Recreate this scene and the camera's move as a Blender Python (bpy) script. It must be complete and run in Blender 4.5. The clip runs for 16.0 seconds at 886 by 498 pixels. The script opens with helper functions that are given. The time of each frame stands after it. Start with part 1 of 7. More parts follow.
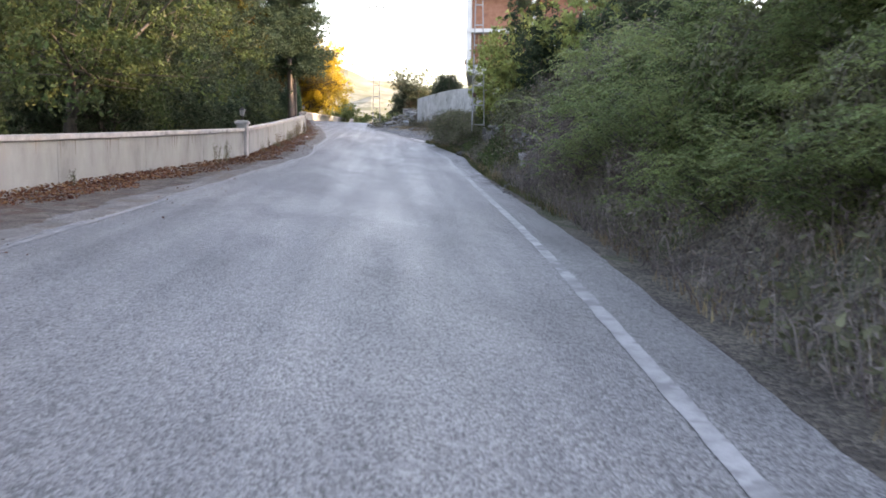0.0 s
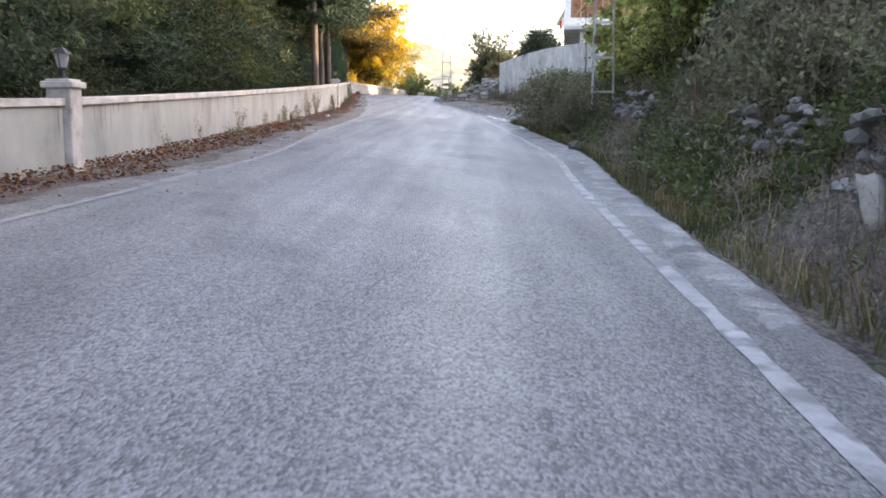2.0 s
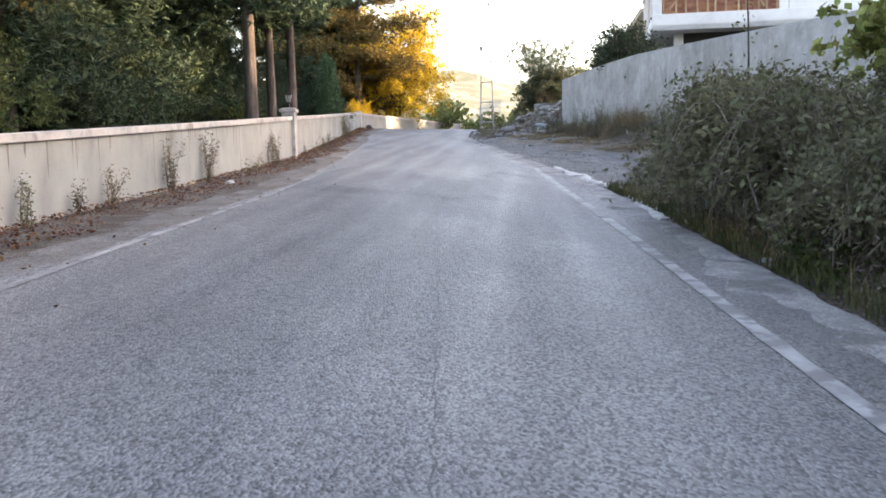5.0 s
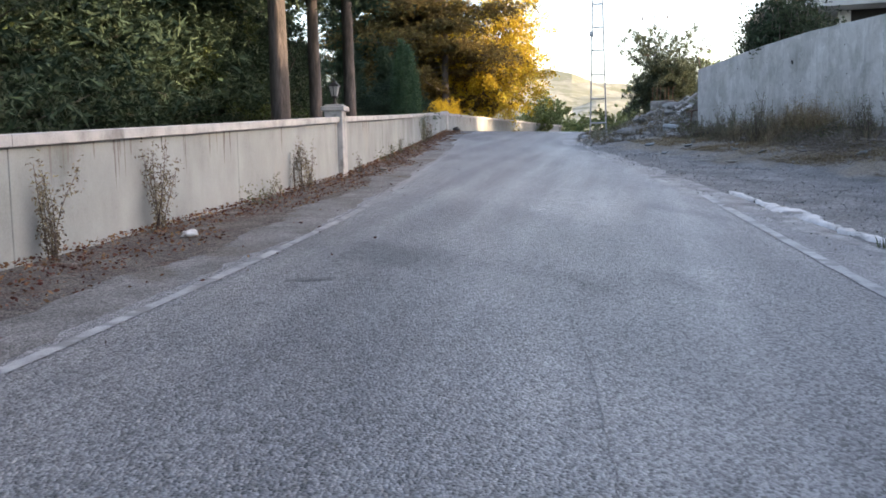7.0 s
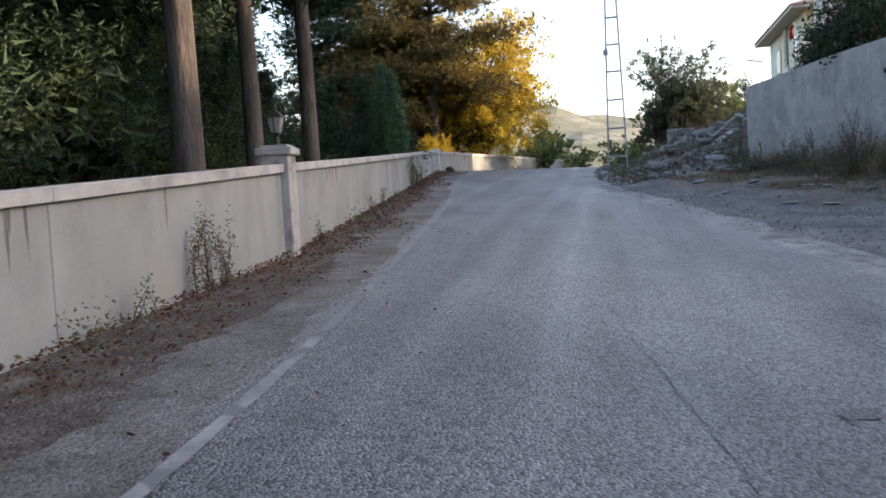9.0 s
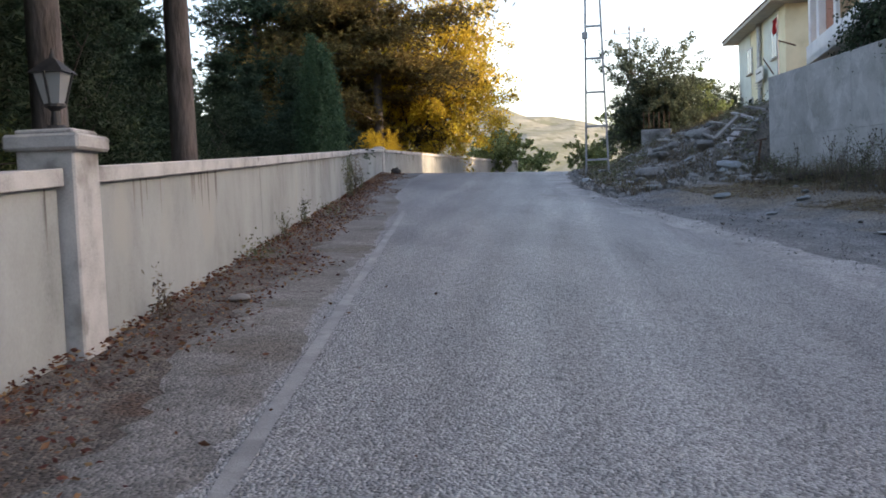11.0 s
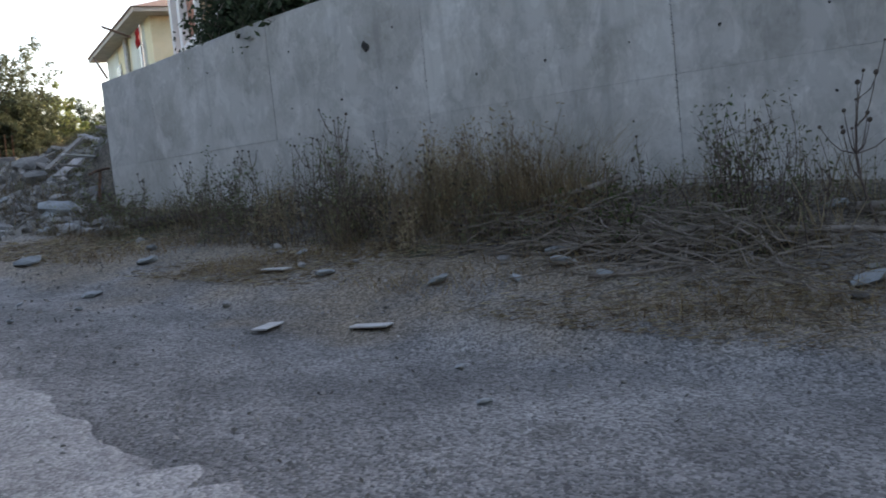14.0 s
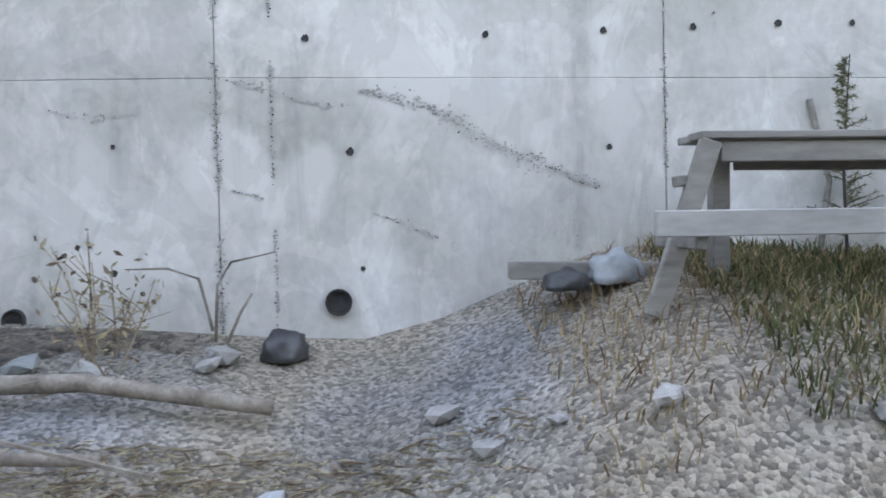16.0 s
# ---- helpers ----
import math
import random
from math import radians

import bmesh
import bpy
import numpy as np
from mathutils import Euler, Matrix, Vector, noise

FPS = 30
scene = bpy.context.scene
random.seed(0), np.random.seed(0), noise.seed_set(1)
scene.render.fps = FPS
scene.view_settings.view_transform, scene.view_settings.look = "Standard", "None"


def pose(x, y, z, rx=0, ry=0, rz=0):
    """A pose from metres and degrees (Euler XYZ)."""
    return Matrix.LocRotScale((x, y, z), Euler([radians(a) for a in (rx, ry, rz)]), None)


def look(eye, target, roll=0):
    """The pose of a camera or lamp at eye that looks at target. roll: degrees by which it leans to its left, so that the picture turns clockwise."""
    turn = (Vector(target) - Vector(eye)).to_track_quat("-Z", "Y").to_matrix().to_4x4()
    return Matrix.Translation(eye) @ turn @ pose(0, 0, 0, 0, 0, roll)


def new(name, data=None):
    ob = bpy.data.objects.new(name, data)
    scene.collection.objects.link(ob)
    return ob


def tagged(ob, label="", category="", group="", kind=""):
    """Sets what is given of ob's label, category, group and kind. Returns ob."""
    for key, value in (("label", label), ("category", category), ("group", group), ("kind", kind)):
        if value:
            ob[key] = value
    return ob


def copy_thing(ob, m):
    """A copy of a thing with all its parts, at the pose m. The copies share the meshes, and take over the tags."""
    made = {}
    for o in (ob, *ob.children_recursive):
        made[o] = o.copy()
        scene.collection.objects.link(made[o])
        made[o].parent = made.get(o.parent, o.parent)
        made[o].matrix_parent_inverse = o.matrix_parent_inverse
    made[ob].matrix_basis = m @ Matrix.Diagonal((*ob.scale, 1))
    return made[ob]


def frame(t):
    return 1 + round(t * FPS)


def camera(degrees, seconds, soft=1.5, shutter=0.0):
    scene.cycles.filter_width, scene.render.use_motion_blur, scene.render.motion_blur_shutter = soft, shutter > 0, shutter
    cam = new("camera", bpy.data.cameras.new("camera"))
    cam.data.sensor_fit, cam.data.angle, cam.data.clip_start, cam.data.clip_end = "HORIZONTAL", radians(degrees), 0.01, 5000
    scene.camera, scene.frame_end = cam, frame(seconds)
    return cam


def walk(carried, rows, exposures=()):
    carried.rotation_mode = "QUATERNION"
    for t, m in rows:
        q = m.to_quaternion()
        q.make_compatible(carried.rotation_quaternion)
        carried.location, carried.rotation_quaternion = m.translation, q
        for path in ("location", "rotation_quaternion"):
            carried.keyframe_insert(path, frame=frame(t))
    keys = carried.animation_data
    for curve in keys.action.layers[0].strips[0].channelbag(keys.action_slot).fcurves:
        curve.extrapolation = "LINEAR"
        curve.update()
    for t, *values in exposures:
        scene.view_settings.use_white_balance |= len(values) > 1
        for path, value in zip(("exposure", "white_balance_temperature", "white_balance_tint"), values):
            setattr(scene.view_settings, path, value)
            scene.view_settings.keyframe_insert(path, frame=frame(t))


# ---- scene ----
cam = camera(51.8, 16.0, soft=1.7, shutter=0.1)
PATH = [
    (0, (-0.684, 1.838, 1.516), (0.222, 3.610, 1.319), 0.41),
    (0.5, (1.589, 6.311, 1.603), (2.427, 8.117, 1.409), 0.12),
    (1, (3.704, 10.520, 1.730), (4.492, 12.345, 1.511), 0.42),
    (1.5, (5.461, 14.309, 1.844), (6.218, 16.144, 1.603), 0.22),
    (2, (7.066, 17.811, 1.965), (7.803, 19.653, 1.717), 0.03),
    (2.5, (8.352, 20.763, 2.081), (9.060, 22.617, 1.838), -0.07),
    (3, (9.738, 23.708, 2.287), (10.420, 25.575, 2.062), -0.46),
    (3.5, (11.085, 26.554, 2.411), (11.752, 28.428, 2.202), -0.66),
    (4, (12.178, 28.994, 2.591), (12.832, 30.874, 2.395), -0.96),
    (6.5, (15.489, 39.293, 3.135), (16.020, 41.213, 2.958), -0.84),
    (7, (15.870, 40.606, 3.228), (16.314, 42.548, 3.050), -1.22),
    (7.5, (16.180, 41.914, 3.307), (16.648, 43.855, 3.188), -2.42),
    (8, (16.488, 43.392, 3.420), (16.963, 45.333, 3.336), -3.62),
    (10.5, (17.873, 50.321, 3.820), (18.353, 52.259, 3.697), -2.02),
    (11, (18.248, 51.505, 3.905), (18.838, 53.413, 3.798), -2.34),
    (11.5, (18.698, 52.542, 3.962), (19.404, 54.410, 3.858), -2.66),
    (12, (19.335, 53.517, 4.033), (20.200, 55.317, 3.921), -3.28),
    (12.5, (19.948, 54.220, 4.113), (20.990, 55.923, 4.001), -4.20),
    (13, (20.698, 54.854, 4.123), (21.937, 56.421, 4.018), -5.20),
    (13.5, (21.560, 55.396, 4.170), (22.979, 56.800, 4.048), -5.79),
    (14, (22.491, 55.790, 4.189), (24.090, 56.984, 4.045), -5.86),
    (14.5, (23.498, 55.917, 4.227), (25.282, 56.806, 4.066), -5.20),
    (15, (24.453, 55.875, 4.299), (26.378, 56.395, 4.141), -4.19),
    (15.5, (25.382, 55.659, 4.328), (27.370, 55.831, 4.184), -2.57),
    (16, (26.140, 55.527, 4.269), (28.132, 55.365, 4.203), -1.43),
]
EXPOSE = [(0.0, 3.0, 8400, 25), (1.5, 3.25, 8300, 25), (2.5, 3.25, 8600, 27), (4.0, 3.25, 8700, 26), (6.5, 2.65, 7700, 20), (7.5, 2.55, 7500, 20), (8.0, 2.25, 7400, 20), (10.5, 1.98, 7300, 20), (12.5, 2.25, 8000, 20), (13.5, 2.15, 8000, 20), (14.0, 2.15, 7900, 20), (14.5, 2.98, 7650, 20), (14.8, 3.5, 8150, 21), (15.2, 3.92, 8500, 22), (16.0, 3.9, 9000, 23)]
walk(cam, [(t, look(eye, target, roll)) for t, eye, target, roll in PATH], EXPOSE)

# ---- world and sun ----
SUN_AZ, SUN_EL = 103.0, 14.0          # degrees clockwise from +y, and above the horizon
world = bpy.data.worlds.new("world")
scene.world = world
world.use_nodes = True
wn, wl = world.node_tree.nodes, world.node_tree.links
sky = wn.new("ShaderNodeTexSky")
sky.sky_type = "NISHITA"
sky.sun_disc = False
sky.sun_elevation = radians(SUN_EL)
sky.sun_rotation = radians(SUN_AZ)
sky.altitude = 800
sky.air_density, sky.dust_density, sky.ozone_density = 1.0, 3.0, 1.0
wl.new(sky.outputs[0], wn["Background"].inputs[0])
wn["Background"].inputs[1].default_value = 0.15
sun = new("sun", bpy.data.lights.new("sun", "SUN"))
sun.data.energy, sun.data.angle, sun.data.color = 2.2, radians(0.6), (1.0, 0.83, 0.6)
_d = Vector((math.sin(radians(SUN_AZ)) * math.cos(radians(SUN_EL)), math.cos(radians(SUN_AZ)) * math.cos(radians(SUN_EL)), math.sin(radians(SUN_EL))))
sun.matrix_world = look(_d * 200, (0, 0, 0))


# ---- materials ----
def mat(name, stops, scale=4.0, rough=0.85, bump=0.3, fine=60.0, metal=0.0, translucent=0.0, vary=0.0, spots=None, detail=6.0, stretch=(1, 1, 1), island=0.0, dist=0.02, edge=0.08):
    """A surface: colours along a noise ramp at two scales, fine relief, optional spots of another colour and change from piece to piece."""
    m = bpy.data.materials.new(name)
    m.use_nodes = True
    n, l = m.node_tree.nodes, m.node_tree.links
    b = n["Principled BSDF"]
    b.inputs["Roughness"].default_value = rough
    b.inputs["Metallic"].default_value = metal
    if translucent:
        b.inputs["Specular IOR Level"].default_value = 0.12
    mp = n.new("ShaderNodeMapping")
    mp.inputs["Scale"].default_value = stretch
    geo = n.new("ShaderNodeNewGeometry")
    l.new(geo.outputs["Position"], mp.inputs["Vector"])
    big, small = n.new("ShaderNodeTexNoise"), n.new("ShaderNodeTexNoise")
    big.inputs["Scale"].default_value, big.inputs["Detail"].default_value, big.inputs["Roughness"].default_value = scale, detail, 0.62
    small.inputs["Scale"].default_value, small.inputs["Detail"].default_value = fine, 3.0
    l.new(mp.outputs[0], big.inputs["Vector"])
    l.new(mp.outputs[0], small.inputs["Vector"])
    mixf = n.new("ShaderNodeMath")
    mixf.operation = "MULTIPLY_ADD"
    mixf.inputs[1].default_value = 0.35
    l.new(small.outputs["Fac"], mixf.inputs[0])
    half = n.new("ShaderNodeMath")
    half.operation = "MULTIPLY_ADD"
    half.inputs[1].default_value, half.inputs[2].default_value = 1.25, -0.3
    l.new(big.outputs["Fac"], half.inputs[0])
    l.new(half.outputs[0], mixf.inputs[2])
    ramp = n.new("ShaderNodeValToRGB")
    e = ramp.color_ramp.elements
    while len(e) < len(stops):
        e.new(0.5)
    for i, (pos, col) in enumerate(stops):
        e[i].position, e[i].color = pos, (*col, 1)
    l.new(mixf.outputs[0], ramp.inputs[0])
    out = ramp.outputs[0]
    if spots:
        sc, thr, col = spots
        sp = n.new("ShaderNodeTexNoise")
        sp.inputs["Scale"].default_value, sp.inputs["Detail"].default_value = sc, 5.0
        l.new(mp.outputs[0], sp.inputs["Vector"])
        st = n.new("ShaderNodeMapRange")
        st.inputs["From Min"].default_value, st.inputs["From Max"].default_value = thr, thr + edge
        l.new(sp.outputs["Fac"], st.inputs["Value"])
        mx = n.new("ShaderNodeMix")
        mx.data_type = "RGBA"
        mx.inputs["B"].default_value = (*col, 1)
        l.new(st.outputs[0], mx.inputs["Factor"])
        l.new(out, mx.inputs["A"])
        out = mx.outputs["Result"]
    if vary or island:
        hs = n.new("ShaderNodeHueSaturation")
        amount = vary or island
        src = n.new("ShaderNodeObjectInfo").outputs["Random"] if vary else geo.outputs["Random Per Island"]
        mr = n.new("ShaderNodeMapRange")
        mr.inputs["To Min"].default_value, mr.inputs["To Max"].default_value = 1 - amount, 1 + amount
        l.new(src, mr.inputs["Value"])
        l.new(mr.outputs[0], hs.inputs["Value"])
        mh = n.new("ShaderNodeMapRange")
        mh.inputs["To Min"].default_value, mh.inputs["To Max"].default_value = 0.5 - amount * 0.06, 0.5 + amount * 0.06
        l.new(src, mh.inputs["Value"])
        l.new(mh.outputs[0], hs.inputs["Hue"])
        l.new(out, hs.inputs["Color"])
        out = hs.outputs[0]
    l.new(out, b.inputs["Base Color"])
    if bump:
        bp = n.new("ShaderNodeBump")
        bp.inputs["Strength"].default_value, bp.inputs["Distance"].default_value = bump, dist
        l.new(mixf.outputs[0], bp.inputs["Height"])
        l.new(bp.outputs[0], b.inputs["Normal"])
    if translucent:
        tr = n.new("ShaderNodeBsdfTranslucent")
        l.new(out, tr.inputs["Color"])
        ms = n.new("ShaderNodeMixShader")
        ms.inputs[0].default_value = translucent
        l.new(b.outputs[0], ms.inputs[1])
        l.new(tr.outputs[0], ms.inputs[2])
        l.new(ms.outputs[0], n["Material Output"].inputs["Surface"])
    return m


ASPHALT = mat("asphalt", [(0.25, (0.125, 0.124, 0.125)), (0.5, (0.185, 0.184, 0.185)), (0.8, (0.26, 0.255, 0.25))], 0.45, 0.47, 0.3, 95.0, spots=(0.5, 0.62, (0.12, 0.12, 0.122)), dist=0.01, stretch=(1.0, 0.4, 1.0))
LIME = mat("lime_concrete", [(0.25, (0.36, 0.355, 0.345)), (0.45, (0.55, 0.545, 0.535)), (0.8, (0.72, 0.715, 0.7))], 3.5, 0.9, 0.6, 70.0, spots=(2.6, 0.56, (0.2, 0.197, 0.19)))
DARK_TAR = mat("tar_stain", [(0.3, (0.085, 0.085, 0.088)), (0.7, (0.14, 0.14, 0.143))], 3.0, 0.5, 0.4, 80.0)
DUST = mat("pale_dust", [(0.25, (0.19, 0.188, 0.185)), (0.5, (0.29, 0.287, 0.281)), (0.8, (0.42, 0.415, 0.405))], 1.3, 0.85, 0.5, 60.0, spots=(0.9, 0.57, (0.19, 0.188, 0.184)))
PAINT = mat("road_paint", [(0.3, (0.216, 0.216, 0.216)), (0.5, (0.333, 0.333, 0.333)), (0.8, (0.486, 0.486, 0.4815))], 3.0, 0.6, 0.4, 90.0, spots=(3.5, 0.52, (0.19, 0.19, 0.19)))
PAINT_FAINT = mat("worn_road_paint", [(0.3, (0.2, 0.2, 0.2)), (0.5, (0.25, 0.25, 0.25)), (0.8, (0.34, 0.34, 0.335))], 3.0, 0.6, 0.4, 90.0, spots=(2.2, 0.52, (0.19, 0.19, 0.19)))
GUTTER = mat("dusty_concrete", [(0.25, (0.2, 0.198, 0.195)), (0.5, (0.28, 0.277, 0.27)), (0.8, (0.42, 0.415, 0.405))], 2.5, 0.9, 0.6, 70.0, spots=(1.6, 0.53, (0.17, 0.165, 0.16)))
SOIL = mat("soil", [(0.25, (0.06, 0.051, 0.043)), (0.5, (0.12, 0.103, 0.083)), (0.8, (0.2, 0.177, 0.14))], 1.2, 0.95, 1.0, 40.0, spots=(0.8, 0.56, (0.075, 0.085, 0.04)), dist=0.05)
VERGE = mat("leafy_dirt", [(0.25, (0.0585, 0.0468, 0.039)), (0.5, (0.1053, 0.0874, 0.0741)), (0.8, (0.1677, 0.1498, 0.1326))], 2.6, 0.95, 1.0, 50.0, spots=(2.2, 0.56, (0.09, 0.056, 0.04)), dist=0.03)
RUBBLE_EARTH = mat("rubble_earth", [(0.25, (0.07, 0.065, 0.058)), (0.5, (0.125, 0.118, 0.106)), (0.8, (0.22, 0.21, 0.195))], 2.2, 0.95, 1.0, 45.0, spots=(1.7, 0.56, (0.075, 0.068, 0.058)), dist=0.05)
GRAVEL = mat("gravel", [(0.25, (0.10, 0.101, 0.101)), (0.5, (0.17, 0.17, 0.168)), (0.8, (0.28, 0.277, 0.27))], 1.1, 0.92, 1.0, 55.0, spots=(3.0, 0.6, (0.15, 0.148, 0.143)), dist=0.03)
PLASTER = mat("wall_plaster", [(0.2, (0.172, 0.1836, 0.1764)), (0.45, (0.2752, 0.2924, 0.2839)), (0.8, (0.3569, 0.3774, 0.3679))], 1.3, 0.9, 0.25, 80.0, spots=(1.1, 0.62, (0.32, 0.325, 0.305)), stretch=(1, 1, 0.55), dist=0.01)
COPING = mat("coping_concrete", [(0.25, (0.26, 0.255, 0.245)), (0.5, (0.42, 0.41, 0.395)), (0.8, (0.54, 0.53, 0.51))], 3.0, 0.9, 0.4, 90.0, spots=(2.0, 0.60, (0.2, 0.19, 0.175)), dist=0.01)
STREAK = mat("rain_stain", [(0.3, (0.13, 0.125, 0.118)), (0.7, (0.26, 0.252, 0.238))], 5.0, 0.95, 0.2, 60.0, stretch=(1, 1, 0.3), dist=0.005)
CONCRETE = mat("cast_concrete", [(0.22, (0.33, 0.322, 0.3)), (0.42, (0.4, 0.392, 0.37)), (0.55, (0.445, 0.437, 0.42)), (0.72, (0.53, 0.522, 0.505))], 1.4, 0.88, 0.3, 26.0, vary=0.08, edge=0.06, spots=(1.5, 0.55, (0.475, 0.468, 0.45)), stretch=(1, 1, 0.8), detail=4.0, dist=0.01)
DIRT_DUST = mat("dirty_dust", [(0.25, (0.108, 0.1008, 0.0927)), (0.5, (0.162, 0.1548, 0.1467)), (0.8, (0.234, 0.2268, 0.2187))], 1.6, 0.9, 0.6, 60.0, spots=(1.2, 0.55, (0.13, 0.115, 0.1)))
ROUGH_CONC = mat("honeycombed_concrete", [(0.3, (0.25, 0.245, 0.235)), (0.55, (0.37, 0.365, 0.35)), (0.8, (0.46, 0.455, 0.44))], 16.0, 0.95, 1.0, 90.0, dist=0.02)
# near black; on holes and the ground floor it puts shade into the colour
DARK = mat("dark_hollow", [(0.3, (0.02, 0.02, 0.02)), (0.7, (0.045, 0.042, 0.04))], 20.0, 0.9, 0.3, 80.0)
BARK = mat("pine_bark", [(0.25, (0.04, 0.034, 0.032)), (0.5, (0.085, 0.072, 0.067)), (0.8, (0.16, 0.13, 0.12))], 6.0, 0.95, 1.0, 30.0, stretch=(1, 1, 0.22), dist=0.04)
BARK_GREY = mat("grey_bark", [(0.25, (0.033, 0.0286, 0.0248)), (0.5, (0.0688, 0.0605, 0.0523)), (0.8, (0.11, 0.099, 0.088))], 7.0, 0.95, 1.0, 35.0, stretch=(1, 1, 0.3), dist=0.03)
TWIG = mat("dry_twig", [(0.25, (0.10, 0.08, 0.066)), (0.5, (0.20, 0.17, 0.145)), (0.8, (0.33, 0.295, 0.26))], 9.0, 0.95, 0.5, 60.0, island=0.25, dist=0.01)
PINE = mat("pine_needles", [(0.25, (0.0255, 0.0473, 0.0329)), (0.5, (0.0491, 0.0801, 0.051)), (0.8, (0.091, 0.1274, 0.0692))], 1.2, 0.75, 0.0, 20.0, translucent=0.2, island=0.35)
CEDAR = mat("bronze_needles", [(0.25, (0.051, 0.0476, 0.0234)), (0.5, (0.119, 0.0978, 0.0396)), (0.8, (0.255, 0.1785, 0.0585))], 0.8, 0.75, 0.0, 20.0, translucent=0.35, island=0.35)
CYPRESS = mat("cypress_scales", [(0.25, (0.0448, 0.0897, 0.0538)), (0.5, (0.0822, 0.1495, 0.0822)), (0.8, (0.142, 0.2242, 0.1121))], 2.5, 0.8, 0.0, 20.0, translucent=0.15, island=0.3, stretch=(1, 1, 0.3))
LEAF = mat("green_leaves", [(0.25, (0.0396, 0.0594, 0.0238)), (0.5, (0.0739, 0.103, 0.0396)), (0.8, (0.1386, 0.1584, 0.0594))], 1.0, 0.6, 0.0, 20.0, translucent=0.35, island=0.4)
# yellowish leaves with the gold of sunlight put into their colour
LEAF_GOLD_LIT = mat("sunlit_gold_leaves", [(0.25, (0.04, 0.045, 0.016)), (0.5, (0.09, 0.08, 0.024)), (0.8, (0.25, 0.18, 0.04))], 0.7, 0.6, 0.0, 20.0, translucent=0.45, island=0.45)
LEAF_DARK = mat("dark_leaves", [(0.25, (0.0264, 0.042, 0.026)), (0.5, (0.0504, 0.072, 0.0416)), (0.8, (0.09, 0.114, 0.065))], 1.0, 0.6, 0.0, 20.0, translucent=0.3, island=0.4)
LEAF_BRIGHT = mat("robinia_leaves", [(0.25, (0.1, 0.14, 0.06)), (0.5, (0.2, 0.25, 0.105)), (0.8, (0.33, 0.355, 0.15))], 0.9, 0.6, 0.0, 20.0, translucent=0.5, island=0.4)
LEAF_HAZEL = mat("hazel_leaves", [(0.25, (0.1492, 0.18, 0.065)), (0.5, (0.2847, 0.3249, 0.116)), (0.8, (0.5694, 0.5373, 0.1972))], 0.9, 0.6, 0.0, 20.0, translucent=0.5, island=0.45)
LEAF_FIG = mat("fig_leaves", [(0.25, (0.045, 0.06, 0.042)), (0.5, (0.085, 0.108, 0.072)), (0.8, (0.15, 0.175, 0.115))], 1.0, 0.6, 0.0, 20.0, translucent=0.4, island=0.4)
LEAF_YELLOW = mat("yellow_leaves", [(0.25, (0.22, 0.15, 0.022)), (0.5, (0.5, 0.37, 0.045)), (0.8, (0.74, 0.58, 0.085))], 0.9, 0.6, 0.0, 20.0, translucent=0.5, island=0.3)
LEAF_OLIVE = mat("olive_leaves", [(0.25, (0.081, 0.0891, 0.0532)), (0.5, (0.1553, 0.1593, 0.0952)), (0.8, (0.2565, 0.2497, 0.161))], 1.4, 0.7, 0.0, 20.0, translucent=0.3, island=0.4)
DRY_BROWN = mat("withered_leaves", [(0.25, (0.1063, 0.0875, 0.0825)), (0.5, (0.1875, 0.1562, 0.145)), (0.8, (0.3, 0.2562, 0.2313))], 1.5, 0.85, 0.0, 20.0, translucent=0.15, island=0.4)
LEAF_FALLEN = mat("fallen_leaves", [(0.25, (0.068, 0.0298, 0.0204)), (0.5, (0.1615, 0.0748, 0.0467)), (0.8, (0.306, 0.17, 0.102))], 3.0, 0.85, 0.0, 20.0, translucent=0.1, island=0.5)
STRAW = mat("dry_grass", [(0.25, (0.18, 0.14, 0.095)), (0.5, (0.29, 0.23, 0.155)), (0.8, (0.42, 0.345, 0.24))], 1.5, 0.85, 0.0, 20.0, translucent=0.25, island=0.4)
GRASS = mat("green_grass", [(0.25, (0.0506, 0.0644, 0.0281)), (0.5, (0.0956, 0.104, 0.0485)), (0.8, (0.1688, 0.1535, 0.0829))], 1.5, 0.8, 0.0, 20.0, translucent=0.25, island=0.4)
DEADSTEM = mat("dead_stem", [(0.25, (0.0575, 0.0414, 0.036)), (0.5, (0.115, 0.0862, 0.0744)), (0.8, (0.1955, 0.1552, 0.132))], 9.0, 0.95, 0.4, 60.0, island=0.3, dist=0.01)
WEED_DRY = mat("dry_weeds", [(0.25, (0.0798, 0.0609, 0.0406)), (0.5, (0.1668, 0.1305, 0.087)), (0.8, (0.29, 0.2392, 0.1595))], 1.5, 0.9, 0.0, 20.0, translucent=0.2, island=0.45)
WEED_GOLD = mat("golden_weeds", [(0.25, (0.15, 0.1056, 0.06)), (0.5, (0.25, 0.18, 0.108)), (0.8, (0.375, 0.282, 0.174))], 1.5, 0.9, 0.0, 20.0, translucent=0.25, island=0.4)
SEEDHEAD = mat("dry_seed_head", [(0.3, (0.045, 0.034, 0.028)), (0.7, (0.11, 0.085, 0.07))], 12.0, 0.95, 0.3, 60.0)
STONE = mat("field_stone", [(0.25, (0.15, 0.146, 0.14)), (0.5, (0.235, 0.23, 0.222)), (0.8, (0.35, 0.342, 0.33))], 4.0, 0.9, 0.6, 50.0, vary=0.3, dist=0.02)
STONE_BLUE = mat("slate_stone", [(0.25, (0.17, 0.19, 0.20)), (0.5, (0.26, 0.285, 0.295)), (0.8, (0.36, 0.385, 0.395))], 4.0, 0.9, 0.5, 50.0, vary=0.2, dist=0.02)
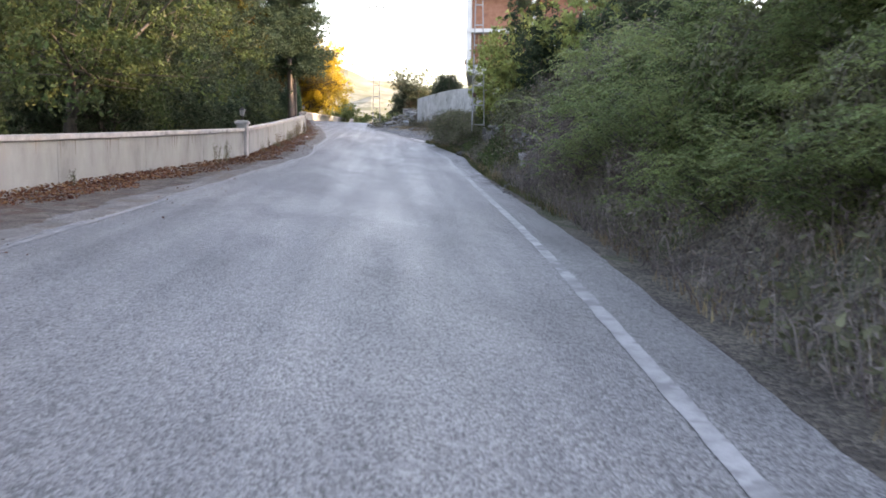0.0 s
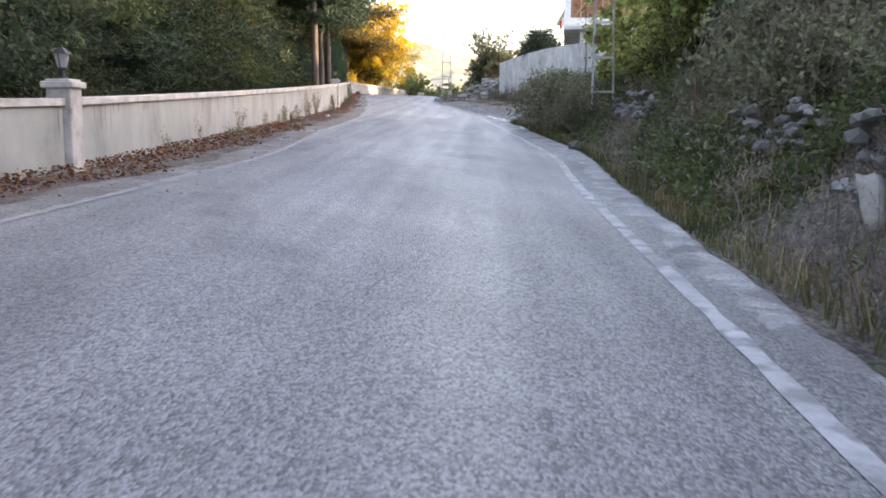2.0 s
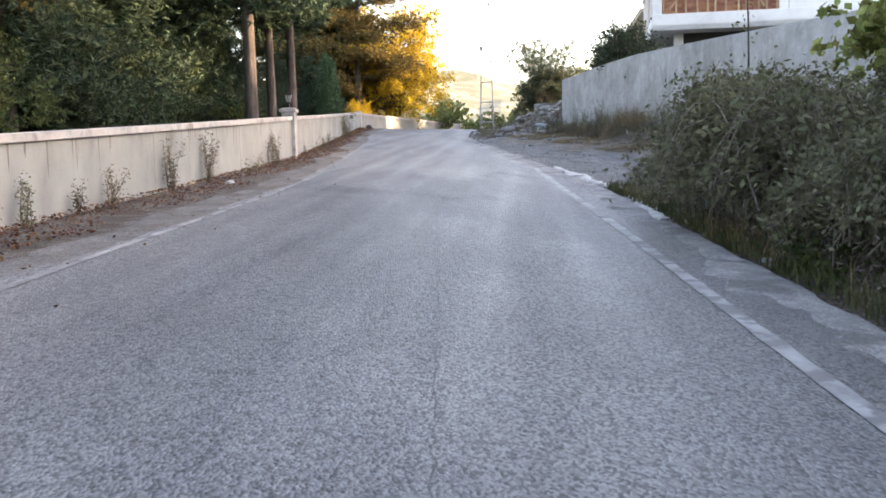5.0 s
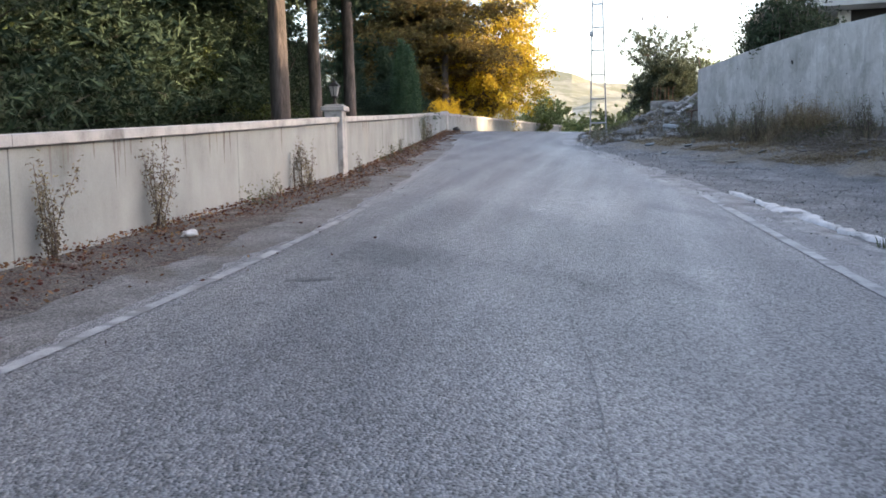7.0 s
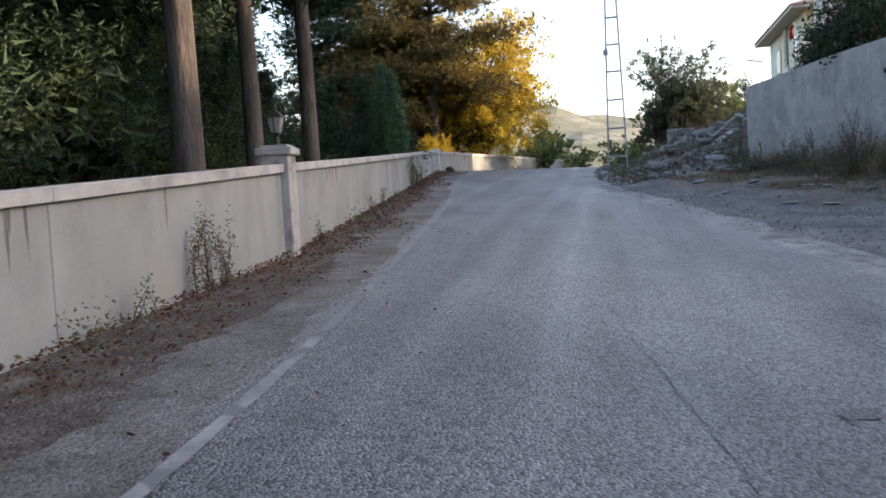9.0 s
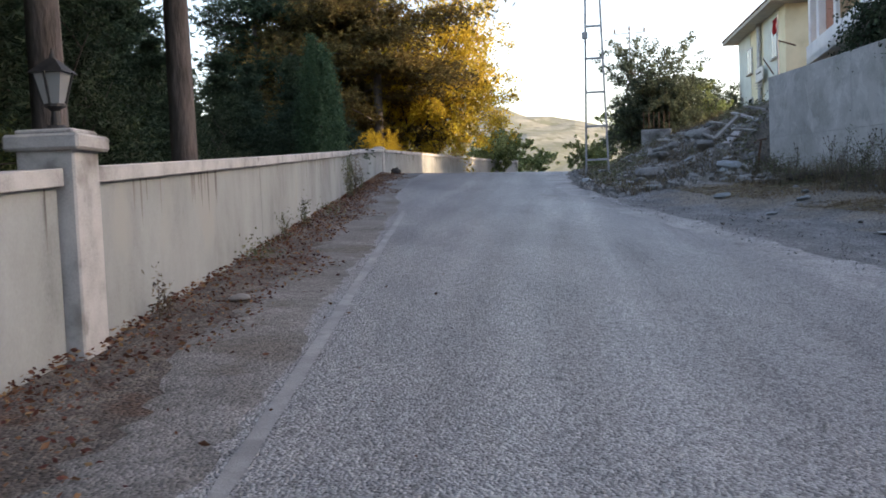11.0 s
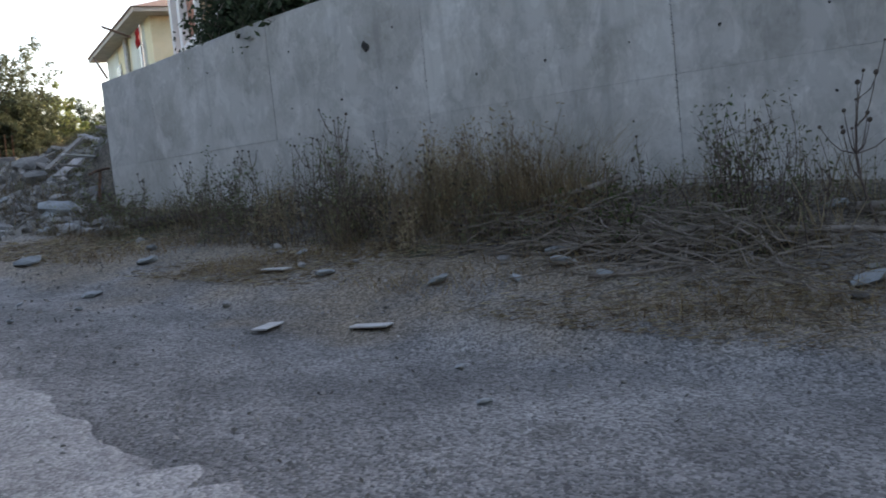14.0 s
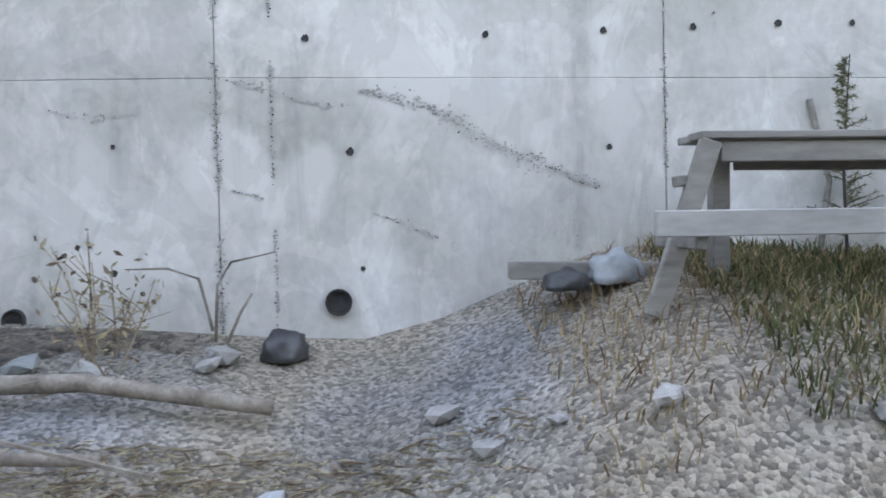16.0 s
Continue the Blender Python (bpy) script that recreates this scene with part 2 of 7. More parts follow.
STEEL = mat("galvanised_steel", [(0.25, (0.26, 0.265, 0.275)), (0.5, (0.36, 0.365, 0.375)), (0.8, (0.44, 0.445, 0.455))], 5.0, 0.55, 0.1, 80.0, metal=0.3, dist=0.005)
IRON = mat("black_iron", [(0.3, (0.022, 0.022, 0.024)), (0.7, (0.06, 0.058, 0.056))], 14.0, 0.55, 0.2, 70.0, metal=0.4, dist=0.004)
RUST = mat("rusty_steel", [(0.3, (0.07, 0.04, 0.028)), (0.7, (0.17, 0.095, 0.06))], 14.0, 0.85, 0.4, 70.0, dist=0.004)
WOOD_GREY = mat("weathered_wood", [(0.25, (0.11, 0.102, 0.095)), (0.5, (0.185, 0.174, 0.16)), (0.8, (0.28, 0.267, 0.248))], 5.0, 0.9, 0.5, 45.0, vary=0.18, stretch=(1.0, 0.25, 1.0), dist=0.008)
WOOD_PALE = mat("pale_board", [(0.25, (0.19, 0.186, 0.18)), (0.5, (0.27, 0.265, 0.258)), (0.8, (0.37, 0.365, 0.355))], 4.0, 0.85, 0.3, 45.0, stretch=(1.0, 0.25, 1.0), dist=0.006)
WOOD_RAW = mat("raw_timber", [(0.25, (0.30, 0.20, 0.12)), (0.5, (0.42, 0.29, 0.18)), (0.8, (0.52, 0.38, 0.25))], 5.0, 0.85, 0.3, 40.0, vary=0.15, stretch=(1, 1, 0.3), dist=0.006)
BRICK = mat("hollow_brick", [(0.25, (0.26, 0.115, 0.075)), (0.5, (0.36, 0.165, 0.105)), (0.8, (0.44, 0.22, 0.15))], 3.0, 0.9, 0.3, 40.0, vary=0.2, dist=0.01)
WHITE_WALL = mat("white_render", [(0.25, (0.60, 0.60, 0.60)), (0.5, (0.72, 0.72, 0.71)), (0.8, (0.79, 0.79, 0.78))], 1.0, 0.85, 0.2, 60.0, dist=0.01)
YELLOW_WALL = mat("yellow_render", [(0.25, (0.57, 0.52, 0.34)), (0.5, (0.67, 0.61, 0.42)), (0.8, (0.73, 0.67, 0.48))], 0.9, 0.85, 0.2, 60.0, dist=0.01)
GREY_PANEL = mat("grey_green_render", [(0.25, (0.50, 0.53, 0.47)), (0.7, (0.62, 0.65, 0.58))], 1.0, 0.85, 0.2, 60.0, dist=0.01)
ROOF = mat("roof_tile", [(0.25, (0.19, 0.125, 0.1)), (0.7, (0.29, 0.2, 0.16))], 2.5, 0.85, 0.4, 40.0, dist=0.02)
EAVE = mat("eave_board", [(0.25, (0.34, 0.31, 0.27)), (0.7, (0.46, 0.425, 0.38))], 2.5, 0.8, 0.2, 50.0, dist=0.01)
FLAG_RED = mat("red_cloth", [(0.3, (0.26, 0.02, 0.025)), (0.7, (0.40, 0.035, 0.04))], 6.0, 0.8, 0.1, 60.0, translucent=0.3)
WHITE_PLASTIC = mat("white_plastic", [(0.3, (0.42, 0.42, 0.41)), (0.7, (0.56, 0.56, 0.55))], 8.0, 0.5, 0.2, 50.0, dist=0.01)
BAG_CLOTH = mat("soiled_sack", [(0.3, (0.22, 0.205, 0.19)), (0.7, (0.34, 0.325, 0.305))], 5.0, 0.8, 0.5, 40.0, dist=0.02)
BLACK_PLASTIC = mat("black_plastic", [(0.3, (0.02, 0.021, 0.024)), (0.7, (0.055, 0.057, 0.062))], 8.0, 0.4, 0.3, 40.0, dist=0.01)
CLEAR_BAG = mat("clear_plastic", [(0.3, (0.30, 0.33, 0.35)), (0.7, (0.46, 0.49, 0.51))], 8.0, 0.2, 0.4, 30.0, translucent=0.35, dist=0.02)
# woodland made pale and greyish: distance haze is mixed into the colour
HILL = mat("hazy_hillside", [(0.25, (0.1066, 0.1247, 0.092)), (0.5, (0.1804, 0.1909, 0.1518)), (0.8, (0.2952, 0.2967, 0.2576))], 0.03, 0.95, 0.0, 0.25, spots=(0.09, 0.5, (0.13, 0.145, 0.1)))
STONE_DARK = mat("dark_stone", [(0.25, (0.09, 0.09, 0.086)), (0.5, (0.15, 0.148, 0.142)), (0.8, (0.23, 0.228, 0.218))], 4.0, 0.9, 0.6, 50.0, vary=0.3, dist=0.02)
INSULATOR = mat("brown_porcelain", [(0.3, (0.09, 0.06, 0.05)), (0.7, (0.15, 0.11, 0.09))], 8.0, 0.3, 0.0, 60.0)
glass = bpy.data.materials.new("window_glass")
glass.use_nodes = True
glass.node_tree.nodes["Principled BSDF"].inputs["Base Color"].default_value = (0.035, 0.045, 0.05, 1)
glass.node_tree.nodes["Principled BSDF"].inputs["Roughness"].default_value = 0.06
GLASS = glass
lampglass = bpy.data.materials.new("frosted_glass")
lampglass.use_nodes = True
_b = lampglass.node_tree.nodes["Principled BSDF"]
_b.inputs["Base Color"].default_value = (0.34, 0.34, 0.33, 1)
_b.inputs["Roughness"].default_value = 0.25
LAMPGLASS = lampglass


def speckle(m, scale, amount, bump, dist, warm=0.0):
    """Adds stone chips to a surface: bright and dark grains with relief."""
    n, l = m.node_tree.nodes, m.node_tree.links
    b = n["Principled BSDF"]
    src = b.inputs["Base Color"].links[0].from_socket
    geo = n.new("ShaderNodeNewGeometry")
    vo = n.new("ShaderNodeTexVoronoi")
    vo.inputs["Scale"].default_value = scale
    l.new(geo.outputs["Position"], vo.inputs["Vector"])
    bw = n.new("ShaderNodeRGBToBW")
    l.new(vo.outputs["Color"], bw.inputs[0])
    mr = n.new("ShaderNodeMapRange")
    mr.inputs["From Min"].default_value, mr.inputs["From Max"].default_value = 0.2, 0.8
    mr.inputs["To Min"].default_value, mr.inputs["To Max"].default_value = 1 - amount, 1 + amount
    l.new(bw.outputs[0], mr.inputs["Value"])
    mx = n.new("ShaderNodeVectorMath")
    mx.operation = "SCALE"
    l.new(src, mx.inputs[0])
    l.new(mr.outputs[0], mx.inputs["Scale"])
    l.new(mx.outputs[0], b.inputs["Base Color"])
    bp = n.new("ShaderNodeBump")
    bp.invert = True
    bp.inputs["Strength"].default_value, bp.inputs["Distance"].default_value = bump, dist
    l.new(vo.outputs["Distance"], bp.inputs["Height"])
    if b.inputs["Normal"].links:
        l.new(b.inputs["Normal"].links[0].from_socket, bp.inputs["Normal"])
    l.new(bp.outputs[0], b.inputs["Normal"])


def worn_sheen_tracks(m, turn, lo, hi):
    """Long streaks along the lane, smoother where wheels polish the stone, their sheen partly painted paler."""
    n, l = m.node_tree.nodes, m.node_tree.links
    b = n["Principled BSDF"]
    src = b.inputs["Base Color"].links[0].from_socket
    geo, mp = n.new("ShaderNodeNewGeometry"), n.new("ShaderNodeMapping")
    mp.vector_type = "TEXTURE"
    mp.inputs["Rotation"].default_value = (0, 0, radians(turn))
    mp.inputs["Scale"].default_value = (0.55, 9.0, 4.0)
    l.new(geo.outputs["Position"], mp.inputs["Vector"])
    no = n.new("ShaderNodeTexNoise")
    no.inputs["Scale"].default_value, no.inputs["Detail"].default_value = 1.0, 5.0
    l.new(mp.outputs[0], no.inputs["Vector"])
    mr = n.new("ShaderNodeMapRange")
    mr.inputs["From Min"].default_value, mr.inputs["From Max"].default_value = 0.32, 0.68
    mr.inputs["To Min"].default_value, mr.inputs["To Max"].default_value = lo, hi
    l.new(no.outputs["Fac"], mr.inputs["Value"])
    mx = n.new("ShaderNodeVectorMath")
    mx.operation = "SCALE"
    l.new(src, mx.inputs[0])
    l.new(mr.outputs[0], mx.inputs["Scale"])
    l.new(mx.outputs[0], b.inputs["Base Color"])
    ro = n.new("ShaderNodeMapRange")
    ro.inputs["From Min"].default_value, ro.inputs["From Max"].default_value = 0.32, 0.68
    ro.inputs["To Min"].default_value, ro.inputs["To Max"].default_value = 0.58, 0.4
    l.new(no.outputs["Fac"], ro.inputs["Value"])
    l.new(ro.outputs[0], b.inputs["Roughness"])


def straw_cover(m):
    """Tan straw dust lying in a ragged band along the foot of the concrete wall."""
    n, l = m.node_tree.nodes, m.node_tree.links
    b = n["Principled BSDF"]
    src = b.inputs["Base Color"].links[0].from_socket
    geo, sx, no = n.new("ShaderNodeNewGeometry"), n.new("ShaderNodeSeparateXYZ"), n.new("ShaderNodeTexNoise")
    no.inputs["Scale"].default_value, no.inputs["Detail"].default_value = 0.9, 7.0
    l.new(geo.outputs["Position"], sx.inputs[0])
    l.new(geo.outputs["Position"], no.inputs["Vector"])
    mr = n.new("ShaderNodeMapRange")
    mr.inputs["From Min"].default_value, mr.inputs["From Max"].default_value = 26.2, 27.8
    mr.inputs["To Min"].default_value, mr.inputs["To Max"].default_value = -0.3, 0.15
    l.new(sx.outputs["X"], mr.inputs["Value"])
    ad = n.new("ShaderNodeMath")
    ad.operation = "ADD"
    l.new(mr.outputs[0], ad.inputs[0])
    l.new(no.outputs["Fac"], ad.inputs[1])
    st = n.new("ShaderNodeMapRange")
    st.inputs["From Min"].default_value, st.inputs["From Max"].default_value = 0.45, 0.68
    st.inputs["To Max"].default_value = 0.6
    l.new(ad.outputs[0], st.inputs["Value"])
    mx = n.new("ShaderNodeMix")
    mx.data_type = "RGBA"
    mx.inputs["B"].default_value = (0.25, 0.195, 0.13, 1)
    l.new(st.outputs[0], mx.inputs["Factor"])
    l.new(src, mx.inputs["A"])
    l.new(mx.outputs["Result"], b.inputs["Base Color"])


def cast_stains(m):
    """Pale sharp-edged lime patches and dark runs of water down the concrete."""
    n, l = m.node_tree.nodes, m.node_tree.links
    b = n["Principled BSDF"]
    out = b.inputs["Base Color"].links[0].from_socket
    geo = n.new("ShaderNodeNewGeometry")
    for stretch, size, lo, hi, value, warp in (((1, 1, 0.75), 1.3, 0.54, 0.56, 1.1, 1.2), ((1, 1, 0.6), 3.4, 0.55, 0.575, 1.12, 0.8), ((1, 1, 0.1), 4.2, 0.55, 0.68, 0.85, 0.4), ((1, 1, 0.7), 2.4, 0.58, 0.62, 0.9, 1.5), ((1, 1, 1), 9.0, 0.6, 0.72, 0.88, 0.5)):
        mp, no, mr, mx = n.new("ShaderNodeMapping"), n.new("ShaderNodeTexNoise"), n.new("ShaderNodeMapRange"), n.new("ShaderNodeVectorMath")
        mp.inputs["Scale"].default_value = stretch
        mp.inputs["Location"].default_value = (size * 3.7, value * 11.0, 0)
        no.inputs["Scale"].default_value, no.inputs["Detail"].default_value, no.inputs["Roughness"].default_value, no.inputs["Distortion"].default_value = size, 7.0, 0.6, warp
        mr.inputs["From Min"].default_value, mr.inputs["From Max"].default_value = lo, hi
        mr.inputs["To Min"].default_value, mr.inputs["To Max"].default_value = 1.0, value
        mx.operation = "SCALE"
        l.new(geo.outputs["Position"], mp.inputs["Vector"])
        l.new(mp.outputs[0], no.inputs["Vector"])
        l.new(no.outputs["Fac"], mr.inputs["Value"])
        l.new(out, mx.inputs[0])
        l.new(mr.outputs[0], mx.inputs["Scale"])
        out = mx.outputs[0]
    l.new(out, b.inputs["Base Color"])


cast_stains(CONCRETE)
worn_sheen_tracks(ASPHALT, -23.5, 0.9, 1.1)
straw_cover(GRAVEL)
speckle(ASPHALT, 66.0, 0.6, 1.0, 0.011)
speckle(DARK_TAR, 70.0, 0.35, 1.0, 0.012)
speckle(DUST, 60.0, 0.35, 0.8, 0.012)
speckle(DIRT_DUST, 60.0, 0.4, 0.8, 0.012)
speckle(GRAVEL, 56.0, 0.48, 0.8, 0.014)
speckle(RUBBLE_EARTH, 26.0, 0.55, 1.0, 0.03)
speckle(VERGE, 45.0, 0.45, 1.0, 0.02)
speckle(SOIL, 30.0, 0.5, 1.0, 0.03)
speckle(GUTTER, 60.0, 0.25, 0.6, 0.01)

# ---- mesh helpers ----
def obj(name, verts, faces, material, parent=None, label="", smooth=False):
    me = bpy.data.meshes.new(name)
    me.from_pydata(verts, [], faces)
    me.materials.append(material)
    if smooth:
        me.polygons.foreach_set("use_smooth", np.ones(len(me.polygons), dtype=bool))
    me.update()
    ob = new(name, me)
    if parent is not None:
        ob.parent = parent
    if label:
        ob["label"] = label
    return ob


def part(name, bm, material, parent=None, label="", smooth=False):
    bmesh.ops.recalc_face_normals(bm, faces=bm.faces)
    me = bpy.data.meshes.new(name)
    bm.to_mesh(me)
    bm.free()
    me.materials.append(material)
    if smooth:
        me.polygons.foreach_set("use_smooth", np.ones(len(me.polygons), dtype=bool))
    ob = new(name, me)
    if parent is not None:
        ob.parent = parent
    if label:
        ob["label"] = label
    return ob


def thing(name, m, label, category, group="", kind=""):
    ob = new(name)
    ob.matrix_world = m
    ob.empty_display_size = 0.2
    return tagged(ob, label, category, group, kind)


def add_box(bm, size, m=Matrix(), bevel=0.0):
    r = bmesh.ops.create_cube(bm, size=1.0, matrix=m @ Matrix.Diagonal((*size, 1)))
    if bevel:
        es = list({e for v in r["verts"] for e in v.link_edges})
        bmesh.ops.bevel(bm, geom=es, offset=bevel, segments=1, affect="EDGES", profile=0.5)
    return bm


def box(size, m=Matrix(), bevel=0.0):
    return add_box(bmesh.new(), size, m, bevel)


def tube_data(points, radii, sides=6):
    """Vertices and faces of a bent, tapering tube."""
    pts = [Vector(p) for p in points]
    verts, faces = [], []
    for i, p in enumerate(pts):
        d = (pts[min(i + 1, len(pts) - 1)] - pts[max(i - 1, 0)]).normalized()
        a = d.orthogonal().normalized()
        b = d.cross(a)
        for k in range(sides):
            w = 2 * math.pi * k / sides
            verts.append(p + radii[i] * (math.cos(w) * a + math.sin(w) * b))
    for i in range(len(pts) - 1):
        for k in range(sides):
            k2 = (k + 1) % sides
            faces.append((i * sides + k, i * sides + k2, (i + 1) * sides + k2, (i + 1) * sides + k))
    faces.append(tuple(range(sides - 1, -1, -1)))
    faces.append(tuple((len(pts) - 1) * sides + k for k in range(sides)))
    return verts, faces


class Pile:
    """Collects pieces of geometry into one mesh."""

    def __init__(self):
        self.v, self.f = [], []

    def add(self, data):
        o = len(self.v)
        self.v.extend(data[0])
        self.f.extend(tuple(i + o for i in f) for f in data[1])

    def tube(self, points, radii, sides=6):
        self.add(tube_data(points, radii, sides))

    def make(self, name, material, parent=None, label="", smooth=False):
        return obj(name, self.v, self.f, material, parent, label, smooth)


def leaf_mesh(name, centres, sizes, material, rng, parent=None, label="", slim=0.5, droop=0.0, up=0.0):
    """Many single folded leaves, one at each centre, turned at random."""
    c = np.asarray(centres, dtype=float)
    n = len(c)
    s = np.asarray(sizes, dtype=float).reshape(-1, 1) * np.ones((n, 1))
    a = rng.normal(size=(n, 3))
    a[:, 2] = a[:, 2] * (1 - up) - droop
    a /= np.linalg.norm(a, axis=1, keepdims=True)
    b = np.cross(a, rng.normal(size=(n, 3)))
    b /= np.linalg.norm(b, axis=1, keepdims=True) + 1e-9
    w = np.cross(a, b)
    v = np.empty((n, 4, 3))
    v[:, 0] = c - a * s
    v[:, 1] = c + b * s * slim + w * s * 0.15
    v[:, 2] = c + a * s
    v[:, 3] = c - b * s * slim + w * s * 0.15
    return tri_mesh(name, v.reshape(-1, 3), np.array([0, 1, 2, 0, 2, 3]), 4, n, material, parent, label)


def frond_mesh(name, bases, length, material, rng, parent=None, label="", pairs=6):
    """Feathery compound leaves: leaflets in pairs along an arching stalk."""
    c = np.asarray(bases, dtype=float)
    n = len(c)
    w = rng.uniform(0, 2 * math.pi, n)
    a = np.stack([np.cos(w), np.sin(w), rng.uniform(-0.15, 0.45, n)], 1)
    side = np.stack([-np.sin(w), np.cos(w), rng.uniform(-0.3, 0.3, n)], 1)
    ln = length * rng.uniform(0.7, 1.35, (n, 1))
    v = np.empty((n, 2 * pairs + 1, 4, 3))
    for i in range(2 * pairs + 1):
        t = (i // 2 + 1.0) / (pairs + 1) if i < 2 * pairs else 1.0
        sg = (0 if i == 2 * pairs else (-1, 1)[i % 2])
        p = c + a * ln * t - np.array([0, 0, 0.55]) * ln * t * t
        axis = a * (0.45 if sg else 1.0) + side * sg - np.array([0, 0, 0.35 + 0.4 * t])
        axis /= np.linalg.norm(axis, axis=1, keepdims=True)
        across = np.cross(axis, np.array([0, 0, 1.0]) + rng.normal(size=(n, 3)) * 0.35)
        across /= np.linalg.norm(across, axis=1, keepdims=True)
        hl = ln * 0.13 * (1.1 - 0.35 * t)
        q = p + axis * hl * (1.05 if sg else 0.6)
        v[:, i, 0], v[:, i, 2] = q - axis * hl, q + axis * hl
        v[:, i, 1], v[:, i, 3] = q + across * hl * 0.42, q - across * hl * 0.42
    return tri_mesh(name, v.reshape(-1, 3), np.array([0, 1, 2, 0, 2, 3]), 4, n * (2 * pairs + 1), material, parent, label)


def needle_mesh(name, centres, length, material, rng, parent=None, label="", per=7, width=0.035):
    """Tufts of needles: thin triangles spreading from each centre."""
    c = np.repeat(np.asarray(centres, dtype=float), per, axis=0)
    n = len(c)
    a = rng.normal(size=(n, 3))
    a[:, 2] *= 0.7
    a /= np.linalg.norm(a, axis=1, keepdims=True)
    b = np.cross(a, rng.normal(size=(n, 3)))
    b /= np.linalg.norm(b, axis=1, keepdims=True) + 1e-9
    ln = length * rng.uniform(0.6, 1.25, size=(n, 1))
    v = np.empty((n, 3, 3))
    v[:, 0] = c + b * width * length * 4
    v[:, 1] = c - b * width * length * 4
    v[:, 2] = c + a * ln
    return tri_mesh(name, v.reshape(-1, 3), np.array([0, 1, 2]), 3, n, material, parent, label)


def tri_mesh(name, verts, pattern, step, n, material, parent=None, label=""):
    """A mesh of n alike pieces of step vertices each, joined by the triangles of the pattern."""
    me = bpy.data.meshes.new(name)
    idx = (np.arange(n)[:, None] * step + pattern[None, :]).ravel().astype(np.int32)
    me.vertices.add(len(verts))
    me.vertices.foreach_set("co", np.ascontiguousarray(verts, dtype=np.float32).ravel())
    me.loops.add(len(idx))
    me.loops.foreach_set("vertex_index", idx)
    nt = len(idx) // 3
    me.polygons.add(nt)
    me.polygons.foreach_set("loop_start", (np.arange(nt) * 3).astype(np.int32))
    me.update(calc_edges=True)
    me.validate()
    me.materials.append(material)
    ob = new(name, me)
    if parent is not None:
        ob.parent = parent
    if label:
        ob["label"] = label
    return ob


def blade_mesh(name, roots, heights, width, material, rng, parent=None, label="", lean=0.35):
    """Grass blades or stalks: slim bent triangles standing on their roots."""
    c = np.asarray(roots, dtype=float)
    n = len(c)
    h = np.asarray(heights, dtype=float).reshape(-1, 1) * np.ones((n, 1))
    w = rng.uniform(0, 2 * math.pi, n)
    side = np.stack([np.cos(w), np.sin(w), np.zeros(n)], 1)
    out = rng.normal(size=(n, 3)) * lean
    out[:, 2] = 0
    v = np.empty((n, 5, 3))
    v[:, 0] = c - side * width
    v[:, 1] = c + side * width
    mid = c + out * h * 0.35 + np.array([0, 0, 1.0]) * h * 0.6
    v[:, 2] = mid + side * width * 0.7
    v[:, 3] = mid - side * width * 0.7
    v[:, 4] = c + out * h + np.array([0, 0, 1.0]) * h * rng.uniform(0.8, 1.05, (n, 1))
    return tri_mesh(name, v.reshape(-1, 3), np.array([0, 1, 2, 0, 2, 3, 3, 2, 4]), 5, n, material, parent, label)


def stone_bm(rng, rx, ry, rz, sub=1):
    """A rough angular stone."""
    bm = bmesh.new()
    bmesh.ops.create_icosphere(bm, subdivisions=sub, radius=1.0)
    for v in bm.verts:
        k = 1 + rng.uniform(-0.22, 0.22)
        v.co = Vector((v.co.x * rx * k, v.co.y * ry * k, v.co.z * rz * k))
    return bm

# ---- plan of the place ----
YR = [-40, 5.8, 7.1, 9.2, 12.5, 17.5, 23.0, 25.3, 29.3, 33.2, 35.5, 38.8, 44.9, 48.1, 50.5, 55.3, 60.5, 64.0, 67.0, 71.1, 76.0, 80.0, 87.0, 98.0, 140.0]
XR = [-19.6, 3.27, 4.0, 5.05, 6.65, 8.9, 11.25, 12.3, 14.14, 16.16, 17.14, 18.33, 20.5, 21.6, 22.3, 23.55, 25.05, 25.75, 26.45, 27.65, 29.5, 31.7, 35.0, 42.0, 70.0]
YL = [-40, 4.0, 11.8, 15.4, 22.2, 27.0, 31.4, 34.2, 38.9, 42.0, 45.3, 48.7, 52.0, 56.2, 61.5, 65.8, 72.0, 80.0, 87.0, 98.0, 140.0]
XL = [-24.0, -4.0, -0.55, 1.2, 4.45, 6.8, 9.15, 10.45, 12.15, 13.38, 14.82, 16.25, 17.5, 18.9, 20.6, 22.05, 23.7, 26.5, 30.5, 37.8, 66.0]
YW = [-40, 4.3, 17.6, 30.85, 57.1, 81.2, 99.9, 140.0]
XW = [-33.0, -7.8, -0.36, 7.03, 17.8, 25.45, 37.8, 64.0]


YP = [-40, 5.84, 8.91, 12.96, 18.16, 21.56, 23.14, 25.6, 29.43, 33.2, 36.3, 42.5, 50.7, 60.0]
XP = [-20.6, 2.73, 4.27, 6.22, 8.62, 10.2, 10.9, 12.0, 13.7, 15.63, 16.73, 19.02, 21.88, 25.2]
YS = np.arange(-40, 140.1, 0.25)


def eased(ys, xs):
    """Rounds off the corners of a line given by points."""
    k = np.exp(-0.5 * (np.arange(-16, 17) / 6.0) ** 2)
    x = np.interp(YS, ys, xs)
    pad = np.concatenate([x[0] - (x[1] - x[0]) * np.arange(16, 0, -1), x, x[-1] + (x[-1] - x[-2]) * np.arange(1, 17)])
    return np.convolve(pad, k / k.sum(), "valid")


SR, SL, SP = eased(YR, XR), eased(YL, XL), eased(YP, XP)


def edge_r(y):
    return np.interp(y, YS, SR)


